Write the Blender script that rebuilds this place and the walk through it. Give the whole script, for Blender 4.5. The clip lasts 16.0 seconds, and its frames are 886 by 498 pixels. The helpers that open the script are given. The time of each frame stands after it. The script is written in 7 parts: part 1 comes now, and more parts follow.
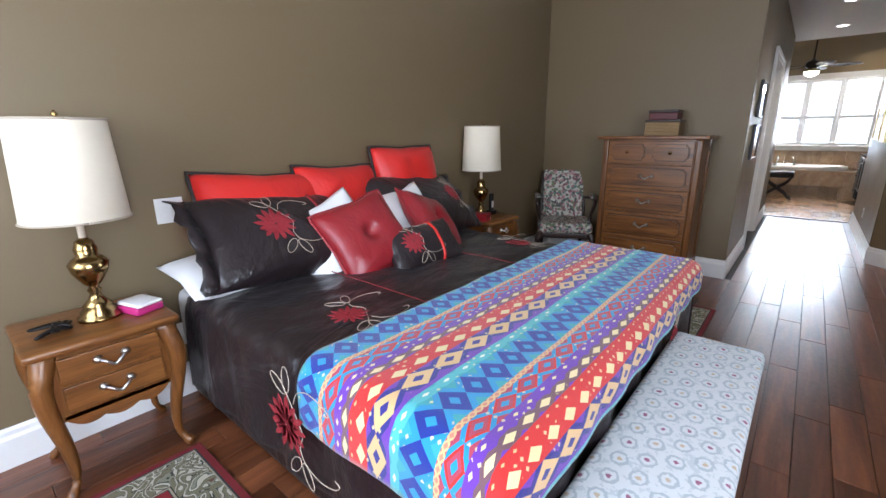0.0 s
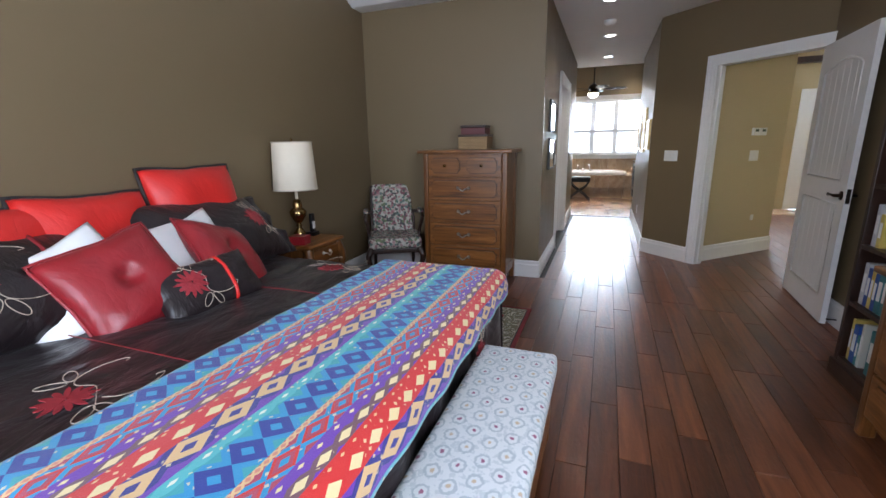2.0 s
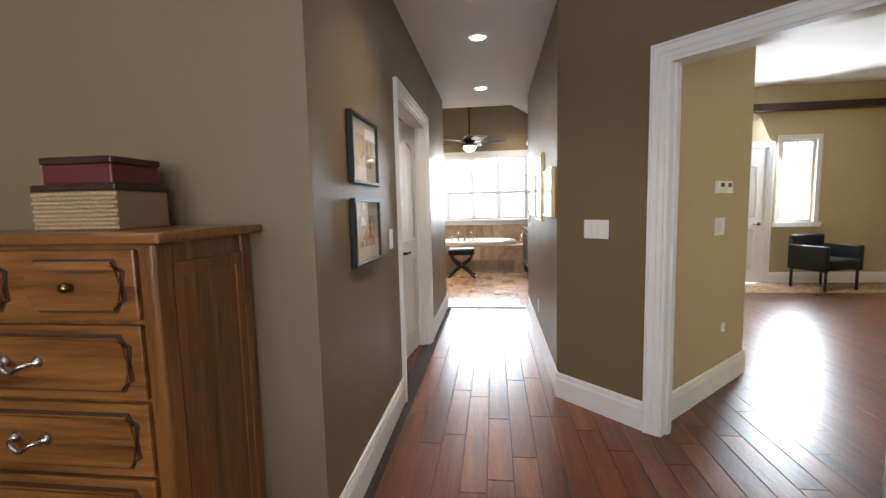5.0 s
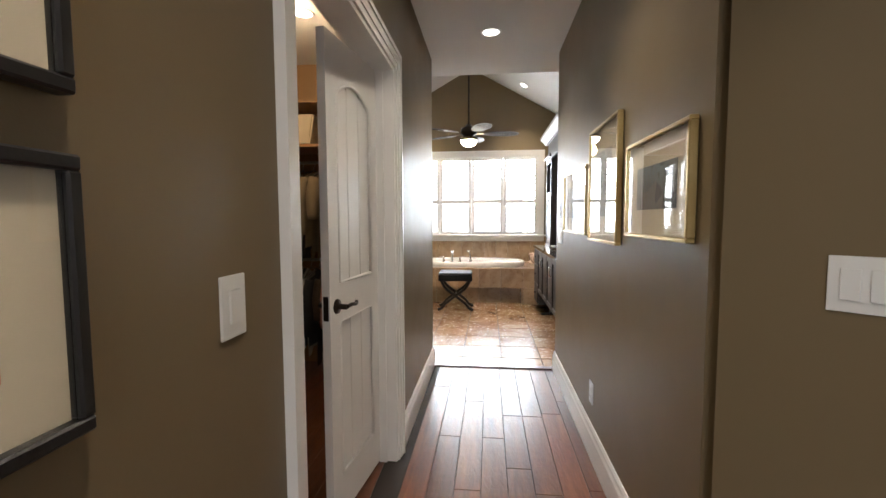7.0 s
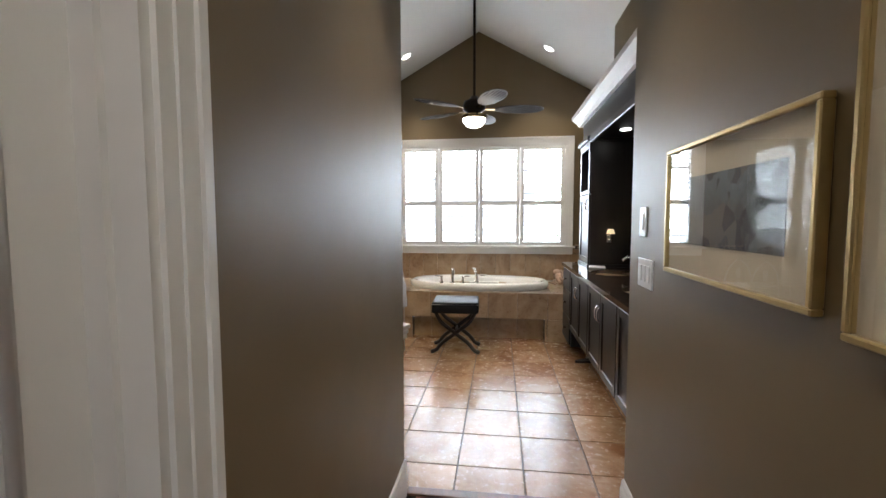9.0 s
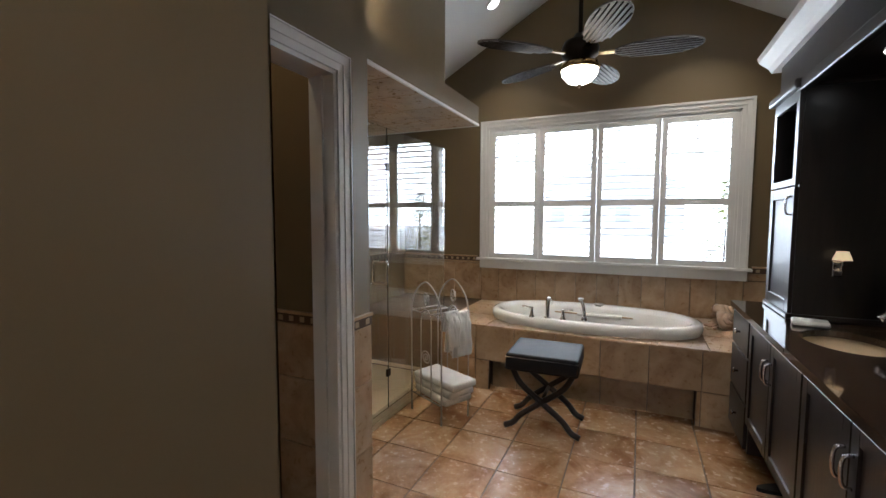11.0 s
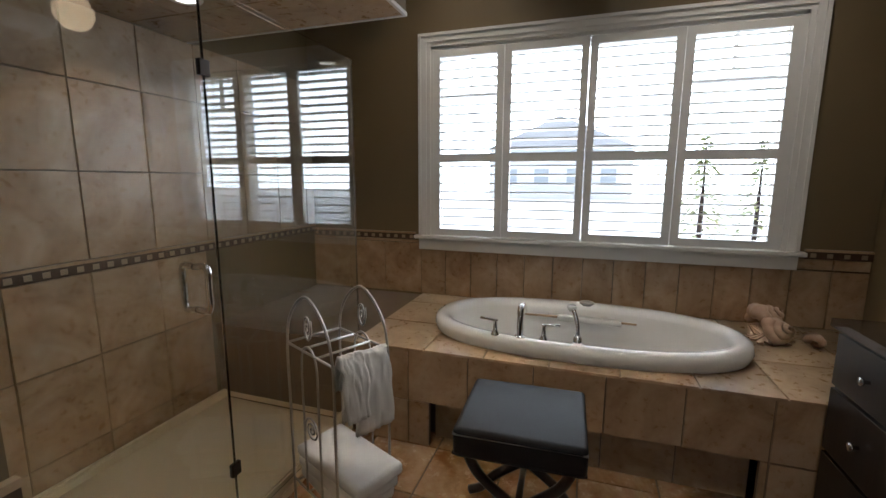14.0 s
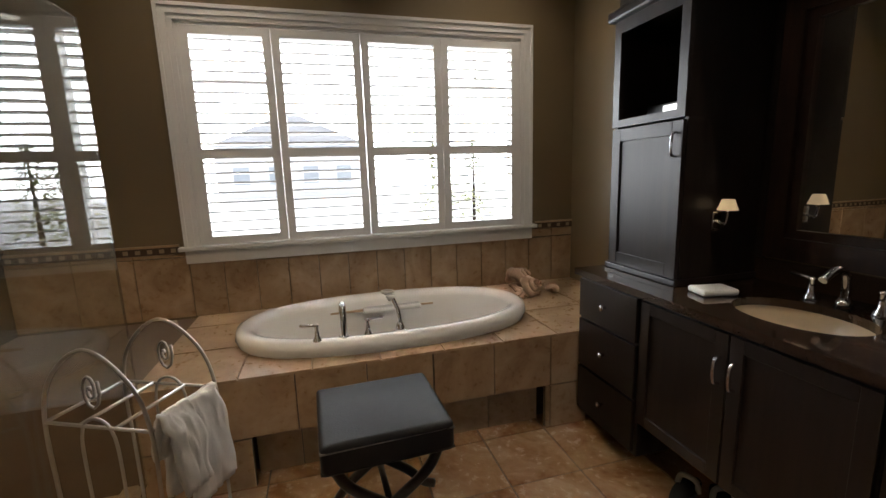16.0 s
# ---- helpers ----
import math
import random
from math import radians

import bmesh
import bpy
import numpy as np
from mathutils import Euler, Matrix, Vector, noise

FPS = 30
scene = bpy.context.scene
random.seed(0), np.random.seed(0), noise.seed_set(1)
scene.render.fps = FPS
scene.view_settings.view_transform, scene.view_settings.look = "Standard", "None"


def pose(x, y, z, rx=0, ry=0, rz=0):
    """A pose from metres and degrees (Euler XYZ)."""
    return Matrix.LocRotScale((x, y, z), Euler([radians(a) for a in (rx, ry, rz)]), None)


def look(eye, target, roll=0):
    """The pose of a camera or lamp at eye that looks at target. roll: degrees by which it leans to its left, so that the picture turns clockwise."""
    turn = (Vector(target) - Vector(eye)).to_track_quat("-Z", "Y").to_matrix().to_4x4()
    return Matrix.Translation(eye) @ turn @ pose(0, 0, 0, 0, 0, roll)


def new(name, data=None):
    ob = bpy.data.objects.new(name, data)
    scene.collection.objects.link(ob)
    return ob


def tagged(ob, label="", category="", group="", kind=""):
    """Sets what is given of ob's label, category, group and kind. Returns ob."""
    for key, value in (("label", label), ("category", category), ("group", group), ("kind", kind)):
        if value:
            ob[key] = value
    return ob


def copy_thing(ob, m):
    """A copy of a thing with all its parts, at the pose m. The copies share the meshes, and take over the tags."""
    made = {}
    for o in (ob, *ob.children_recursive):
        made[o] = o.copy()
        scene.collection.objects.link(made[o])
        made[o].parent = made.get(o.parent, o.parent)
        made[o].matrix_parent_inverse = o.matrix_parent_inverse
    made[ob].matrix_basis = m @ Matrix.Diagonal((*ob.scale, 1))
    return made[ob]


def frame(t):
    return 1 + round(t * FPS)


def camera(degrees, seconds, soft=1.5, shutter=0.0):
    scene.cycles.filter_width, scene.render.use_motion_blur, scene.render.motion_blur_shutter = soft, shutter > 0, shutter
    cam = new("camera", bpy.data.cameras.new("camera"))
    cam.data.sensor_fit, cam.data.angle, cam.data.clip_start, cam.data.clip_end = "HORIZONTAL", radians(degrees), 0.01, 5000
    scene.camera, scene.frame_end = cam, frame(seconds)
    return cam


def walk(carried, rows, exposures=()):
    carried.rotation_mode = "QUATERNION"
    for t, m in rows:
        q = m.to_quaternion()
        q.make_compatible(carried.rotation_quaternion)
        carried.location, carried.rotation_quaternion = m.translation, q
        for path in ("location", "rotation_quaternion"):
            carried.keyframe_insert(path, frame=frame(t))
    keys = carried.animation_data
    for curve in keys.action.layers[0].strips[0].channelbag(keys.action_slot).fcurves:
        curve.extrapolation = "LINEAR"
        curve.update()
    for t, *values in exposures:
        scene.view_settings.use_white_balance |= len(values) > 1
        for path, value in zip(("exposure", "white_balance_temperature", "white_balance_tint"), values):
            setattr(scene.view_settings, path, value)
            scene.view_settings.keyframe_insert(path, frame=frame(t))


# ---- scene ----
cam = camera(91.9, 16.0)
METRES, EYE, TILT, LEAN, TURN = 9.8, 1.3, 0.0, 0.0, 43.5
PATH = [
    (0, (0.062, -0.869, 1.295), (-1.181, 0.610, 0.778), -0.4),
    (0.5, (0.067, -0.953, 1.286), (-1.011, 0.647, 0.760), -0.5),
    (1, (0.084, -0.957, 1.281), (-0.865, 0.724, 0.760), -0.8),
    (1.5, (0.130, -0.831, 1.288), (-0.691, 0.918, 0.772), -0.9),
    (2, (0.193, -0.577, 1.316), (-0.492, 1.242, 0.844), -1.0),
    (2.5, (0.245, -0.188, 1.341), (-0.301, 1.696, 0.948), -0.9),
    (3, (0.249, 0.232, 1.363), (-0.154, 2.166, 1.050), -1.1),
    (3.5, (0.251, 0.696, 1.368), (-0.053, 2.657, 1.112), -1.1),
    (4, (0.254, 1.193, 1.373), (0.000, 3.164, 1.151), -1.1),
    (4.2, (0.278, 1.400, 1.357), (0.026, 3.373, 1.143), -1.3),
    (6.3, (0.138, 3.390, 1.293), (-0.068, 5.373, 1.139), -0.5),
    (6.5, (0.121, 3.566, 1.287), (-0.087, 5.550, 1.144), -0.2),
    (7, (0.104, 3.990, 1.290), (-0.105, 5.975, 1.150), -0.2),
    (7.5, (0.089, 4.387, 1.296), (-0.120, 6.371, 1.159), -0.2),
    (8, (0.058, 4.786, 1.321), (-0.149, 6.771, 1.188), -0.3),
    (8.5, (0.079, 5.240, 1.343), (-0.135, 7.224, 1.205), -0.3),
    (9, (0.090, 5.639, 1.372), (-0.170, 7.618, 1.233), -0.1),
    (9.5, (0.104, 6.012, 1.428), (-0.259, 7.974, 1.289), -0.0),
    (10, (0.178, 6.425, 1.449), (-0.346, 8.351, 1.315), -0.0),
    (10.2, (0.243, 6.584, 1.426), (-0.368, 8.484, 1.305), -0.2),
    (12.3, (0.064, 7.763, 1.463), (-0.873, 9.515, 1.234), 0.8),
    (12.5, (0.036, 7.860, 1.459), (-0.899, 9.611, 1.212), 0.7),
    (13, (-0.030, 8.071, 1.444), (-0.957, 9.820, 1.158), 0.8),
    (13.5, (-0.093, 8.278, 1.446), (-0.928, 10.071, 1.149), 0.5),
    (14, (-0.163, 8.458, 1.425), (-0.783, 10.332, 1.109), 0.2),
    (14.5, (-0.257, 8.546, 1.438), (-0.621, 10.487, 1.122), -0.1),
    (15, (-0.330, 8.538, 1.446), (-0.396, 10.512, 1.130), -0.7),
    (15.5, (-0.425, 8.505, 1.438), (-0.177, 10.464, 1.119), -1.2),
    (16, (-0.503, 8.485, 1.417), (0.020, 10.385, 1.073), -1.8),
]
EXPOSURES = [
    (0, 1.3, 5700, 10), (1.8, 1.25, 5600, 10), (3, 1.75, 5850, 10), (4.2, 1.8, 5900, 10), (6.3, 1.45, 6300, 10), (8, 1.1, 6200, 10), (8.5, 0.85, 6100, 10), (9, 0.95, 5900, 9),
    (10.2, 0.8, 5700, 9), (12.3, -0.1, 5800, 10), (14.5, -0.25, 6000, 10), (16, -0.15, 6500, 12),
]
walk(cam, [(t, look(eye, target, roll)) for t, eye, target, roll in PATH], EXPOSURES)

# ---- world and light ----
world = bpy.data.worlds.new("world")
scene.world = world
world.use_nodes = True
wn = world.node_tree.nodes
sky = wn.new("ShaderNodeTexSky")
sky.sky_type, sky.sun_disc = "NISHITA", False
sky.sun_elevation, sky.sun_rotation = radians(61), radians(200)
wn["Background"].inputs[1].default_value = 0.15
world.node_tree.links.new(sky.outputs[0], wn["Background"].inputs[0])


def lamp(name, kind, m, energy, color=(1, 1, 1), size=0.1, size_y=None, spread=None):
    data = bpy.data.lights.new(name, kind)
    data.energy, data.color = energy, color
    if kind == "AREA":
        data.shape, data.size, data.size_y = "RECTANGLE", size, size_y or size
        if spread:
            data.spread = radians(spread)
    elif kind == "SUN":
        data.angle = radians(size)
    else:
        data.shadow_soft_size = size
    ob = new(name, data)
    ob.matrix_world = m
    return ob


lamp("sun", "SUN", look((0, 0, 10), (0.5, 1.0, 8)), 4.0, (1, 0.95, 0.88), 0.5)
WARM = (1.0, 0.72, 0.42)
DAY = (0.90, 0.96, 1.0)
lamp("bath_window_light", "AREA", look((-0.15, 12.75, 3.45), (-0.15, 9.6, 0.5)), 470, DAY, 3.2, 1.5)
lamp("rear_window_light", "AREA", look((-0.9, -2.62, 1.6), (-0.9, 2, 1.2)), 32, (0.97, 0.98, 1), 2.2, 1.6)
lamp("side_window_light", "AREA", look((1.84, -1.35, 1.6), (-2, -0.9, 1.6)), 48, (0.97, 0.98, 1), 1.6, 1.6)
lamp("entry_window_light", "AREA", look((4.6, 9.4, 1.8), (2.6, 6.2, 1.0)), 45, DAY, 1.0, 1.5)


# ---- materials ----
def material(name):
    m = bpy.data.materials.new(name)
    m.use_nodes = True
    return m, m.node_tree.nodes, m.node_tree.links, m.node_tree.nodes["Principled BSDF"]


def value(nodes, links, op, a, b=None, c=None):
    n = nodes.new("ShaderNodeMath")
    n.operation = op
    for i, v in enumerate((a, b, c)):
        if v is None:
            continue
        if isinstance(v, (int, float)):
            n.inputs[i].default_value = v
        else:
            links.new(v, n.inputs[i])
    return n.outputs[0]


def mixed(nodes, links, fac, a, b, mode="MIX"):
    n = nodes.new("ShaderNodeMix")
    n.data_type, n.blend_type = "RGBA", mode
    for s, v in ((n.inputs[0], fac), (n.inputs[6], a), (n.inputs[7], b)):
        if isinstance(v, (int, float)):
            s.default_value = v
        elif isinstance(v, tuple):
            s.default_value = (*v, 1)
        else:
            links.new(v, s)
    return n.outputs[2]


def coords(nodes, links, scale=(1, 1, 1), kind="Object"):
    tc = nodes.new("ShaderNodeTexCoord")
    mp = nodes.new("ShaderNodeMapping")
    mp.inputs["Scale"].default_value = scale
    links.new(tc.outputs[kind], mp.inputs[0])
    return mp.outputs[0]


def noise_tex(nodes, links, vec, scale, detail=4, rough=0.55, dist=0.0):
    n = nodes.new("ShaderNodeTexNoise")
    n.inputs["Scale"].default_value, n.inputs["Detail"].default_value = scale, detail
    n.inputs["Roughness"].default_value, n.inputs["Distortion"].default_value = rough, dist
    links.new(vec, n.inputs["Vector"])
    return n.outputs["Fac"]


def ramp(nodes, links, fac, stops, step=False):
    n = nodes.new("ShaderNodeValToRGB")
    cr = n.color_ramp
    cr.interpolation = "CONSTANT" if step else "LINEAR"
    while len(cr.elements) < len(stops):
        cr.elements.new(0.5)
    for e, (p, c) in zip(cr.elements, stops):
        e.position, e.color = p, (*c, 1)
    links.new(fac, n.inputs[0])
    return n.outputs[0]


def bumped(nodes, links, bsdf, height, strength=0.3, dist=0.01):
    b = nodes.new("ShaderNodeBump")
    b.inputs["Strength"].default_value, b.inputs["Distance"].default_value = strength, dist
    links.new(height, b.inputs["Height"])
    links.new(b.outputs[0], bsdf.inputs["Normal"])


def simple(name, a, b=None, rough=0.5, metal=0.0, scale=8, bump=0.15, fine=120, coat=0.0, spec=None):
    """Two tones by broad noise, fine grain by bump."""
    m, n, l, s = material(name)
    v = coords(n, l)
    b = b or tuple(c * 0.82 for c in a)
    l.new(mixed(n, l, noise_tex(n, l, v, scale), a, b), s.inputs["Base Color"])
    s.inputs["Roughness"].default_value, s.inputs["Metallic"].default_value = rough, metal
    s.inputs["Coat Weight"].default_value = coat
    if spec is not None:
        s.inputs["Specular IOR Level"].default_value = spec
    if bump:
        bumped(n, l, s, noise_tex(n, l, v, fine, 3), bump, 0.002)
    return m


def wood(name, dark, mid, light, rough=0.35, axis=2, scale=1.0, random_tone=0.0, coat=0.0, bump=0.25, ripple=0.0):
    """Grain drawn out along one axis."""
    m, n, l, s = material(name)
    sc = [14 * scale] * 3
    sc[axis] = 1.1 * scale
    info = n.new("ShaderNodeObjectInfo")
    v0 = coords(n, l, sc)
    add = n.new("ShaderNodeVectorMath")
    add.operation = "ADD"
    l.new(v0, add.inputs[0])
    l.new(value(n, l, "MULTIPLY", info.outputs["Random"], 37.0), add.inputs[1])
    v = add.outputs[0]
    g = noise_tex(n, l, v, 1.0, 6, 0.6, 0.8)
    fine = noise_tex(n, l, v, 5.0, 4, 0.7)
    f = value(n, l, "ADD", value(n, l, "MULTIPLY", g, 0.7), value(n, l, "MULTIPLY", fine, 0.3))
    col = ramp(n, l, f, [(0.32, dark), (0.5, mid), (0.68, light)])
    if random_tone:
        k = value(n, l, "MULTIPLY_ADD", info.outputs["Random"], random_tone, 1 - random_tone / 2)
        col = mixed(n, l, 1.0, col, k, "MULTIPLY")
    l.new(col, s.inputs["Base Color"])
    l.new(value(n, l, "MULTIPLY_ADD", fine, 0.1, rough - 0.05), s.inputs["Roughness"])
    s.inputs["Coat Weight"].default_value = coat
    s.inputs["Coat Roughness"].default_value = 0.15
    h = fine
    if ripple:
        w = coords(n, l, (6, 2.2, 1), "Object")
        h = value(n, l, "ADD", value(n, l, "MULTIPLY", fine, 0.15), value(n, l, "MULTIPLY", noise_tex(n, l, w, 5.0, 3, 0.5, 1.2), ripple))
    bumped(n, l, s, h, bump, 0.004)
    return m


def paint(name, a, rough=0.5, spec=0.5):
    m, n, l, s = material(name)
    v = coords(n, l)
    big = noise_tex(n, l, v, 1.3, 3)
    l.new(mixed(n, l, big, a, tuple(c * 0.93 for c in a)), s.inputs["Base Color"])
    l.new(value(n, l, "MULTIPLY_ADD", noise_tex(n, l, v, 5, 4), 0.12, rough - 0.06), s.inputs["Roughness"])
    s.inputs["Specular IOR Level"].default_value = spec
    bumped(n, l, s, noise_tex(n, l, v, 260, 3), 0.12, 0.0012)
    return m


def glowing(name, color, strength):
    m, n, l, s = material(name)
    s.inputs["Base Color"].default_value = (*color, 1)
    s.inputs["Emission Color"].default_value = (*color, 1)
    s.inputs["Emission Strength"].default_value = strength
    return m


def glassy(name, tint=(1, 1, 1), rough=0.0):
    m, n, l, s = material(name)
    s.inputs["Base Color"].default_value = (*tint, 1)
    s.inputs["Roughness"].default_value = rough
    s.inputs["Transmission Weight"].default_value = 1.0
    s.inputs["IOR"].default_value = 1.45
    return m


M_WALL = paint("olive_brown_wall_paint", (0.178, 0.132, 0.072), 0.46, 0.38)
M_NOOK = paint("khaki_wall_paint", (0.50, 0.41, 0.235), 0.5)
M_CEIL = paint("white_ceiling_paint", (0.80, 0.80, 0.79), 0.75, 0.2)
M_TRIM = simple("white_trim_paint", (0.80, 0.79, 0.77), (0.74, 0.73, 0.71), 0.32, bump=0.05)
M_FLOOR = wood("hand_scraped_walnut", (0.045, 0.014, 0.006), (0.125, 0.040, 0.016), (0.21, 0.075, 0.03), 0.3, 1, 1.0, 0.7, 0.12, 0.5, 0.85)
M_JOINT = simple("dark_joint", (0.02, 0.012, 0.008), rough=0.8)
M_OAK = wood("golden_oak", (0.05, 0.017, 0.004), (0.19, 0.072, 0.016), (0.30, 0.128, 0.034), 0.30, 0, 1.3, coat=0.15)
M_OAKV = wood("golden_oak_upright", (0.05, 0.017, 0.004), (0.165, 0.062, 0.014), (0.25, 0.105, 0.028), 0.30, 2, 1.3, coat=0.15)
M_ESP = wood("espresso_wood", (0.006, 0.004, 0.003), (0.013, 0.008, 0.006), (0.022, 0.013, 0.010), 0.36, 2, 1.0, coat=0.08, bump=0.1)
M_DARKWOOD = wood("dark_mahogany", (0.012, 0.005, 0.003), (0.03, 0.013, 0.008), (0.05, 0.022, 0.013), 0.35, 2)
M_BLACK = simple("black_iron", (0.012, 0.011, 0.011), rough=0.4, metal=0.5)
M_BRONZE = simple("dark_bronze", (0.03, 0.022, 0.017), rough=0.35, metal=0.8)
M_CHROME = simple("polished_chrome", (0.82, 0.82, 0.83), (0.78, 0.78, 0.8), 0.06, 1.0, bump=0)
M_NICKEL = simple("brushed_nickel", (0.55, 0.53, 0.5), rough=0.28, metal=1.0, bump=0.05)
M_BRASS = simple("aged_brass", (0.42, 0.29, 0.12), (0.22, 0.14, 0.055), 0.2, 1.0, 14, 0.05)
M_GOLD = simple("gilt_frame", (0.62, 0.47, 0.22), (0.45, 0.32, 0.13), 0.33, 0.9, 20)
M_PLATE = simple("white_plastic", (0.75, 0.75, 0.73), (0.71, 0.71, 0.69), 0.35, bump=0.0)
M_PORC = simple("white_porcelain", (0.83, 0.82, 0.80), (0.80, 0.79, 0.77), 0.08, bump=0.0, coat=0.4)
M_CREAM = simple("cream_acrylic", (0.74, 0.63, 0.44), (0.70, 0.59, 0.41), 0.28, bump=0.04)
M_GLASS = glassy("clear_glass", (0.96, 0.99, 0.98))
M_SHADE = simple("cream_lamp_shade", (0.78, 0.70, 0.56), (0.74, 0.66, 0.52), 0.8, scale=30, bump=0.3, fine=400)
M_BULB = glowing("lit_lamp", (1.0, 0.9, 0.74), 9.0)
M_SPOT = glowing("lit_spot", (1.0, 0.95, 0.86), 6.0)
M_TOWEL = simple("white_towel", (0.80, 0.79, 0.77), (0.72, 0.71, 0.69), 0.95, scale=30, bump=0.9, fine=350)
M_LEATHER = simple("black_leather", (0.018, 0.018, 0.019), (0.012, 0.012, 0.013), 0.46, scale=18, bump=0.35, fine=160, spec=0.2)
M_GRANITE = simple("brown_granite", (0.055, 0.032, 0.021), (0.018, 0.011, 0.008), 0.08, scale=140, bump=0.0, coat=0.3)
M_WHITE = simple("white_card", (0.78, 0.77, 0.74), rough=0.7)


def tile_material(name, a, b, c, rough=0.3, scale=3.0):
    m, n, l, s = material(name)
    info = n.new("ShaderNodeObjectInfo")
    geo = n.new("ShaderNodeNewGeometry")
    add = n.new("ShaderNodeVectorMath")
    add.operation = "ADD"
    l.new(coords(n, l), add.inputs[0])
    seed = value(n, l, "ADD", info.outputs["Random"], geo.outputs["Random Per Island"])
    l.new(value(n, l, "MULTIPLY", seed, 31.0), add.inputs[1])
    g = noise_tex(n, l, add.outputs[0], scale, 6, 0.6, 1.4)
    fine = noise_tex(n, l, add.outputs[0], scale * 9, 4, 0.6)
    col = ramp(n, l, value(n, l, "ADD", value(n, l, "MULTIPLY", g, 0.8), value(n, l, "MULTIPLY", fine, 0.2)), [(0.36, a), (0.5, b), (0.66, c)])
    k = value(n, l, "MULTIPLY_ADD", seed, 0.16, 0.84)
    l.new(mixed(n, l, 1.0, col, k, "MULTIPLY"), s.inputs["Base Color"])
    l.new(value(n, l, "MULTIPLY_ADD", fine, 0.25, rough - 0.12), s.inputs["Roughness"])
    bumped(n, l, s, g, 0.12, 0.004)
    return m


M_TILE_F = tile_material("terracotta_floor_tile", (0.23, 0.115, 0.052), (0.36, 0.215, 0.12), (0.46, 0.325, 0.21), 0.24)
M_TILE_W = tile_material("sand_wall_tile", (0.30, 0.19, 0.105), (0.40, 0.275, 0.165), (0.48, 0.355, 0.235), 0.3)
M_GROUT = simple("grey_brown_grout", (0.16, 0.115, 0.08), rough=0.9)
M_MOSAIC = simple("brown_mosaic", (0.055, 0.032, 0.02), (0.10, 0.06, 0.035), 0.3, scale=60)
M_MOSAIC2 = simple("cream_mosaic", (0.40, 0.31, 0.21), rough=0.3)


# ---- building helpers ----
def box(bm, x0, x1, y0, y1, z0, z1):
    vs = [bm.verts.new((x, y, z)) for x in (x0, x1) for y in (y0, y1) for z in (z0, z1)]
    for f in ((0, 1, 3, 2), (4, 6, 7, 5), (0, 4, 5, 1), (2, 3, 7, 6), (0, 2, 6, 4), (1, 5, 7, 3)):
        bm.faces.new([vs[i] for i in f])
    return vs


def boxes(*rows):
    bm = bmesh.new()
    for r in rows:
        box(bm, *r)
    return bm


def rbox(x0, x1, y0, y1, z0, z1, r=0.01, seg=2):
    bm = boxes((x0, x1, y0, y1, z0, z1))
    bmesh.ops.bevel(bm, geom=bm.edges[:], offset=r, segments=seg, affect="EDGES", profile=0.6)
    return bm


def lathe(profile, seg=24, bm=None, origin=(0, 0, 0)):
    """Turn (radius, height) pairs about z."""
    bm = bm or bmesh.new()
    rings = []
    for r, z in profile:
        if r < 1e-5:
            rings.append([bm.verts.new((origin[0], origin[1], origin[2] + z))])
        else:
            rings.append([bm.verts.new((origin[0] + r * math.cos(2 * math.pi * i / seg), origin[1] + r * math.sin(2 * math.pi * i / seg), origin[2] + z)) for i in range(seg)])
    for a, b in zip(rings, rings[1:]):
        for i in range(seg):
            j = (i + 1) % seg
            if len(a) == 1 and len(b) == 1:
                continue
            if len(a) == 1:
                bm.faces.new((a[0], b[j], b[i]))
            elif len(b) == 1:
                bm.faces.new((a[i], a[j], b[0]))
            else:
                bm.faces.new((a[i], a[j], b[j], b[i]))
    for f in bm.faces:
        f.smooth = True
    return bm


def tube(points, r=0.005, seg=8, bm=None, taper=None):
    """A round bar along points."""
    bm = bm or bmesh.new()
    pts = [Vector(p) for p in points]
    rings = []
    up = Vector((0.13, 0.27, 0.95)).normalized()
    for i, p in enumerate(pts):
        d = (pts[min(i + 1, len(pts) - 1)] - pts[max(i - 1, 0)]).normalized()
        a = d.cross(up)
        a = a.normalized() if a.length > 1e-4 else d.orthogonal().normalized()
        b = d.cross(a)
        rr = r if taper is None else taper[i]
        rings.append([bm.verts.new(p + rr * (a * math.cos(2 * math.pi * k / seg) + b * math.sin(2 * math.pi * k / seg))) for k in range(seg)])
    for u, v in zip(rings, rings[1:]):
        for k in range(seg):
            f = bm.faces.new((u[k], u[(k + 1) % seg], v[(k + 1) % seg], v[k]))
            f.smooth = True
    bm.faces.new(rings[0][::-1])
    bm.faces.new(rings[-1])
    return bm


def curve_points(ctrl, n=24):
    """Catmull-Rom through the control points."""
    c = [Vector(p) for p in ctrl]
    c = [2 * c[0] - c[1]] + c + [2 * c[-1] - c[-2]]
    out = []
    for i in range(1, len(c) - 2):
        for k in range(n):
            t = k / n
            out.append(0.5 * (2 * c[i] + (c[i + 1] - c[i - 1]) * t + (2 * c[i - 1] - 5 * c[i] + 4 * c[i + 1] - c[i + 2]) * t * t + (3 * c[i] - c[i - 1] - 3 * c[i + 1] + c[i + 2]) * t ** 3))
    out.append(c[-2])
    return out


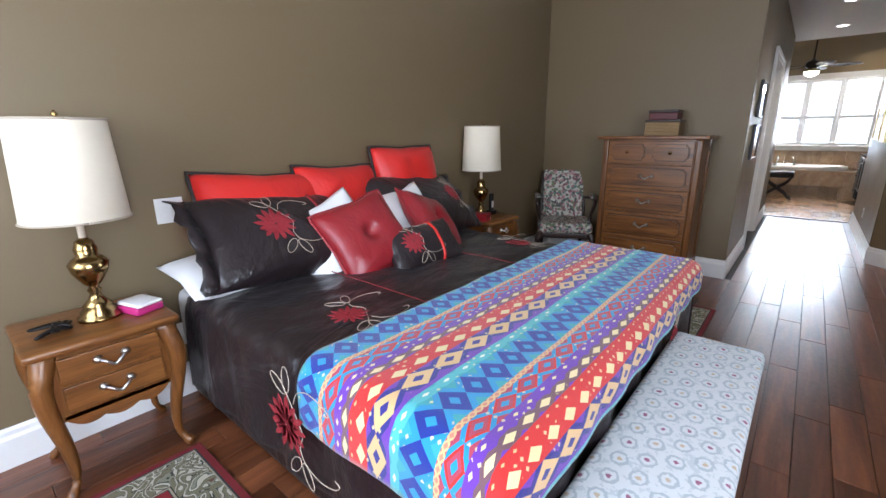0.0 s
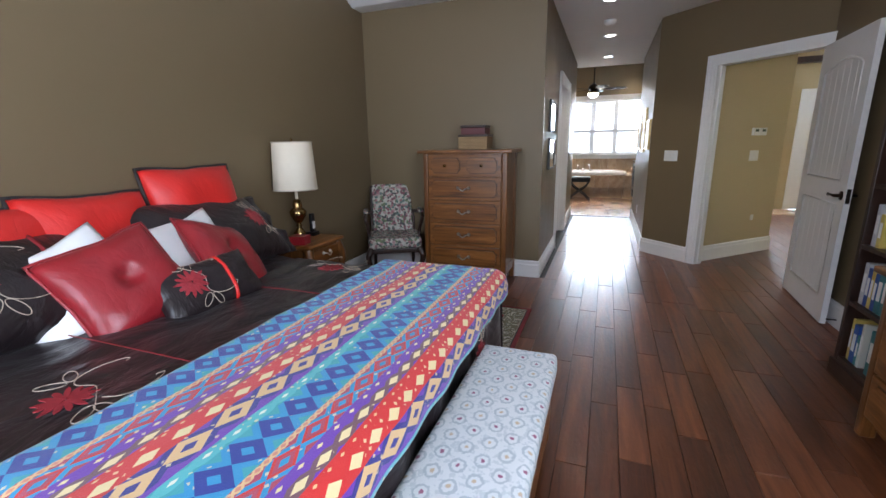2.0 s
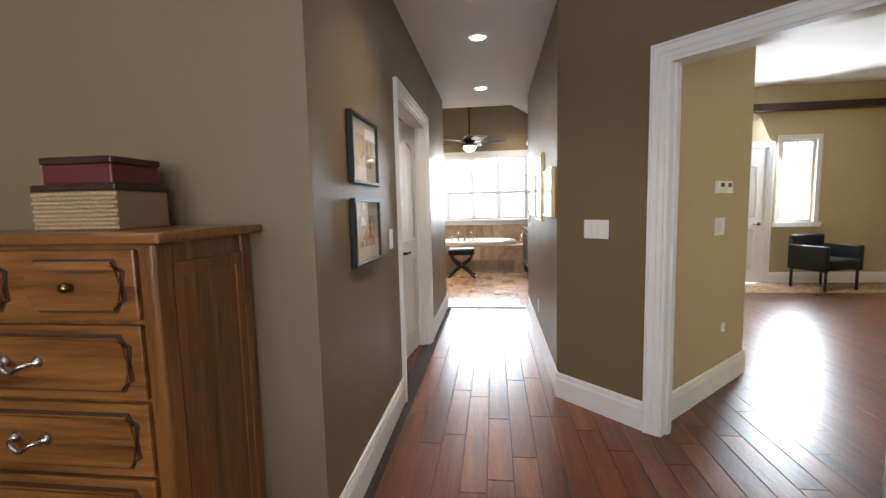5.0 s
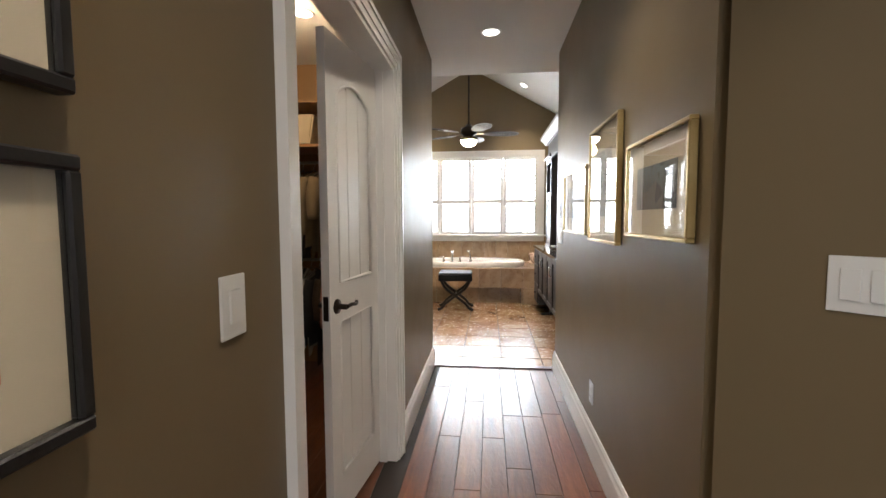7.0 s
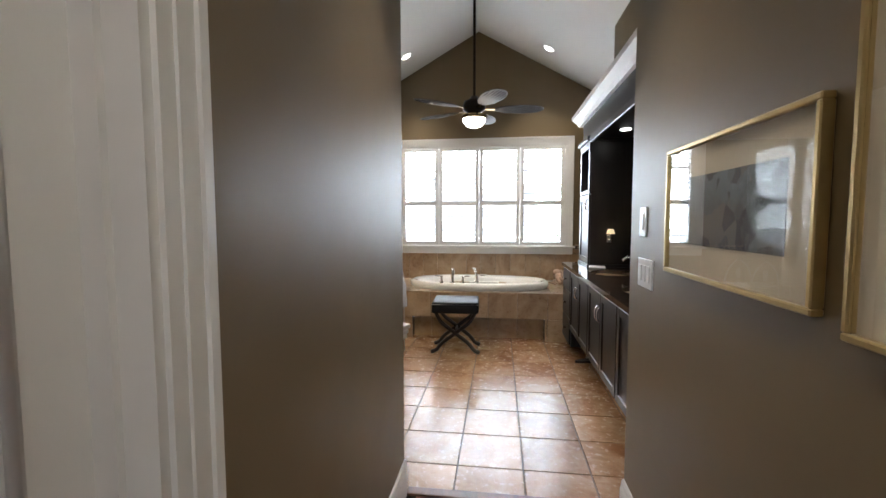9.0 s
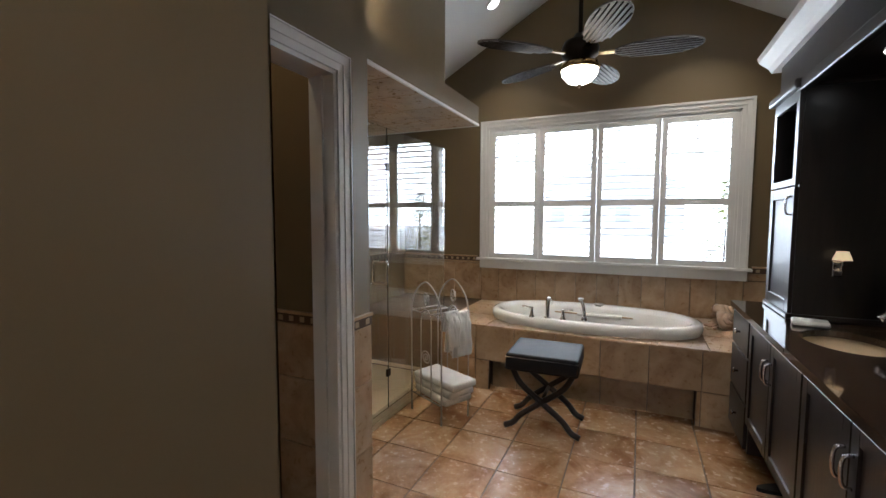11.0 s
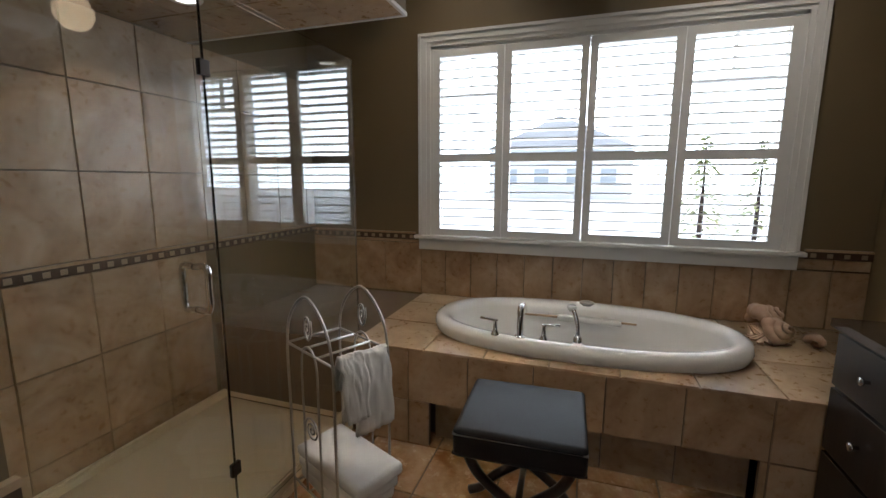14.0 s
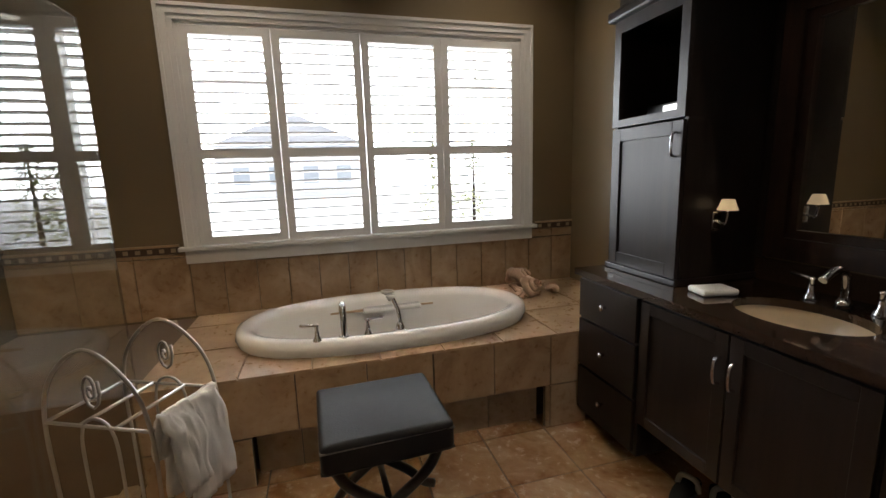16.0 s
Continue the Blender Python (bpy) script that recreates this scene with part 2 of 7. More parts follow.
def prism(outline, depth, axis="y", at=0.0, bm=None):
    """A flat outline (a, b) drawn out by depth along an axis."""
    bm = bm or bmesh.new()

    def put(a, b, d):
        return {"x": (d, a, b), "y": (a, d, b), "z": (a, b, d)}[axis]
    lo = [bm.verts.new(put(a, b, at)) for a, b in outline]
    hi = [bm.verts.new(put(a, b, at + depth)) for a, b in outline]
    bm.faces.new(lo[::-1])
    bm.faces.new(hi)
    n = len(outline)
    for i in range(n):
        bm.faces.new((lo[i], lo[(i + 1) % n], hi[(i + 1) % n], hi[i]))
    return bm


def mesh(name, bm, mat):
    bmesh.ops.recalc_face_normals(bm, faces=bm.faces[:])
    me = bpy.data.meshes.new(name)
    bm.to_mesh(me)
    bm.free()
    if mat:
        me.materials.append(mat)
    return me


def part(name, bm, mat, parent=None, label=""):
    ob = new(name, mesh(name, bm, mat))
    ob.parent = parent
    return tagged(ob, label)


def thing(name, m, label, category, group="", kind=""):
    ob = new(name)
    ob.matrix_world = m
    ob.empty_display_size = 0.05
    return tagged(ob, label, category, group, kind)


def struct(name, bm, mat, label="", category=""):
    return tagged(part(name, bm, mat), label, category or name.split("_")[0], kind="structure")


def smooth(bm):
    for f in bm.faces:
        f.smooth = True
    return bm


# ---- structure: bedroom ----
LW, BW, RW, REAR = -2.23, 3.63, 1.82, -2.6
HL, HR, HEND, BATH = -0.375, 0.672, 8.9, 12.77
FLAT = 2.63


def slope_z(y):
    return FLAT + 0.52 * max(0, min(3.45 - y, y + 2.55))


W = "olive brown painted plaster wall with a soft sheen"


def gable_wall(x0, x1):
    ys = [REAR, 0.45, 3.45]
    pts = [(REAR, -0.02), (3.95, -0.02), (3.95, FLAT)] + [(y, slope_z(y)) for y in (3.45, 0.45, REAR)]
    return prism(pts, x1 - x0, "x", x0)


struct("wall_head", gable_wall(LW - 0.12, LW), M_WALL, W)
bm = boxes((RW, RW + 0.12, REAR, -2.15, 0, slope_z(-2.15)), (RW, RW + 0.12, -2.15, -0.55, 0, 0.75), (RW, RW + 0.12, -2.15, -0.55, 2.4, 2.85))
bm2 = prism([(-0.55, 0), (3.95, 0), (3.95, FLAT), (3.45, FLAT), (0.45, slope_z(0.45)), (-0.55, slope_z(-0.55))], 0.12, "x", RW, bm)
prism([(-2.15, 2.85), (-0.55, 2.85), (-0.55, slope_z(-0.55)), (-2.15, 2.86)], 0.12, "x", RW, bm2)
struct("wall_door_side", bm2, M_WALL, W)
struct("wall_rear", boxes((LW, -2.0, REAR - 0.12, REAR, 0, 2.7), (0.2, RW, REAR - 0.12, REAR, 0, 2.7), (-2.0, 0.2, REAR - 0.12, REAR, 0, 0.8), (-2.0, 0.2, REAR - 0.12, REAR, 2.4, 2.7)), M_WALL, W)
struct("wall_back", boxes((LW, HL, BW, BW + 0.12, 0, FLAT)), M_WALL, W)
bm = bmesh.new()
for (ya, yb) in ((REAR - 0.12, 0.45), (0.45, 3.45)):
    za, zb = (FLAT, slope_z(0.45)) if ya < 0 else (slope_z(0.45), FLAT)
    prism([(ya, za), (yb, zb), (yb, zb + 0.1), (ya, za + 0.1)], RW - LW + 0.24, "x", LW - 0.12, bm)
struct("ceiling_bedroom", bm, M_CEIL, "white sloped bedroom ceiling", "ceiling")
struct("ceiling_hall", boxes((LW - 0.12, RW + 0.12, 3.45, 5.15, FLAT, FLAT + 0.1), (HL - 0.12, HR + 0.12, 5.15, 8.10, FLAT, FLAT + 0.1)), M_CEIL, "flat white hall ceiling", "ceiling")

# hall walls
BACK = 1.23   # hall end, closet and bathroom lie this much nearer than they are drawn
HE = HEND - BACK
D0, D1, DH = 6.25 - BACK, 7.40 - BACK, 2.05
struct("wall_hall_closet_side", boxes((HL - 0.12, HL, BW + 0.12, D0, 0, FLAT), (HL - 0.12, HL, D1, HE, 0, FLAT), (HL - 0.12, HL, D0, D1, DH, FLAT)), M_WALL, W)
struct("wall_hall_picture_side", boxes((HR, HR + 0.12, 5.16, 7.64, 0, FLAT)), M_WALL, W)

# angled wall with the bedroom door, running 45 degrees from the hall corner
ANG = pose(HR, 5.10, 0, 0, 0, -45)
A0, A1, AL = 0.68, 1.59, 1.655
bm = boxes((0, A0, 0, 0.12, 0, FLAT), (A1, AL, 0, 0.12, 0, FLAT), (A0, A1, 0, 0.12, 2.06, FLAT))
bm.transform(ANG)
struct("wall_angled", bm, M_WALL, "olive brown angled wall round the bedroom door")


def casing(name, m, a0, a1, h, wide=0.085, depth=0.12, both=False, label="white moulded door casing"):
    """Stepped casing round an opening whose wall face lies at y = 0 and runs into +y."""
    bm = bmesh.new()
    for k, (w0, w1, d) in enumerate(((0.0, 0.03, 0.014), (0.03, 0.065, 0.020), (0.065, wide, 0.028))):
        for s in ((-1, depth + d) if both else (-1,)):
            ya, yb = (-d, 0.0) if s == -1 else (depth, depth + d)
            box(bm, a0 - w1, a0 - w0, ya, yb, 0, h + w1)
            box(bm, a1 + w0, a1 + w1, ya, yb, 0, h + w1)
            box(bm, a0 - w0, a1 + w0, ya, yb, h + w0, h + w1)
    box(bm, a0 - 0.001, a0 + 0.018, -0.004, depth + 0.004, 0, h)
    box(bm, a1 - 0.018, a1 + 0.001, -0.004, depth + 0.004, 0, h)
    box(bm, a0 + 0.018, a1 - 0.018, -0.004, depth + 0.004, h - 0.018, h + 0.001)
    box(bm, a0 + 0.018, a0 + 0.03, 0.05, 0.09, 0, h - 0.018)
    box(bm, a1 - 0.03, a1 - 0.018, 0.05, 0.09, 0, h - 0.018)
    bm.transform(m)
    return struct(name, bm, M_TRIM, label, "door casing")


def baseboard(name, m, x0, x1, h=0.17):
    """Against a wall face at y = 0, standing out into -y."""
    bm = prism([(0, 0), (-0.018, 0), (-0.018, h - 0.045), (-0.013, h - 0.03), (-0.012, h - 0.012), (-0.006, h), (0, h)], x1 - x0, "x", x0)
    bm.transform(m)
    return struct(name, bm, M_TRIM, "tall white moulded baseboard", "baseboard")


casing("trim_bedroom_door", ANG, A0, A1, 2.05, wide=0.078)
CLO = pose(HL, 0, 0, 0, 0, 90)   # wall face towards +x; local x runs along world y
casing("trim_closet_door", CLO, D0, D1, DH, both=False)
baseboard("baseboard_head", pose(LW, 0, 0, 0, 0, 90), REAR, BW)
baseboard("baseboard_back", pose(0, BW, 0), LW, HL + 0.018)
baseboard("baseboard_hall_a", CLO, BW - 0.018, D0 - 0.085)
baseboard("baseboard_hall_b", CLO, D1 + 0.085, HE)
HRP = pose(HR, 0, 0, 0, 0, -90)
baseboard("baseboard_hall_c", HRP, -7.64, -5.09)
baseboard("baseboard_angled", ANG, -0.008, A0 - 0.078)
baseboard("baseboard_door_side", pose(RW, 0, 0, 0, 0, -90), -3.9, 2.6)

# space beyond the bedroom door
N0, N1 = (1.24, 4.77), (2.12, 5.62)
nook = pose(*N0, 0, 0, 0, math.degrees(math.atan2(N1[1] - N0[1], N1[0] - N0[0])))
NL = math.hypot(N1[0] - N0[0], N1[1] - N0[1])
bm = boxes((0, NL, 0, 0.12, 0, 3.0), (NL - 0.12, NL, 0.12, 1.75, 0, 3.0))
bm.transform(nook)
struct("wall_nook", bm, M_NOOK, "khaki yellow wall with thermostat and switches")
baseboard("baseboard_nook", nook, 0, NL + 0.018)
struct("wall_foyer_far", boxes((3.0, 3.52, 9.4, 9.52, 0, 3.2), (4.42, 4.62, 9.4, 9.52, 0, 3.2), (3.52, 4.42, 9.4, 9.52, 2.1, 3.2), (4.62, 5.1, 9.4, 9.52, 0, 0.95), (4.62, 5.1, 9.4, 9.52, 2.2, 3.2), (5.1, 6.2, 9.4, 9.52, 0, 3.2)), M_NOOK, "khaki foyer wall")
struct("wall_foyer_side", boxes((6.2, 6.32, 3.9, 9.52, 0, 3.2)), M_NOOK, "khaki foyer side wall")
struct("wall_foyer_near", boxes((RW + 0.12, 6.2, 3.78, 3.9, 0, 3.2)), M_NOOK, "khaki foyer near wall")
struct("ceiling_foyer", boxes((1.56, 6.32, 3.78, 9.6, 3.0, 3.1)), M_CEIL, "white foyer ceiling", "ceiling")
struct("trim_foyer_crown", boxes((3.0, 6.2, 9.25, 9.4, 2.62, 2.72)), M_DARKWOOD, "dark wood foyer picture rail", "trim")

# ---- structure: closet ----
earlier = set(bpy.data.objects)
struct("wall_closet", boxes((-2.62, -2.5, 5.5, 8.9, 0, FLAT), (-2.5, HL - 0.12, 5.38, 5.5, 0, FLAT), (-2.62, HL - 0.12, HEND, 9.02, 0, FLAT)), simple("closet_paint", (0.36, 0.22, 0.11), rough=0.6), "warm tan closet wall")
struct("ceiling_closet", boxes((-2.62, HL - 0.12, 5.38, 9.02, FLAT, FLAT + 0.1)), M_CEIL, "closet ceiling", "ceiling")
lamp("closet_light", "POINT", pose(-1.15, 7.7, 2.4), 8, WARM, 0.08)

# ---- structure: bathroom ----
WX0, WX1, BX0, BX1 = -1.37, 1.06, -2.33, 1.42
RIDGE, RZ, RS = -0.2, 3.86, 0.56


def vault(x):
    return RZ - RS * abs(x - RIDGE)


GX0, GX1 = WX0 + 0.09, WX1 - 0.09
bm = boxes((BX0 - 0.12, GX0, BATH, BATH + 0.16, 0, 2.37), (GX1, BX1 + 0.12, BATH, BATH + 0.16, 0, 2.37), (GX0, GX1, BATH, BATH + 0.16, 0, 1.0))
prism([(BX0 - 0.12, 2.37), (BX1 + 0.12, 2.37), (BX1 + 0.12, vault(BX1)), (RIDGE, RZ + 0.05), (BX0 - 0.12, vault(BX0))], 0.16, "y", BATH, bm)
struct("wall_bath_window", bm, M_WALL, "dark olive brown gable wall above the bath")
bm = bmesh.new()
prism([(BX0 - 0.12, vault(BX0 - 0.12)), (RIDGE, RZ), (RIDGE, RZ + 0.1), (BX0 - 0.12, vault(BX0 - 0.12) + 0.1)], 3.6, "y", 9.33, bm)
prism([(RIDGE, RZ), (BX1 + 0.12, vault(BX1 + 0.12)), (BX1 + 0.12, vault(BX1 + 0.12) + 0.1), (RIDGE, RZ + 0.1)], 3.6, "y", 9.33, bm)
struct("ceiling_vault", bm, M_CEIL, "white vaulted bathroom ceiling", "ceiling")
struct("ceiling_bath_flat", boxes((BX0 - 0.12, HL - 0.121, 8.9, 9.33, FLAT, FLAT + 0.1), (HR + 0.121, BX1 + 0.12, 8.87, 9.33, FLAT, FLAT + 0.1)), M_CEIL, "flat white ceiling strip", "ceiling")
bm = prism([(BX0 - 0.12, FLAT), (BX1 + 0.12, FLAT), (BX1 + 0.12, vault(BX1)), (RIDGE, RZ + 0.05), (BX0 - 0.12, vault(BX0))], 0.1, "y", 9.231)
bm.transform(pose(0, 0, 0.1))
struct("wall_vault_end", bm, M_CEIL, "white gable end above the hall")
struct("wall_bath_vanity", boxes((BX1, BX1 + 0.12, 8.75, BATH, 0, 3.0), (HR + 0.12, BX1, 8.75, 8.87, 0, FLAT)), M_WALL, W)
struct("wall_bath_left", boxes((BX0 - 0.12, BX0, 10.03, BATH, 0, 2.7)), M_WALL, W)
# toilet room: doorway in its wall, partition towards the shower
PX = -0.95
struct("wall_toilet_room", boxes((PX - 0.12, PX, 9.84, 10.03, 0, vault(PX) + 0.02), (PX - 0.12, PX, 9.02, 9.84, 2.05, vault(PX) + 0.02), (BX0 - 0.12, PX - 0.12, 9.90, 10.03, 0, 2.7), (PX - 0.12, HL - 0.12, 8.9, 9.02, 0, FLAT), (-2.2, -2.08, 9.02, 9.90, 0, 2.7)), M_WALL, W)
struct("wall_toilet_upper", boxes((-2.08, PX - 0.12, 9.902, 10.028, 2.7, 3.3)), M_WALL, W)
casing("trim_toilet_door", pose(PX, 0, 0, 0, 0, 90), 9.07, 9.80, 2.04, wide=0.07, depth=0.122)
# boxed ceiling above the shower, bulkhead above the vanity
bm = prism([(BX0, 2.33), (-1.3, 2.33), (-1.3, vault(-1.3)), (BX0, vault(BX0))], 1.63, "y", 10.03)
struct("wall_shower_upper", bm, M_WALL, "olive brown wall above the shower")
struct("shower_soffit", boxes((BX0, -1.0, 10.03, 11.66, 2.19, 2.33)), M_WALL, "boxed soffit above the shower", "soffit")
struct("trim_soffit", boxes((-1.012, -0.996, 10.03, 11.664, 2.178, 2.194), (BX0, -1.0, 11.654, 11.668, 2.178, 2.194)), M_TRIM, "bright metal tile edge of the soffit", "trim")
bm = prism([(1.12, 2.46), (BX1, 2.46), (BX1, vault(BX1)), (1.12, vault(1.12))], 2.2, "y", 8.87)
struct("wall_vanity_upper", bm, M_WALL, "olive brown bulkhead above the vanity")


def mullion_sash(x0, x1, z0, z1, y, t=0.045, d=0.035):
    return boxes((x0, x0 + t, y, y + d, z0, z1), (x1 - t, x1, y, y + d, z0, z1), (x0 + t, x1 - t, y, y + d, z0, z0 + t), (x0 + t, x1 - t, y, y + d, z1 - t, z1))


# bathroom window: casing, sill, outer sashes, shutters
win = thing("window_1", pose(0, 0, 0), "wide white window with four plantation shutters above the bath", "window", kind="structure")
bm = bmesh.new()
for w0, w1, d in ((0.0, 0.03, 0.012), (0.03, 0.07, 0.02), (0.07, 0.09, 0.03)):
    box(bm, GX0 - w1, GX0 - w0, BATH - d, BATH, 1.0, 2.37 + w1)
    box(bm, GX1 + w0, GX1 + w1, BATH - d, BATH, 1.0, 2.37 + w1)
    box(bm, GX0 - w0, GX1 + w0, BATH - d, BATH, 2.37 + w0, 2.37 + w1)
box(bm, GX0, GX0 + 0.02, BATH, BATH + 0.16, 1.0, 2.37)
box(bm, GX1 - 0.02, GX1, BATH, BATH + 0.16, 1.0, 2.37)
box(bm, GX0, GX1, BATH, BATH + 0.16, 2.35, 2.37)
part("window_frame", bm, M_TRIM, win)
bm = rbox(WX0 - 0.03, WX1 + 0.03, BATH - 0.06, BATH + 0.15, 0.985, 1.012, 0.006)
box(bm, WX0, WX1, BATH - 0.024, BATH, 0.9, 0.985)
part("window_sill", bm, M_TRIM, win)
edges = [GX0 + 0.02, -0.741, -0.186, 0.364, GX1 - 0.02]
for i in range(4):
    a, b = edges[i], edges[i + 1]
    bm = mullion_sash(a + 0.002, b - 0.002, 1.014, 2.345, BATH - 0.005, 0.05, 0.03)
    box(bm, a + 0.052, b - 0.052, BATH - 0.005, BATH + 0.025, 1.557, 1.618)
    sh = part("shutter", bm, M_TRIM, win, "white shutter panel with open louvres")
    lou = None
    for z0, z1 in ((1.064, 1.557), (1.618, 2.295)):
        n = round((z1 - z0) / 0.064)
        for k in range(n):
            z = z0 + (k + 0.5) * (z1 - z0) / n
            if lou is None or abs((b - a) - lou[1]) > 0.004:
                lm = boxes((-(b - a) / 2 + 0.053, (b - a) / 2 - 0.053, -0.03, 0.03, -0.0045, 0.0045))
                lou = (mesh("louvre", lm, M_TRIM), b - a)
            o = new("louvre", lou[0])
            o.parent = sh
            o.matrix_basis = pose((a + b) / 2, BATH + 0.012, z, -4)
for a, b in ((GX0 + 0.02, -0.741), (-0.741, 0.364), (0.364, GX1 - 0.02)):
    bm = mullion_sash(a + 0.004, b - 0.004, 1.02, 2.345, BATH + 0.1, 0.03, 0.03)
    if b - a < 0.7:
        box(bm, a + 0.034, b - 0.034, BATH + 0.1, BATH + 0.13, 2.03, 2.06)
        box(bm, (a + b) / 2 - 0.012, (a + b) / 2 + 0.012, BATH + 0.1, BATH + 0.13, 2.06, 2.315)
    part("sash", bm, M_TRIM, win)

# bedroom windows behind the camera
for nm, m, wd in (("window_2", pose(-0.9, REAR, 0, 0, 0, 180), 2.2), ("window_3", pose(RW, -1.35, 0, 0, 0, -90), 1.6)):
    w = thing(nm, m, "white bedroom window", "window", kind="structure")
    h = wd / 2
    zb = 0.8 if nm == "window_2" else 0.75
    bm = boxes((-h - 0.08, -h, -0.02, 0, zb, 2.48), (h, h + 0.08, -0.02, 0, zb, 2.48), (-h, h, -0.02, 0, 2.4, 2.48), (-h - 0.1, h + 0.1, -0.05, 0, zb - 0.05, zb))
    for k in range(4):
        x = -h + 0.02 + (wd - 0.06) * k / 3
        box(bm, x - 0.02, x + 0.02, 0.03, 0.07, zb, 2.4)
    box(bm, -h, h, 0.03, 0.07, 1.55, 1.59)
    part("window_frame", bm, M_TRIM, w)

# ground and street outside
struct("ground", boxes((-400, 400, -400, 400, -0.5, -0.4)), simple("pale_pavement", (0.72, 0.72, 0.71), rough=0.9, scale=0.5), "pale sunlit ground outside", "ground")
# added emissive sheet: whites out the window view and feeds the floor glare
struct("backdrop", boxes((-140, 140, 90, 90.2, -0.4, 70)), glowing("daylight_glow", (0.92, 0.97, 1.0), 13.0), "glowing pale sheet added far beyond the window as daylight", "backdrop")
hb = thing("neighbour_house", pose(-3, 55, -0.4), "pale grey house across the street", "house")
part("wall", boxes((-7, 7, 0, 6, 0, 5)), simple("pale_siding", (0.78, 0.80, 0.82), rough=0.8), hb)
part("roof", prism([(-7.4, 5), (7.4, 5), (0, 8.2)], 6.8, "y", -0.4), simple("grey_shingle", (0.5, 0.51, 0.53), rough=0.9), hb)
for x in (-4.8, -1.6, 1.6, 4.8):
    part("window", boxes((x - 0.7, x + 0.7, -0.05, 0.02, 1.4, 3.0)), simple("dark_pane", (0.45, 0.5, 0.55), rough=0.1, bump=0), hb)
M_LEAF = simple("conifer_green", (0.22, 0.27, 0.14), (0.36, 0.36, 0.13), 0.7, scale=3)


def shrub(m, h, label):
    t = thing("evergreen_tree", m, label, "tree")
    part("trunk", tube([(0, 0, 0), (0.01, 0, h * 0.5), (0, 0, h * 0.95)], 0.05, 7, None, [0.06, 0.04, 0.01]), M_DARKWOOD, t)
    rnd = random.Random(4)
    bm = bmesh.new()
    for i in range(700):
        z = rnd.uniform(0.12, 1) * h
        r = (1 - z / h) * h * 0.32 * rnd.uniform(0.4, 1) + 0.03
        a = rnd.uniform(0, 6.28)
        c = Vector((r * math.cos(a), r * math.sin(a), z))
        d = Vector((math.cos(a), math.sin(a), rnd.uniform(-0.6, 0.1))).normalized() * rnd.uniform(0.1, 0.2)
        s = Vector((-math.sin(a), math.cos(a), rnd.uniform(-0.3, 0.3))) * 0.035
        bm.faces.new([bm.verts.new(p) for p in (c - s, c + s, c + d)])
    part("crown", bm, M_LEAF, t)
    return t


t0 = shrub(pose(1.7, 18.0, -0.4), 2.6, "yellow-green conifer beyond the window")
copy_thing(t0, pose(3.0, 19.5, -0.4, 0, 0, 50))
copy_thing(t0, pose(-4.4, 18.5, -0.4, 0, 0, 110))

# ---- tiled surfaces of the bathroom ----
def tile_field(name, parent, m, x0, x1, z0, z1, sx, sz, ox=0.0, oz=0.0, mat=None, th=0.008, gap=0.004):
    """Tiles as parts on a wall face at y = 0, standing out into -y; cut pieces at the rims."""
    cache = {}
    nx0, nx1 = math.floor((x0 - ox) / sx), math.ceil((x1 - ox) / sx)
    nz0, nz1 = math.floor((z0 - oz) / sz), math.ceil((z1 - oz) / sz)
    for i in range(nx0, nx1):
        for k in range(nz0, nz1):
            a, b = max(x0, ox + i * sx), min(x1, ox + (i + 1) * sx)
            c, d = max(z0, oz + k * sz), min(z1, oz + (k + 1) * sz)
            w, h = b - a - gap, d - c - gap
            if w < 0.012 or h < 0.012:
                continue
            key = (round(w, 3), round(h, 3))
            if key not in cache:
                e = 0.002
                bm = bmesh.new()
                lo = [bm.verts.new((sx_ * w / 2, 0, sz_ * h / 2)) for sx_, sz_ in ((-1, -1), (1, -1), (1, 1), (-1, 1))]
                hi = [bm.verts.new((sx_ * (w / 2 - e), -th, sz_ * (h / 2 - e))) for sx_, sz_ in ((-1, -1), (1, -1), (1, 1), (-1, 1))]
                bm.faces.new(hi)
                for q in range(4):
                    bm.faces.new((lo[q], lo[(q + 1) % 4], hi[(q + 1) % 4], hi[q]))
                cache[key] = mesh("tile", bm, mat or M_TILE_W)
            o = new("tile", cache[key])
            o.parent = parent
            o.matrix_basis = m @ pose((a + b) / 2, 0, (c + d) / 2)


def border(parent, m, x0, x1, z, h=0.045):
    """Dark mosaic band with pale squares and a thin cap."""
    bm = boxes((x0, x1, -0.011, 0, z, z + h))
    bm.transform(m)
    part("mosaic_band", bm, M_MOSAIC, parent)
    bm = bmesh.new()
    n = int((x1 - x0) / 0.065)
    for i in range(n):
        x = x0 + (i + 0.5) * (x1 - x0) / n
        box(bm, x - 0.014, x + 0.014, -0.013, -0.0112, z + 0.01, z + h - 0.01)
    bm.transform(m)
    tagged(part("mosaic_squares", bm, M_MOSAIC2, parent), kind="stuff")
    bm = boxes((x0, x1, -0.017, 0, z + h, z + h + 0.014))
    bm.transform(m)
    part("cap_strip", bm, M_TILE_W, parent)


DZ, DY, DX1 = 0.545, 11.68, 0.86
deck = thing("tub_deck", pose(0, 0, 0), "tiled bath deck with a recessed toe space", "tub deck", kind="structure")
TC = (-0.165, 12.2)   # tub centre


def stadium(ax, by, n=64, e=2.35):
    ax, out = ax * 0.965, []
    for i in range(n):
        t = 2 * math.pi * i / n
        c, s = math.cos(t), math.sin(t)
        out.append((TC[0] + ax * math.copysign(abs(c) ** (2 / e), c), TC[1] + by * math.copysign(abs(s) ** (2 / e), s)))
    return out


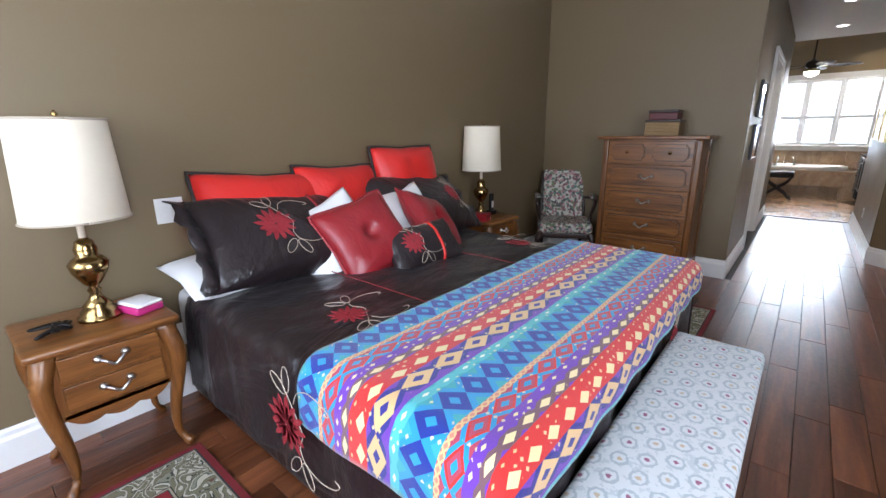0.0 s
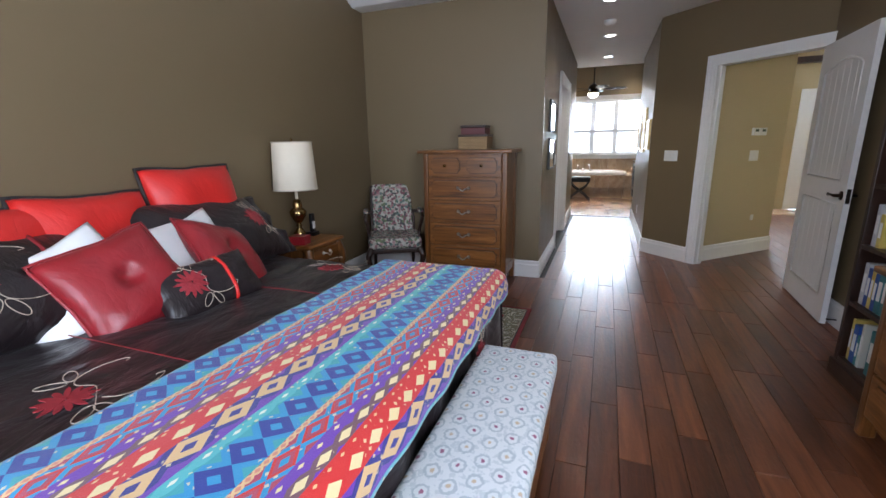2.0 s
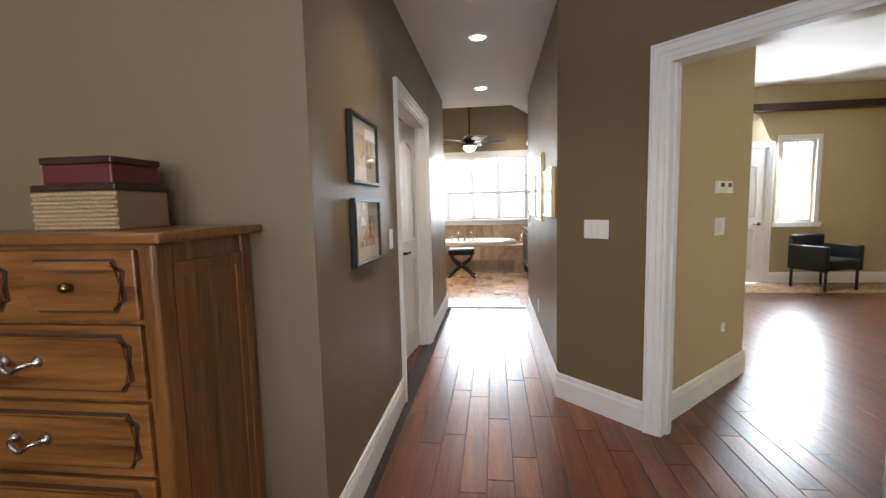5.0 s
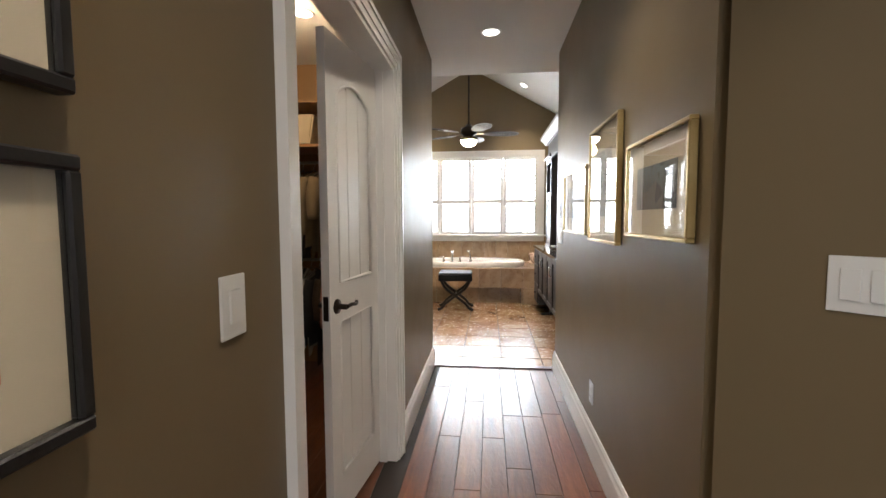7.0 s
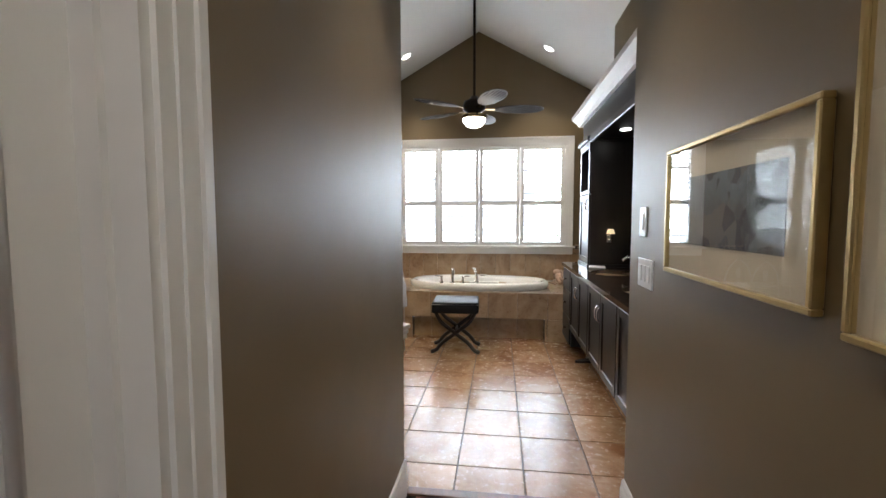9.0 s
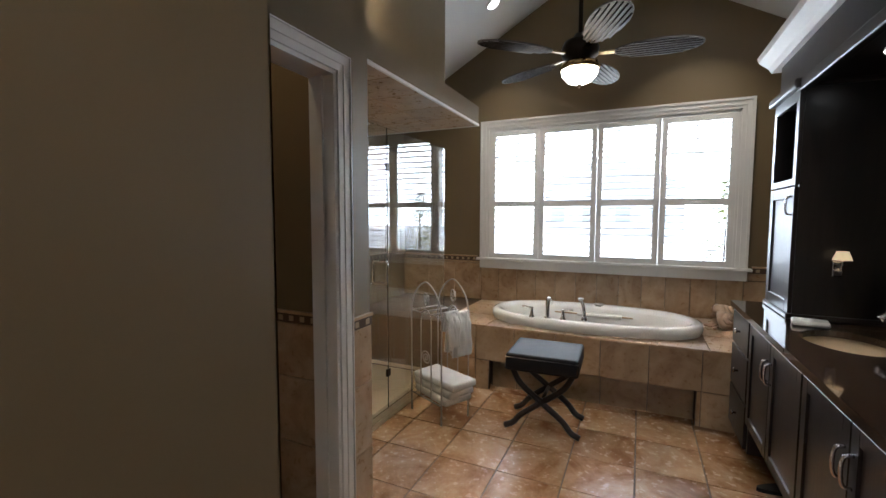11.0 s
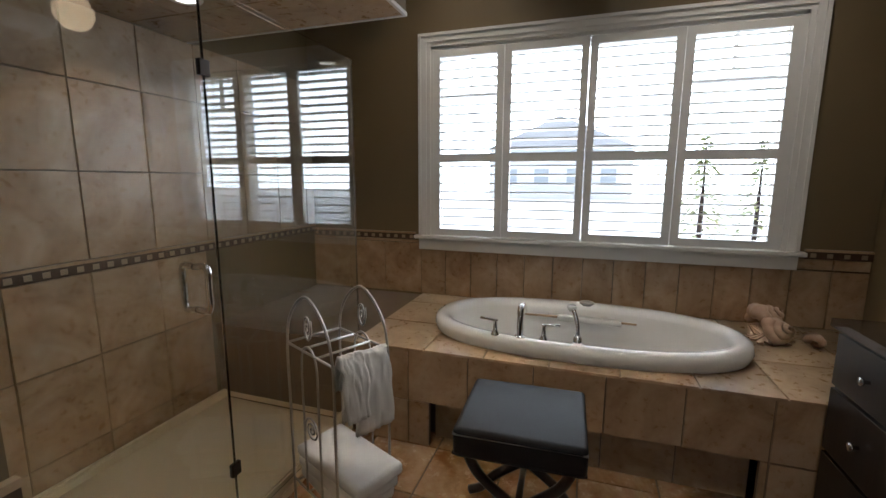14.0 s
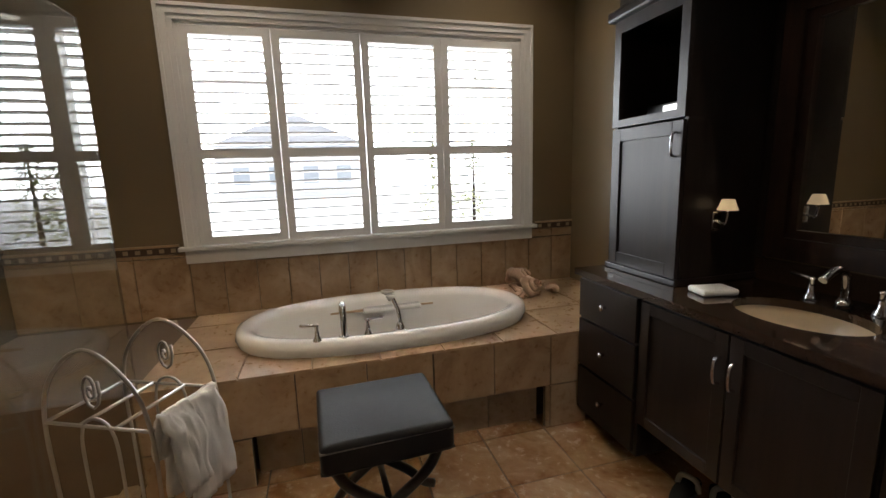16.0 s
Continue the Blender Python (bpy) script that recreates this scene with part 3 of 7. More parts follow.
bm = boxes((BX0, DX1, DY + 0.012, DY + 0.03, 0.25, DZ - 0.012), (BX0, -0.9, DY + 0.012, DY + 0.03, 0, 0.25), (0.6, DX1, DY + 0.012, DY + 0.03, 0, 0.25), (-0.9, 0.6, DY + 0.11, DY + 0.13, 0, 0.25), (-0.9, 0.6, DY + 0.03, DY + 0.13, 0.25, 0.27))
for x0, x1, y0, y1 in ((BX0, -0.98, DY + 0.03, BATH), (0.72, BX1, DY + 0.03, BATH), (-0.98, 0.72, DY + 0.03, 11.83), (-0.98, 0.72, 12.57, BATH)):
    box(bm, x0, x1, y0, y1, DZ - 0.03, DZ - 0.012)
part("substrate", bm, M_GROUT, deck)
bm = bmesh.new()
inner = stadium(0.86, 0.42, 72)
outer = []
for x, y in inner:
    dx, dy = x - TC[0], y - TC[1]
    k = min(0.95 / max(abs(dx), 1e-6), 0.47 / max(abs(dy), 1e-6))
    outer.append((TC[0] + dx * k, TC[1] + dy * k))
vi = [bm.verts.new((x, y, DZ - 0.009)) for x, y in inner]
vo_ = [bm.verts.new((x, y, DZ - 0.009)) for x, y in outer]
for i in range(72):
    bm.faces.new((vi[i], vi[(i + 1) % 72], vo_[(i + 1) % 72], vo_[i]))
part("cut_tile", bm, M_TILE_W, deck)
tile_field("tile", deck, pose(0, DY + 0.012, 0), -1.36, DX1, 0.25, DZ - 0.002, 0.33, 0.40, -0.03, 0.25)
tile_field("tile", deck, pose(0, DY + 0.012, 0), -1.36, -0.9, 0, 0.25, 0.33, 0.40, -0.03, 0.0)
tile_field("tile", deck, pose(0, DY + 0.012, 0), 0.6, DX1, 0, 0.25, 0.33, 0.40, -0.03, 0.0)
tile_field("tile", deck, pose(0, DY + 0.11, 0), -0.9, 0.6, 0, 0.25, 0.33, 0.30, -0.03, 0.0)
top = pose(0, 0, DZ - 0.012, -90)   # local z runs along world y
tile_field("tile", deck, top, -1.36, -0.93, DY, BATH, 0.42, 0.42, -0.93, DY, th=0.012)
tile_field("tile", deck, top, 0.67, BX1, DY, BATH, 0.42, 0.42, 0.67, DY, th=0.012)
tile_field("tile", deck, top, -0.93, 0.67, DY, DY + 0.16, 0.32, 0.4, -0.93, DY, th=0.012)
tile_field("tile", deck, top, -0.93, 0.67, 12.5, BATH, 0.32, 0.4, -0.93, 12.4, th=0.012)
# wall tile behind the bath and round the room
wt = thing("wall_tile_window", pose(0, 0, 0), "sand coloured wall tile with a mosaic border behind the bath", "wall tile", kind="structure")
tile_field("tile", wt, pose(0, BATH - 0.002, 0), -1.36, BX1, DZ, 0.9, 0.2, 0.36, -1.36, DZ)
tile_field("tile", wt, pose(0, BATH - 0.002, 0), -1.36, WX0, 0.9, 0.95, 0.2, 0.36, -1.36, DZ)
tile_field("tile", wt, pose(0, BATH - 0.002, 0), WX1, BX1, 0.9, 0.97, 0.2, 0.36, -1.36, DZ)
border(wt, pose(0, BATH - 0.002, 0), WX1 + 0.035, BX1, 0.97)
border(wt, pose(0, BATH - 0.002, 0), BX0, WX0 - 0.035, 0.97)
tt = thing("wall_tile_toilet", pose(0, 0, 0), "sand coloured wainscot tile with a mosaic border", "wall tile", kind="structure")
tile_field("tile", tt, pose(0, 9.90, 0), -2.08, PX - 0.12, 0, 0.93, 0.33, 0.33, -2.08, 0)
tile_field("tile", tt, pose(-2.08, 0, 0, 0, 0, 90), 9.02, 9.892, 0, 0.93, 0.33, 0.33, 9.02, 0)
border(tt, pose(0, 9.90, 0), -2.08, PX - 0.12, 0.93)
border(tt, pose(-2.08, 0, 0, 0, 0, 90), 9.02, 9.89, 0.93)
tile_field("tile", tt, pose(PX, 0, 0, 0, 0, 90), 9.875, 10.035, 0, 0.93, 0.2, 0.33, 9.875, 0)
border(tt, pose(PX, 0, 0, 0, 0, 90), 9.873, 10.036, 0.93)

# ---- shower ----
SX, SY1 = -1.37, 11.74
st = thing("wall_tile_shower", pose(0, 0, 0), "sand coloured shower wall tile with a mosaic border", "wall tile", kind="structure")
shl = pose(BX0, 0, 0, 0, 0, 90)
tile_field("tile", st, shl, 10.03, 11.66, 0.08, 1.0, 0.33, 0.4, 10.03, 0.2)
tile_field("tile", st, shl, 10.03, BATH, 1.06, 2.18, 0.33, 0.4, 10.03, 1.06)
border(st, shl, 10.03, BATH, 1.0)
tile_field("tile", st, pose(0, BATH - 0.002, 0), BX0, -1.36, DZ, 0.97, 0.33, 0.4, BX0, DZ)
shn = pose(0, 10.03, 0, 0, 0, 180)
tile_field("tile", st, shn, 1.42, -BX0, 0.08, 2.18, 0.33, 0.4, 1.42, 0.2)
tile_field("tile", st, pose(0, 0, 2.19, 90), BX0, -1.0, -11.66, -10.03, 0.33, 0.33, BX0, -11.66)
bench = thing("shower_bench", pose(0, 0, 0), "tiled shower bench built into the wall", "bench", kind="structure")
tile_field("tile", bench, pose(0, SY1, 0), BX0, -1.36, 0.08, 0.5, 0.33, 0.42, BX0, 0.08)
tile_field("tile", bench, pose(0, 0, 0.5, -90), BX0, -1.36, SY1, BATH, 0.33, 0.33, BX0, SY1, th=0.012)
part("substrate", boxes((BX0, -1.365, SY1, BATH, 0.0, 0.5)), M_GROUT, bench)
pan = thing("shower_pan", pose(0, 0, 0), "cream acrylic shower pan with a chrome drain", "shower pan")
bm = boxes((BX0 + 0.01, SX, 10.035, SY1 - 0.01, 0.0, 0.05), (SX - 0.07, SX, 10.035, SY1 - 0.01, 0.05, 0.12), (BX0 + 0.01, BX0 + 0.05, 10.035, SY1 - 0.01, 0.05, 0.1), (BX0 + 0.05, SX - 0.07, SY1 - 0.05, SY1 - 0.01, 0.05, 0.1))
bmesh.ops.bevel(bm, geom=bm.edges[:], offset=0.008, segments=2, affect="EDGES")
part("basin", bm, M_CREAM, pan)
part("drain", lathe([(0, 0.051), (0.055, 0.051), (0.055, 0.058), (0.046, 0.058), (0.044, 0.055), (0, 0.055)], 24, None, (-1.80, 10.75, 0)), M_BRONZE, pan)
encl = thing("shower_enclosure", pose(0, 0, 0), "frameless clear glass shower enclosure", "shower enclosure")
gx = SX + 0.03
for nm, r in (("glass_door", (gx, gx + 0.009, 10.05, 10.80, 0.125, 2.03)), ("glass_panel", (gx, gx + 0.009, 10.806, 11.73, 0.125, 2.03)), ("glass_return", (BX0 + 0.02, gx - 0.002, 11.722, 11.73, 0.5, 2.03))):
    g = part(nm, rbox(*r, 0.001, 1), M_GLASS, encl)
    g.visible_shadow = False
hd = bmesh.new()
for s in (1, -1):
    tube(curve_points([(gx + 0.004, 10.71, 1.01), (gx + 0.004 + s * 0.05, 10.71, 1.01), (gx + 0.004 + s * 0.055, 10.71, 1.08), (gx + 0.004 + s * 0.05, 10.71, 1.15), (gx + 0.004, 10.71, 1.15)], 6), 0.011, 10, hd)
part("handle", hd, M_CHROME, encl, "chrome loop pull")
for z in (0.35, 1.75):
    part("hinge", rbox(gx - 0.006, gx + 0.015, 10.785, 10.825, z, z + 0.05, 0.003), M_BRONZE, encl)

# ---- floors ----
fl = thing("floor", pose(0, 0, 0), "hand-scraped dark reddish walnut plank floor", "floor", kind="structure")
part("subfloor", boxes((LW - 0.12, 6.3, REAR - 0.12, 4.0, -0.06, -0.006), (-2.62, 6.3, 4.0, HE, -0.06, -0.006), (1.6, 6.3, HE, 9.6, -0.06, -0.006)), M_JOINT, fl)
plank_cache = {}
rnd = random.Random(11)
PW = 0.128


def plank(length):
    key = round(length, 2)
    if key not in plank_cache:
        bm = boxes((-PW / 2 + 0.0012, PW / 2 - 0.0012, -key / 2 + 0.001, key / 2 - 0.001, -0.006, 0.0))
        bmesh.ops.bevel(bm, geom=[e for e in bm.edges if all(v.co.z > -0.001 for v in e.verts)], offset=0.0019, segments=1, affect="EDGES")
        plank_cache[key] = mesh("plank", bm, M_FLOOR)
    return plank_cache[key]


rest = bmesh.new()
count = 0
x = LW + PW / 2
while x < 6.2:
    spans = []
    if x < RW:
        if x < HL + 0.05:
            spans.append((REAR, BW))
        elif x < HR + 0.05:
            spans.append((REAR, HE))
        else:
            spans.append((REAR, 9.0 if x > 1.6 else 5.2))
    else:
        spans.append((3.9, 9.0))
    if x < HL - 0.05:
        spans.append((5.5 - BACK, HE))
    for a, b in spans:
        y = a
        first = rnd.choice((0.35, 0.6, 0.85))
        while y < b - 0.02:
            ln = first if first else rnd.choice((0.6, 0.8, 1.0, 1.2, 1.4))
            first = 0
            ln = min(ln, b - y)
            if b - y - ln < 0.25:
                ln = b - y
            near = y + ln > -1.4 and x < RW and (x > HL - 0.05 or y < 4) and not (x > HR + 0.1 and y > 5)
            if near and count < 295:
                o = new("plank", plank(ln))
                o.parent = fl
                o.location = (x, y + ln / 2, 0)
                count += 1
            else:
                box(rest, x - PW / 2 + 0.001, x + PW / 2 - 0.001, y + 0.001, y + ln - 0.001, -0.006, -0.0005)
            y += ln
    x += PW
tagged(part("plank_rest", rest, M_FLOOR, fl), kind="stuff")
bf = thing("floor_bathroom", pose(0, 0, 0), "warm terracotta and sand ceramic floor tile", "floor", kind="structure")
part("grout_bed", boxes((BX0, BX1, HEND, BATH, -0.06, -0.003)), M_GROUT, bf)
tile_field("tile", bf, pose(0, 0, -0.006, -90), -2.08, BX1, HEND + 0.02, 11.82, 0.36, 0.36, -0.13, 10.6, mat=M_TILE_F, gap=0.006)
struct("trim_threshold", rbox(HL, HR, HEND - 0.03, HEND + 0.03, 0, 0.012, 0.005), M_FLOOR, "dark wood threshold strip", "threshold")


def set_back(older, keep):
    """Move what was drawn since then to its true place."""
    for o in bpy.data.objects:
        if o not in older and o.parent is None and o.name not in keep:
            o.location.y -= BACK


set_back(earlier, ("floor", "window_2", "window_3", "ground"))

# ---- bedroom things ----
def sheen(name, a, b, rough, scale=6, weave=500, sh=0.0):
    m = simple(name, a, b, rough, scale=scale, bump=0.15, fine=weave)
    s = m.node_tree.nodes["Principled BSDF"]
    s.inputs["Sheen Weight"].default_value = sh
    return m


def crumpled(name, a, b, rough, size=7.0, depth=0.03, strength=0.5):
    """Satin with soft creases that run into one another."""
    m, n, l, s = material(name)
    v = coords(n, l, (1.0, 0.55, 0.8))
    big = noise_tex(n, l, v, size, 4, 0.5, 1.6)
    crease = value(n, l, "ABSOLUTE", value(n, l, "SUBTRACT", big, 0.5))
    h = value(n, l, "ADD", value(n, l, "MULTIPLY", crease, 1.0), value(n, l, "MULTIPLY", noise_tex(n, l, v, size * 3.2, 3, 0.5, 1.0), 0.22))
    l.new(mixed(n, l, noise_tex(n, l, v, 5, 3), a, b), s.inputs["Base Color"])
    l.new(value(n, l, "MULTIPLY_ADD", noise_tex(n, l, v, 30, 3), 0.16, rough - 0.08), s.inputs["Roughness"])
    s.inputs["Sheen Weight"].default_value = 0.03
    bumped(n, l, s, h, strength, depth)
    return m


M_DUVET = crumpled("dark_brown_satin", (0.017, 0.010, 0.011), (0.010, 0.0065, 0.0075), 0.34, 3.6, 0.06, 0.42)
M_RED = crumpled("bright_red_satin", (0.66, 0.020, 0.014), (0.55, 0.015, 0.011), 0.42, 5.0, 0.02, 0.35)
M_CRIMSON = crumpled("dark_red_satin", (0.30, 0.014, 0.02), (0.22, 0.01, 0.015), 0.34, 6.0, 0.02, 0.35)
M_LINEN = sheen("white_linen", (0.80, 0.79, 0.78), (0.74, 0.74, 0.74), 0.85)
M_THREAD = simple("cream_thread", (0.50, 0.42, 0.33), rough=0.7)
M_PETAL = simple("red_embroidery", (0.36, 0.025, 0.035), (0.20, 0.012, 0.02), 0.6, scale=80)
M_REDTHREAD = simple("dark_red_thread", (0.22, 0.015, 0.02), rough=0.6)


def fabric_print(name, base, spots, scale, rough=0.85):
    """Printed cloth: rounded blots of several colours on a base."""
    m, n, l, s = material(name)
    v = coords(n, l)
    warp = n.new("ShaderNodeVectorMath")
    warp.operation = "ADD"
    nt = n.new("ShaderNodeTexNoise")
    nt.inputs["Scale"].default_value = scale * 1.2
    l.new(v, nt.inputs["Vector"])
    sc = n.new("ShaderNodeVectorMath")
    sc.operation = "SCALE"
    sc.inputs["Scale"].default_value = 0.6 / scale
    l.new(nt.outputs["Color"], sc.inputs[0])
    l.new(v, warp.inputs[0])
    l.new(sc.outputs[0], warp.inputs[1])
    vo = n.new("ShaderNodeTexVoronoi")
    vo.inputs["Scale"].default_value = scale
    l.new(warp.outputs[0], vo.inputs["Vector"])
    sep = n.new("ShaderNodeSeparateColor")
    l.new(vo.outputs["Color"], sep.inputs[0])
    col = ramp(n, l, sep.outputs[0], [(i / len(spots), c) for i, c in enumerate(spots)], True)
    petal = noise_tex(n, l, warp.outputs[0], scale * 4, 3)
    col = mixed(n, l, value(n, l, "MULTIPLY", petal, 0.25), col, base)
    edge = value(n, l, "GREATER_THAN", vo.outputs["Distance"], 0.68)
    l.new(mixed(n, l, edge, col, base), s.inputs["Base Color"])
    s.inputs["Roughness"].default_value = rough
    bumped(n, l, s, noise_tex(n, l, v, 400, 3), 0.4, 0.002)
    return m


M_FLORAL = fabric_print("floral_tapestry", (0.42, 0.40, 0.33), [(0.03, 0.05, 0.045), (0.28, 0.10, 0.12), (0.52, 0.49, 0.42), (0.07, 0.13, 0.12), (0.15, 0.035, 0.06), (0.36, 0.20, 0.21), (0.10, 0.14, 0.06), (0.03, 0.035, 0.04), (0.46, 0.44, 0.38)], 42)


def bench_cloth():
    """Rows of small oval wreaths on white, set in a diagonal repeat."""
    m, n, l, s = material("wreath_print_cloth")
    sep = n.new("ShaderNodeSeparateXYZ")
    l.new(coords(n, l), sep.inputs[0])
    py, px = 0.082, 0.062
    row = value(n, l, "FLOOR", value(n, l, "DIVIDE", sep.outputs[0], px))
    off = value(n, l, "MULTIPLY", value(n, l, "MODULO", value(n, l, "ADD", row, 100), 2), 0.5)
    u = value(n, l, "SUBTRACT", value(n, l, "FRACT", value(n, l, "DIVIDE", sep.outputs[0], px)), 0.5)
    v = value(n, l, "SUBTRACT", value(n, l, "FRACT", value(n, l, "ADD", value(n, l, "DIVIDE", sep.outputs[1], py), off)), 0.5)
    d = value(n, l, "SQRT", value(n, l, "ADD", value(n, l, "MULTIPLY", u, u), value(n, l, "MULTIPLY", value(n, l, "MULTIPLY", v, v), 1.3)))
    d = value(n, l, "ADD", d, value(n, l, "MULTIPLY", value(n, l, "SUBTRACT", noise_tex(n, l, coords(n, l), 90, 3), 0.5), 0.3))
    white, grey = (0.70, 0.72, 0.73), (0.47, 0.52, 0.55)
    par = value(n, l, "MODULO", value(n, l, "ADD", value(n, l, "FLOOR", value(n, l, "ADD", value(n, l, "DIVIDE", sep.outputs[1], py), off)), 100), 2)
    flower = mixed(n, l, par, (0.34, 0.14, 0.22), (0.58, 0.47, 0.34))
    ring = ramp(n, l, d, [(0.0, (0, 0, 0)), (0.27, (1, 1, 1)), (0.40, (0, 0, 0))], True)
    core = value(n, l, "LESS_THAN", d, 0.10)
    leaf = value(n, l, "GREATER_THAN", noise_tex(n, l, coords(n, l), 60, 3), 0.56)
    c = mixed(n, l, value(n, l, "MULTIPLY", leaf, 0.55), white, grey)
    c = mixed(n, l, ring, c, grey)
    c = mixed(n, l, value(n, l, "MULTIPLY", value(n, l, "LESS_THAN", d, 0.27), value(n, l, "GREATER_THAN", d, 0.14)), c, white)
    l.new(mixed(n, l, core, c, flower), s.inputs["Base Color"])
    s.inputs["Roughness"].default_value = 0.85
    bumped(n, l, s, noise_tex(n, l, coords(n, l), 300, 3), 0.3, 0.002)
    return m


def throw_cloth():
    """Woven bands with diamonds: u across the throw, v along it, in metres."""
    m, n, l, s = material("woven_geometric_throw")
    uv = n.new("ShaderNodeUVMap")
    uv.uv_map = "cloth"
    sep = n.new("ShaderNodeSeparateXYZ")
    l.new(uv.outputs[0], sep.inputs[0])
    P = 0.43
    f = value(n, l, "FRACT", value(n, l, "DIVIDE", sep.outputs[0], P))
    blue, cyan, teal, sea = (0.008, 0.028, 0.27), (0.03, 0.29, 0.56), (0.05, 0.36, 0.40), (0.10, 0.48, 0.50)
    red, purple, tan, rose = (0.60, 0.022, 0.018), (0.15, 0.04, 0.40), (0.72, 0.48, 0.22), (0.42, 0.05, 0.09)
    salmon, brown, cream, navy = (0.62, 0.24, 0.15), (0.17, 0.085, 0.10), (0.80, 0.66, 0.34), (0.025, 0.025, 0.22)
    white = (0.78, 0.80, 0.66)
    # each band: start, end, repeats to the metre, then colours from the motif's heart outwards
    bands = [(0.0, 0.26, 11.0, cyan, blue, blue, cyan, teal), (0.26, 0.30, 38, salmon, salmon, tan, tan, rose), (0.30, 0.43, 9.0, cyan, rose, red, cyan, rose),
             (0.43, 0.50, 15, cream, purple, purple, purple, purple), (0.50, 0.57, 12, cream, cream, brown, brown, purple), (0.57, 0.62, 20, tan, red, red, red, red),
             (0.62, 0.73, 11, cream, cream, red, red, red), (0.73, 0.89, 7.5, navy, tan, tan, navy, purple), (0.89, 0.92, 30, purple, purple, purple, purple, purple),
             (0.92, 1.0, 12, white, sea, sea, sea, teal)]
    layers = [ramp(n, l, f, [(b[0], b[3 + q]) for b in bands], True) for q in range(5)]
    stops = []
    for b in bands:
        stops += [(b[0] + 0.001, (0, 0, 0)), ((b[0] + b[1]) / 2, (1, 1, 1))]
    w = ramp(n, l, f, stops + [(1.0, (0, 0, 0))])
    k = ramp(n, l, f, [(b[0], (b[2] / 40,) * 3) for b in bands], True)
    t = value(n, l, "ABSOLUTE", value(n, l, "SUBTRACT", value(n, l, "FRACT", value(n, l, "MULTIPLY", value(n, l, "MULTIPLY", sep.outputs[1], k), 40.0)), 0.5))
    q = value(n, l, "ADD", value(n, l, "MULTIPLY", t, 2.0), value(n, l, "SUBTRACT", 1.0, w))
    q = value(n, l, "DIVIDE", value(n, l, "FLOOR", value(n, l, "MULTIPLY", q, 14.0)), 14.0)
    c = layers[4]
    for edge_, lay in ((1.5, layers[3]), (1.0, layers[2]), (0.66, layers[1]), (0.3, layers[0])):
        c = mixed(n, l, value(n, l, "LESS_THAN", q, edge_), c, lay)
    # pale dashes between the motifs
    du = value(n, l, "ABSOLUTE", value(n, l, "SUBTRACT", value(n, l, "FRACT", value(n, l, "MULTIPLY", sep.outputs[0], 46.0)), 0.5))
    dw = value(n, l, "ABSOLUTE", value(n, l, "SUBTRACT", value(n, l, "FRACT", value(n, l, "MULTIPLY", sep.outputs[1], 38.0)), 0.5))
    dot = value(n, l, "LESS_THAN", value(n, l, "ADD", du, dw), 0.26)
    dot = value(n, l, "MULTIPLY", dot, value(n, l, "GREATER_THAN", q, 0.95))
    dot = value(n, l, "MULTIPLY", dot, value(n, l, "GREATER_THAN", noise_tex(n, l, uv.outputs[0], 16, 1), 0.58))
    c = mixed(n, l, value(n, l, "MULTIPLY", dot, 0.75), c, cream)
    l.new(c, s.inputs["Base Color"])
    s.inputs["Roughness"].default_value = 0.9
    s.inputs["Sheen Weight"].default_value = 0.3
    bumped(n, l, s, noise_tex(n, l, uv.outputs[0], 260, 3), 0.5, 0.003)
    return m


def rug_cloth():
    """Red field, scrolled border in sage and cream, dark red binding; object space with its centre at the rug's."""
    m, n, l, s = material("bordered_rug")
    v = coords(n, l)
    sep = n.new("ShaderNodeSeparateXYZ")
    l.new(v, sep.inputs[0])
    ex = value(n, l, "SUBTRACT", 0.74, value(n, l, "ABSOLUTE", sep.outputs[0]))
    ey = value(n, l, "SUBTRACT", 0.465, value(n, l, "ABSOLUTE", sep.outputs[1]))
    e = value(n, l, "MINIMUM", ex, ey)
    curl = value(n, l, "FRACT", value(n, l, "MULTIPLY", noise_tex(n, l, v, 7.5, 1, 0.4, 1.8), 6.0))
    scroll = ramp(n, l, curl, [(0.0, (0.03, 0.035, 0.03)), (0.08, (0.46, 0.43, 0.35)), (0.36, (0.035, 0.04, 0.035)), (0.44, (0.15, 0.14, 0.08)), (0.80, (0.10, 0.05, 0.03)), (0.86, (0.20, 0.21, 0.15))], True)
    bands = ramp(n, l, e, [(0.0, (0.17, 0.012, 0.016)), (0.025, (0.03, 0.03, 0.03)), (0.032, (0.3, 0.27, 0.2)), (0.04, (0, 0, 0)), (0.172, (0.3, 0.27, 0.2)), (0.18, (0.03, 0.02, 0.02)), (0.187, (0.20, 0.008, 0.012))], True)
    isb = value(n, l, "MULTIPLY", value(n, l, "GREATER_THAN", e, 0.04), value(n, l, "LESS_THAN", e, 0.172))
    l.new(mixed(n, l, isb, bands, scroll), s.inputs["Base Color"])
    s.inputs["Roughness"].default_value = 0.95
    bumped(n, l, s, noise_tex(n, l, v, 350, 3), 0.7, 0.004)
    return m


# bed
bed = thing("bed", pose(-1.3, 0.7, 0), "king bed made up in dark brown embroidered satin", "bed")


def at_bed(bm):
    bm.transform(pose(1.3, -0.7, 0))
    return bm


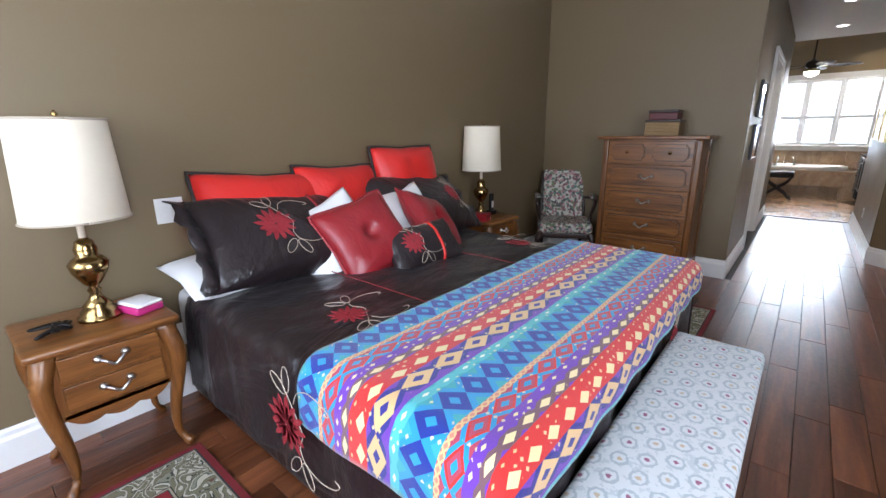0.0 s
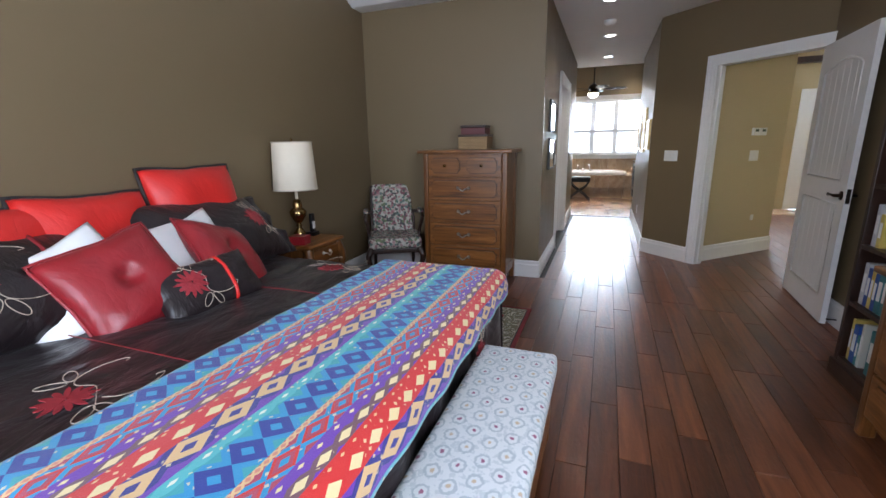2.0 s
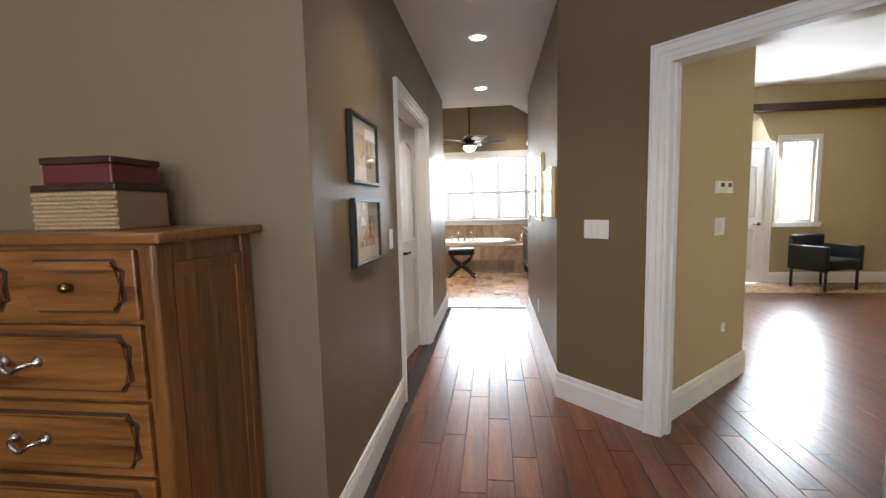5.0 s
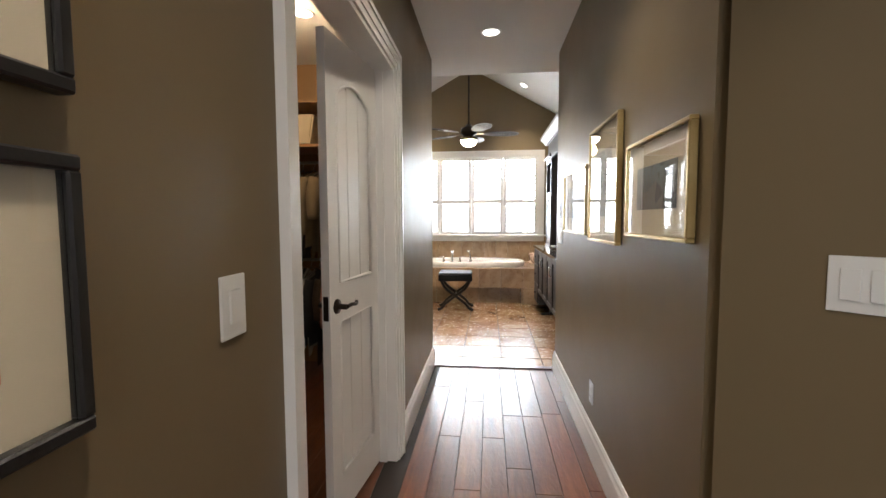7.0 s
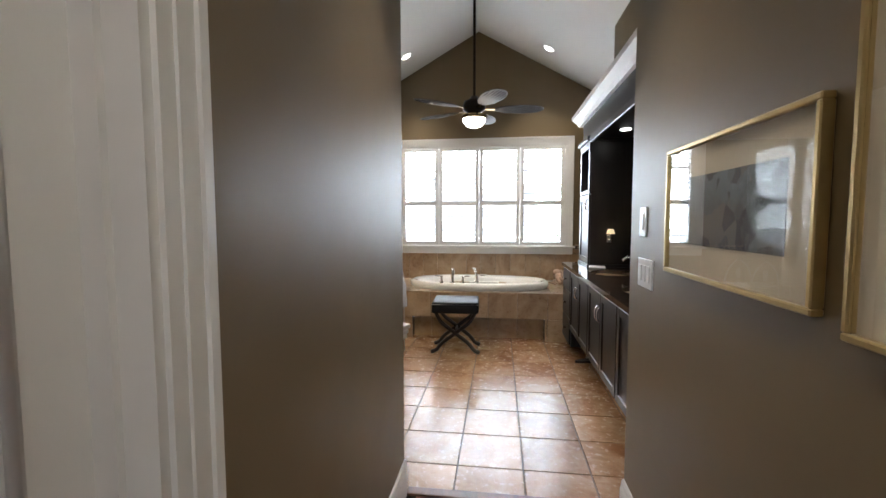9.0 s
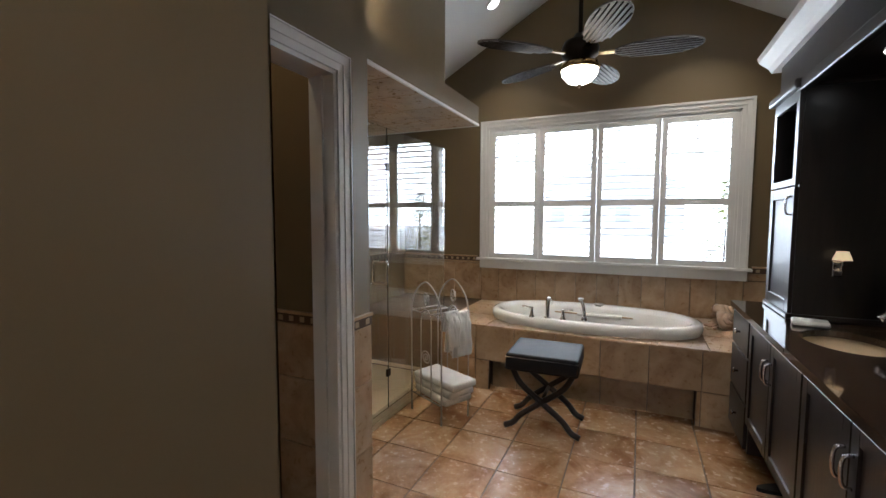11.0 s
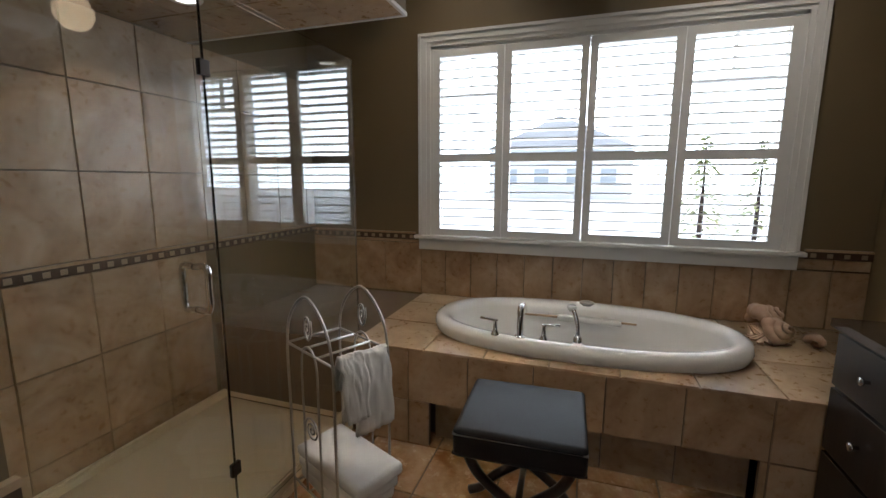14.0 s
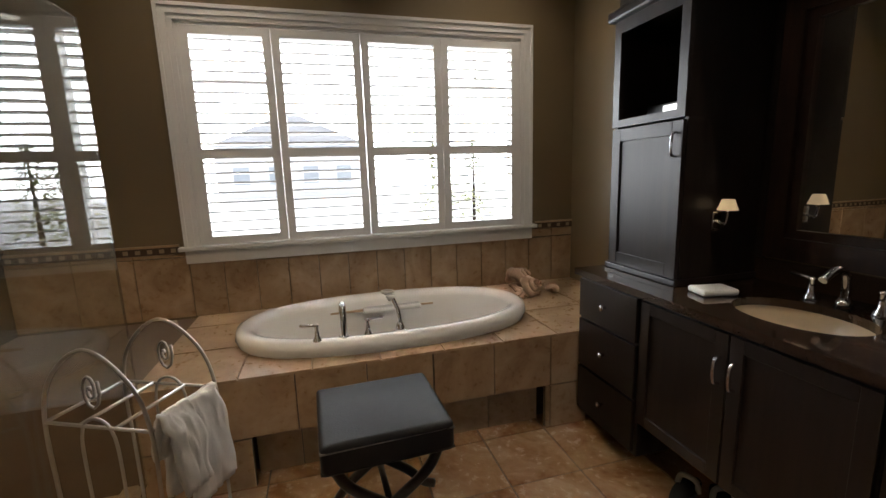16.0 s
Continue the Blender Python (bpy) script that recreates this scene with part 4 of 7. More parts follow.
BX, FX, NY, FY, TZ = -1.98, -0.32, -0.24, 1.64, 0.615
part("box_spring", at_bed(rbox(-2.2, -0.36, -0.2, 1.6, 0.02, 0.3, 0.03)), M_DUVET, bed)
part("mattress", at_bed(smooth(rbox(-2.21, -0.36, -0.21, 1.61, 0.3, 0.585, 0.07, 4))), M_LINEN, bed, "white sheeted mattress")
NU, NV = 70, 90


def fold(a, lo, hi, r, drop):
    """Arc length a to a place over an edge at lo and at hi: (coordinate, drop)."""
    if a < 0:
        k = min(-a, r * 1.57)
        c, d = lo - r * math.sin(k / r), r * (1 - math.cos(k / r))
        return c - 0.03 * max(0, -a - r * 1.57), d + max(0, -a - r * 1.57)
    if a > hi - lo:
        a -= hi - lo
        k = min(a, r * 1.57)
        return hi + r * math.sin(k / r) + 0.03 * max(0, a - r * 1.57), r * (1 - math.cos(k / r)) + max(0, a - r * 1.57)
    return lo + a, 0.0


def drape(x0, x1, y0, y1, fx, lift, r, over_head, over_foot, over_near, over_far, nu, nv, wrinkle, seed, thick=0.012, floor_z=0.03):
    """A cloth over the bed: u across x, v across y; overhang lengths at the four sides."""
    bm = bmesh.new()
    uvl = bm.loops.layers.uv.new("cloth")
    lenx, leny = x1 - x0, y1 - y0
    grid, par = [], {}
    for i in range(nu + 1):
        a = -over_head + (lenx + over_head + over_foot) * i / nu
        rowv = []
        for j in range(nv + 1):
            b = -over_near + (leny + over_near + over_far) * j / nv
            cx, dx = fold(a, x0, x1, r, 0)
            cy, dy = fold(b, y0, y1, r, 0)
            z = TZ + lift - max(dx, dy) - 0.25 * min(dx, dy)
            nn = noise.noise(Vector((cx * 2.6 + seed, cy * 2.2, z))) * 0.6 + 0.5 * noise.noise(Vector((cx * 7 + seed, cy * 5, z * 3))) + 0.28 * noise.noise(Vector((cx * 18, cy * 9 + seed, z * 4)))
            hang = min(1.0, max(dx, dy) / 0.15)
            off = wrinkle * nn
            if hang > 0.2:
                pl = min(0.012, wrinkle * 0.5) * hang * math.sin((cy if dx > dy else cx) * 21 + 2 * nn)
                if dx > dy:
                    cx += (pl + off) * (1 if a > 0 else -1)
                else:
                    cy += (pl + off) * (1 if b > 0 else -1)
            vtx = bm.verts.new((cx, cy, max(floor_z, z + off * (1 - hang * 0.7))))
            par[vtx] = (a + over_head, b + over_near)
            rowv.append(vtx)
        grid.append(rowv)
    for i in range(nu):
        for j in range(nv):
            f = bm.faces.new((grid[i][j], grid[i + 1][j], grid[i + 1][j + 1], grid[i][j + 1]))
            f.smooth = True
            for lp in f.loops:
                lp[uvl].uv = par[lp.vert]
    bmesh.ops.recalc_face_normals(bm, faces=bm.faces[:])
    return bm


dv = part("duvet", at_bed(drape(BX, FX - 0.07, NY + 0.07, FY - 0.07, 0, 0.012, 0.08, 0.0, 0.46, 0.50, 0.46, 110, 130, 0.026, 3.1)), M_DUVET, bed, "dark brown satin duvet with floral embroidery")
sol = dv.modifiers.new("cloth", "SOLIDIFY")
sol.thickness = 0.02
tb = drape(-1.0, FX - 0.05, NY + 0.05, FY - 0.05, 0, 0.046, 0.10, 0.0, 0.21, 0.27, 0.08, 60, 120, 0.008, 9.3)
thr = new("throw_blanket", mesh("throw_blanket", tb, throw_cloth()))
tagged(thr, "multicoloured woven geometric throw laid across the bed foot", "blanket")
sol = thr.modifiers.new("cloth", "SOLIDIFY")
sol.thickness = 0.012


def pillow_surface(w, h, t, tuft=0.0):
    def f(u, v, side):
        pinch = 1 - 0.07 * (abs(u) ** 2) * (1 - abs(v)) - 0.07 * (abs(v) ** 2) * (1 - abs(u))
        prof = max(0.0, (1 - abs(u) ** 3.2) * (1 - abs(v) ** 3.2)) ** 0.55
        y = t / 2 * prof * (1 - tuft * math.exp(-(u * u * w * w + v * v * h * h) / 0.006))
        y *= 1 + 0.14 * noise.noise(Vector((u * 2.3 + w * 9, v * 2.1, h * 7)))
        dent = 0.03 * noise.noise(Vector((u * 1.7, v * 1.9, w * 31)))
        return Vector((u * w / 2 * pinch, side * y, v * h / 2 * pinch + dent * (0.4 if v > 0 else 0.1)))
    return f


def pillow(name, m, w, h, t, mat, label, tuft=0.0, piping=None, flower=None, band=False, flap=0.0):
    th = thing(name, m, label, "pillow", "pillows on the bed")
    f = pillow_surface(w, h, t, tuft)
    bm = bmesh.new()
    n = 22
    for side in (-1, 1):
        g = [[bm.verts.new(f(2 * i / n - 1, 2 * j / n - 1, side)) for j in range(n + 1)] for i in range(n + 1)]
        for i in range(n):
            for j in range(n):
                q = (g[i][j], g[i + 1][j], g[i + 1][j + 1], g[i][j + 1])
                bm.faces.new(q if side < 0 else q[::-1])
    bmesh.ops.remove_doubles(bm, verts=bm.verts[:], dist=0.0005)
    part("cushion", smooth(bm), mat, th)
    edge = [f(2 * i / 20 - 1, -1, -1) for i in range(20)] + [f(1, 2 * i / 20 - 1, -1) for i in range(20)] + [f(1 - 2 * i / 20, 1, -1) for i in range(20)] + [f(-1, 1 - 2 * i / 20, -1) for i in range(21)]
    if piping:
        part("piping", tube(edge, piping[1], 7), piping[0], th)
    if flap:
        for s in (-1, 1):
            bm = bmesh.new()
            lo = [f(s * 0.97, 2 * i / 14 - 1, -1) for i in range(15)]
            hi = [p + Vector((s * (flap + 0.012 * math.sin(i * 1.9)), 0.02 * math.sin(i * 1.3), 0)) for i, p in enumerate(lo)]
            a, b = [bm.verts.new(p) for p in lo], [bm.verts.new(p) for p in hi]
            for i in range(14):
                bm.faces.new((a[i], a[i + 1], b[i + 1], b[i]))
            fl_ = part("flange", smooth(bm), mat, th)
            md = fl_.modifiers.new("cloth", "SOLIDIFY")
            md.thickness = 0.006
    if flower:
        cu, cv, r = flower
        bloom(th, lambda u, v: f(cu + u / (w / 2), cv + v / (h / 2), -1) + Vector((0, -0.003, 0)), r)
        vines(th, lambda u, v: f(max(-0.95, min(0.95, cu + u / (w / 2))), max(-0.9, min(0.9, cv + v / (h / 2))), -1) + Vector((0, -0.003, 0)), r)
    if band:
        bm = bmesh.new()
        for u0 in (0.36,):
            tube([f(u0 - 0.1 * k / 14, 1 - 2 * k / 14, -1) + Vector((0, -0.002, 0)) for k in range(15)], 0.009, 6, bm)
        part("band", bm, M_REDTHREAD if w > 0.6 else M_RED, th)
    return th


def bloom(parent, at, r, name="flower"):
    """Three rings of pointed petals, worked flat on the cloth."""
    bm = bmesh.new()
    for k, rr, off in ((13, r, 0.0), (11, r * 0.74, 0.2), (7, r * 0.45, 0.5)):
        for i in range(k):
            a = 2 * math.pi * i / k + off
            rim = [(0.1, 0.0), (0.55, -1.35 / k * 2), (0.82, -0.8 / k * 2), (1.0 + 0.08 * math.sin(i * 2.4), 0.0), (0.82, 0.8 / k * 2), (0.55, 1.35 / k * 2)]
            bm.faces.new([bm.verts.new(at(q * rr * math.cos(a + d), q * rr * math.sin(a + d))) for q, d in rim])
    o = part(name, bm, M_PETAL, parent, "red embroidered flower")
    md = o.modifiers.new("stitch", "SOLIDIFY")
    md.thickness, md.offset = 0.003, 0.0
    return o


def vines(parent, at, r, name="vine"):
    """A cream stem bowed away from the flower, curled at its tips, with paired outline leaves."""
    bm = bmesh.new()
    bow = [(0.15, 1.15), (0.55, 0.55), (0.85, 0.0), (0.65, -0.6), (0.9, -1.05), (1.6, -1.25), (2.3, -1.1), (2.55, -0.85), (2.35, -0.75)]
    tube([at(p.x * r, p.y * r) for p in curve_points([(a, b, 0) for a, b in bow], 6)], 0.0017, 5, bm)
    bow = [(0.5, 0.9), (0.75, 1.35), (1.3, 1.6), (2.0, 1.5), (2.3, 1.3), (2.05, 1.2)]
    tube([at(p.x * r, p.y * r) for p in curve_points([(a, b, 0) for a, b in bow], 6)], 0.0017, 5, bm)
    for x, y, a in ((0.1, 1.1, 2.6), (0.15, 1.15, 1.5), (0.6, -1.0, -2.3), (0.75, -1.05, -1.1)):
        loop = []
        for k in range(19):
            t = 2 * math.pi * k / 18
            p, q = 0.45 * (1 - math.cos(t)), 0.2 * math.sin(t)
            loop.append(at(r * (x + p * math.cos(a) - q * math.sin(a)), r * (y + p * math.sin(a) + q * math.cos(a))))
        tube(loop, 0.0017, 5, bm)
    return part(name, bm, M_THREAD, parent, "cream stitched vine")


PIP = (simple("dark_piping", (0.03, 0.024, 0.022), rough=0.8), 0.010)
pillow("red_pillow", pose(-2.08, 0.25, 0.85, -22, 4, 90), 0.70, 0.54, 0.27, M_RED, "bright red satin pillow with dark piped edge", piping=PIP)
pillow("red_pillow", pose(-2.09, 0.74, 0.88, -18, 2, 90), 0.58, 0.50, 0.25, M_RED, "bright red satin pillow with dark piped edge", piping=PIP)
pillow("red_pillow", pose(-2.10, 1.32, 0.95, -12, 0, 90), 0.60, 0.54, 0.25, M_RED, "bright red satin pillow with dark piped edge", piping=PIP)
pillow("sham_pillow", pose(-1.90, 0.27, 0.80, -48, 5, 90), 0.92, 0.52, 0.22, M_DUVET, "dark brown satin sham with red embroidered flower", flower=(-0.28, 0.0, 0.10), band=True, flap=0.06)
pillow("sham_pillow", pose(-1.92, 1.24, 0.83, -48, 2, 90), 0.90, 0.52, 0.22, M_DUVET, "dark brown satin sham with red embroidered flower", flower=(0.62, 0.0, 0.08), band=False, flap=0.05)
pillow("white_pillow", pose(-1.98, 0.06, 0.675, -82, 0, 90), 0.66, 0.44, 0.13, M_LINEN, "plain white pillow under the dark sham")
pillow("white_pillow", pose(-1.78, 0.44, 0.775, -38, -22, 84), 0.46, 0.42, 0.12, M_LINEN, "plain white pillow behind a red cushion")
pillow("white_pillow", pose(-1.80, 1.02, 0.80, -38, -8, 94), 0.46, 0.40, 0.10, M_LINEN, "plain white pillow behind a red cushion")
pillow("red_cushion", pose(-1.66, 0.56, 0.775, -38, -14, 84), 0.44, 0.44, 0.17, M_CRIMSON, "dark red satin tufted cushion", tuft=0.6, piping=(M_CRIMSON, 0.008))
pillow("red_cushion", pose(-1.68, 1.10, 0.76, -44, 18, 96), 0.44, 0.44, 0.16, M_CRIMSON, "dark red satin tufted cushion", tuft=0.6, piping=(M_CRIMSON, 0.008))
pillow("small_pillow", pose(-1.50, 0.82, 0.70, -42, -3, 84), 0.50, 0.27, 0.13, M_DUVET, "small dark satin pillow with red flower", flower=(-0.4, 0.1, 0.075), band=True)


def on_duvet(x, y, z):
    return lambda u, v: Vector((x + 1.3 + v, y - 0.7 + u, z + 0.014 + 0.018 * 0.6 * noise.noise(Vector(((x + v) * 2.6 + 3.1, (y + u) * 2.2, TZ)))))


for x, y in ((-1.18, 0.05), (-1.25, 1.42)):
    bloom(dv, on_duvet(x, y, TZ + 0.012), 0.075)
    vines(dv, on_duvet(x, y, TZ + 0.012), 0.09)
for y0 in (0.33, 1.02):
    part("stitching", tube([Vector((-2.0 + 1.3 + k * 0.05, y0 - 0.7, TZ + 0.024 + 0.011 * noise.noise(Vector(((-2.0 + k * 0.05) * 2.6 + 3.1, y0 * 2.2, TZ))))) for k in range(24)], 0.0025, 5), M_REDTHREAD, dv)
fs = lambda u, v: Vector((-1.05 + 1.3 + u, NY - 0.065 - 0.7, 0.43 + v))
bloom(dv, fs, 0.10)
vines(dv, fs, 0.10)
ff = lambda u, v: Vector((FX + 0.05 + 1.3, 1.1 - 0.7 + u, 0.40 + v))
bloom(dv, ff, 0.08)
vines(dv, ff, 0.08)

# upholstered bench at the bed foot
bn = thing("bed_bench", pose(-0.115, 0.575, 0), "low bench upholstered in white wreath-print cloth", "bench")
part("seat", smooth(rbox(-0.17, 0.17, -0.625, 0.625, 0.325, 0.425, 0.035, 4)), bench_cloth(), bn)
part("base", rbox(-0.15, 0.15, -0.60, 0.60, 0.08, 0.325, 0.006), M_OAK, bn, "oak bench base")
for x in (-0.12, 0.12):
    for y in (-0.55, 0.55):
        part("leg", lathe([(0.03, 0.08), (0.034, 0.05), (0.022, 0.0), (0, 0)], 12, None, (x, y, 0)), M_OAK, bn)

# rugs
M_RUG = rug_cloth()
for x, y in ((-1.03, 2.26), (-1.03, -0.805)):
    rg = thing("area_rug", pose(x, y, 0.001), "red rug with a scrolled sage and cream border", "rug", "bedside rugs")
    part("carpet", rbox(-0.74, 0.74, -0.465, 0.465, 0, 0.011, 0.004), M_RUG, rg)


# carved oak furniture
M_GROOVE = simple("dark_glaze", (0.05, 0.02, 0.006), rough=0.5)
def cabriole(x, y, h, sx, sy, mat, name, parent, r=0.026):
    pts = curve_points([(x, y, h), (x + sx * 0.03, y + sy * 0.03, h * 0.75), (x, y, h * 0.35), (x - sx * 0.005, y - sy * 0.005, h * 0.12), (x + sx * 0.025, y + sy * 0.025, 0.004)], 6)
    n = len(pts)
    tp = [r * (1.15 - 0.75 * min(1, k / (n * 0.75))) + (0.005 if k > n * 0.85 else 0) for k in range(n)]
    part(name, tube(pts, r, 10, None, tp), mat, parent)


def bail(parent, m, w=0.1):
    h = part("handle", (lambda b: (b.transform(m), b)[1])(tube(curve_points([(-w / 2, -0.006, 0.006), (-w * 0.3, -0.03, 0.002), (0, -0.032, -0.016), (w * 0.3, -0.03, 0.002), (w / 2, -0.006, 0.006)], 5), 0.006, 8)), M_NICKEL, parent, "bright nickel bail handle")
    for s in (-1, 1):
        b = lathe([(0, 0), (0.013, 0), (0.011, 0.005), (0.004, 0.012), (0, 0.013)], 12)
        b.transform(m @ pose(s * w / 2, 0, 0.006, 90) @ Matrix.Diagonal((1.25, 1.25, 1.3, 1)))
        part("rosette", b, M_NICKEL, h)


def drawer(parent, x0, x1, z0, z1, knobs=0):
    d = part("drawer", rbox(x0, x1, -0.018, 0.0, z0, z1, 0.005), M_OAK, parent)
    for q in range(max(1, knobs)):
        a = x0 + (x1 - x0) * q / max(1, knobs) + 0.035
        b = x0 + (x1 - x0) * (q + 1) / max(1, knobs) - 0.035
        e, zc = 0.028, (z0 + z1) / 2
        zz0, zz1 = z0 + 0.03, z1 - 0.03
        out = [(a + e, zz0), (b - e, zz0), (b - e * 0.6, zz0 + 0.02), (b, zz0 + 0.028), (b - 0.006, zc), (b, zz1 - 0.028), (b - e * 0.6, zz1 - 0.02), (b - e, zz1), (a + e, zz1), (a + e * 0.6, zz1 - 0.02), (a, zz1 - 0.028), (a + 0.006, zc), (a, zz0 + 0.028), (a + e * 0.6, zz0 + 0.02)]
        bm = prism(out, 0.016, "y", -0.033)
        bmesh.ops.bevel(bm, geom=[ed for ed in bm.edges if all(v.co.y < -0.032 for v in ed.verts)], offset=0.006, segments=2, affect="EDGES")
        part("panel", bm, M_OAK, d)
        cx_, cz_ = (a + b) / 2, zc
        grow = [(cx_ + (p - cx_) * (1 + 0.014 / (b - a)), cz_ + (q_ - cz_) * (1 + 0.014 / (zz1 - zz0))) for p, q_ in out]
        part("groove", prism(grow, 0.003, "y", -0.0205), M_GROOVE, d)
        if knobs:
            bm = lathe([(0, 0), (0.008, 0), (0.006, 0.01), (0.014, 0.018), (0.012, 0.026), (0, 0.029)], 14)
            bm.transform(pose((a + b) / 2, -0.032, zc, 90))
            part("knob", bm, M_BRASS, d, "brass knob")
        else:
            bail(d, pose((a + b) / 2, -0.033, zc))
    return d


def scallop(w, z0, z1, n=36):
    top = [(w / 2, z1), (-w / 2, z1)]
    low = []
    for i in range(n + 1):
        u = i / n * 2 - 1
        low.append((u * w / 2, z0 + 0.018 * (1 - abs(math.cos(3 * math.pi * u / 2))) + 0.03 * abs(u) ** 3))
    return top + low


def oak_chest(m, w, d, h, rows, label, name="chest_of_drawers"):
    c = thing(name, m, label, "chest of drawers")
    bm = rbox(-w / 2 - 0.045, w / 2 + 0.045, -0.05, d + 0.01, h - 0.03, h, 0.009, 3)
    part("top", bm, M_OAK, c)
    part("body", boxes((-w / 2 + 0.045, w / 2 - 0.045, 0.001, d - 0.01, 0.13, h - 0.03)), M_OAKV, c)
    for s in (-1, 1):
        x0, x1 = (s * w / 2, s * (w / 2 - 0.05))
        x0, x1 = min(x0, x1), max(x0, x1)
        part("post", rbox(x0, x1, -0.014, 0.05, 0, h - 0.03, 0.012, 3), M_OAKV, c)
        part("post", rbox(x0, x1, d - 0.05, d, 0, h - 0.03, 0.008), M_OAKV, c)
        xs = s * (w / 2 - 0.022)
        part("side_panel", rbox(min(xs, xs + s * 0.012), max(xs, xs + s * 0.012), 0.05, d - 0.05, 0.11, h - 0.03, 0.004), M_OAKV, c)
        xa, xb = sorted((xs + s * 0.0125, xs + s * 0.019))
        part("side_moulding", boxes((xa, xb, 0.052, 0.085, 0.16, h - 0.09), (xa, xb, d - 0.085, d - 0.052, 0.16, h - 0.09), (xa, xb, 0.085, d - 0.085, 0.16, 0.2), (xa, xb, 0.085, d - 0.085, h - 0.13, h - 0.09)), M_OAKV, c)
    part("apron", prism(scallop(w - 0.1, 0.085, 0.145), 0.022, "y", -0.008), M_OAK, c)
    z = h - 0.045
    for k, rh in enumerate(rows):
        drawer(c, -w / 2 + 0.055, w / 2 - 0.055, z - rh + 0.012, z, 2 if k == 0 else 0)
        z -= rh
    return c


oak_chest(pose(-1.01, 3.20, 0), 0.80, 0.42, 1.27, (0.20, 0.215, 0.215, 0.215, 0.215), "tall carved golden oak chest of five drawers")
oak_chest(pose(1.36, 1.28, 0, 0, 0, -90), 0.84, 0.43, 0.78, (0.20, 0.22, 0.21), "low carved golden oak chest beside the bookcase")


def nightstand(m, label):
    w, d, h = 0.43, 0.38, 0.60
    c = thing("nightstand", m, label, "nightstand", "bedside tables")
    part("top", smooth(rbox(-w / 2 - 0.02, w / 2 + 0.02, -0.03, d, h - 0.03, h, 0.012, 3)), M_OAK, c)
    part("body", rbox(-w / 2 + 0.03, w / 2 - 0.03, 0.0, d - 0.02, 0.31, h - 0.03, 0.004), M_OAKV, c)
    for z0 in (0.345, 0.455):
        dr = part("drawer", rbox(-w / 2 + 0.06, w / 2 - 0.06, -0.012, 0.0, z0, z0 + 0.095, 0.005), M_OAK, c)
        bail(dr, pose(0, -0.012, z0 + 0.05), 0.085)
    part("apron", prism(scallop(w - 0.1, 0.265, 0.33), 0.018, "y", 0.0), M_OAK, c)
    for sx in (-1, 1):
        cabriole(sx * (w / 2 - 0.035), 0.02, h - 0.03, sx, -1, M_OAKV, "leg", c, 0.034)
        cabriole(sx * (w / 2 - 0.035), d - 0.05, h - 0.03, sx, 0.4, M_OAKV, "leg", c, 0.03)
    return c


nightstand(pose(-1.82, -0.56, 0, 0, 0, 90), "carved oak nightstand with two drawers and curved legs")
nightstand(pose(-1.84, 2.18, 0, 0, 0, 90), "carved oak nightstand beside the armchair")


def table_lamp(m, label):
    c = thing("table_lamp", m, label, "table lamp", "bedside lamps")
    part("base", lathe([(0, 0), (0.072, 0), (0.072, 0.012), (0.06, 0.02), (0.062, 0.03), (0.045, 0.045), (0.05, 0.055), (0.03, 0.075), (0.016, 0.1), (0.024, 0.115), (0.014, 0.13), (0.03, 0.145), (0.058, 0.19), (0.066, 0.225), (0.05, 0.245), (0.034, 0.255), (0.038, 0.28), (0.03, 0.31), (0.012, 0.325), (0, 0.33)], 28), M_BRASS, c)
    part("stem", lathe([(0, 0.325), (0.012, 0.325), (0.012, 0.74), (0, 0.74)], 14), M_SHADE, c)
    o = part("shade", lathe([(0.163, 0.398), (0.165, 0.400), (0.147, 0.755), (0.145, 0.757)], 40), M_SHADE, c, "cream fabric drum shade")
    md = o.modifiers.new("cloth", "SOLIDIFY")
    md.thickness = 0.003
    for z, r in ((0.399, 0.1665), (0.756, 0.1485)):
        part("trim_ring", tube([(r * math.cos(a * 0.157), r * math.sin(a * 0.157), z) for a in range(41)], 0.004, 6), M_THREAD, c)
    part("finial", lathe([(0, 0.74), (0.006, 0.74), (0.006, 0.765), (0.011, 0.775), (0, 0.79)], 12), M_BRASS, c)
    part("spider", boxes((-0.145, 0.145, -0.002, 0.002, 0.748, 0.752), (-0.002, 0.002, -0.145, 0.145, 0.7481, 0.7519)), M_BRASS, c)
    return c


table_lamp(pose(-2.01, -0.535, 0.60), "brass urn table lamp with a cream drum shade")
table_lamp(pose(-2.06, 2.17, 0.60), "brass urn table lamp with a cream drum shade")
tb_ = thing("tissue_pack", pose(-1.97, -0.41, 0.60, 0, 0, 18), "white and pink tissue packet on the nightstand", "tissue pack")
part("pack", smooth(rbox(-0.07, 0.07, -0.055, 0.055, 0.0, 0.03, 0.008)), simple("pink_plastic", (0.55, 0.03, 0.2), rough=0.4), tb_)
part("sheet", smooth(rbox(-0.06, 0.075, -0.05, 0.05, 0.031, 0.045, 0.006)), M_LINEN, tb_)
cl = thing("cable_coil", pose(-1.95, -0.69, 0.602), "tangled black cable on the nightstand", "cable")
rn = random.Random(3)
part("coil", tube(curve_points([(rn.uniform(-0.06, 0.06), rn.uniform(-0.06, 0.06), 0.008 + 0.02 * rn.random()) for _ in range(14)], 6), 0.006, 6), M_BLACK, cl)
ph = thing("cordless_phone", pose(-2.06, 2.33, 0.60), "black cordless phone standing in its cradle", "phone")
part("cradle", rbox(-0.04, 0.04, -0.04, 0.04, 0, 0.035, 0.01), M_BLACK, ph)
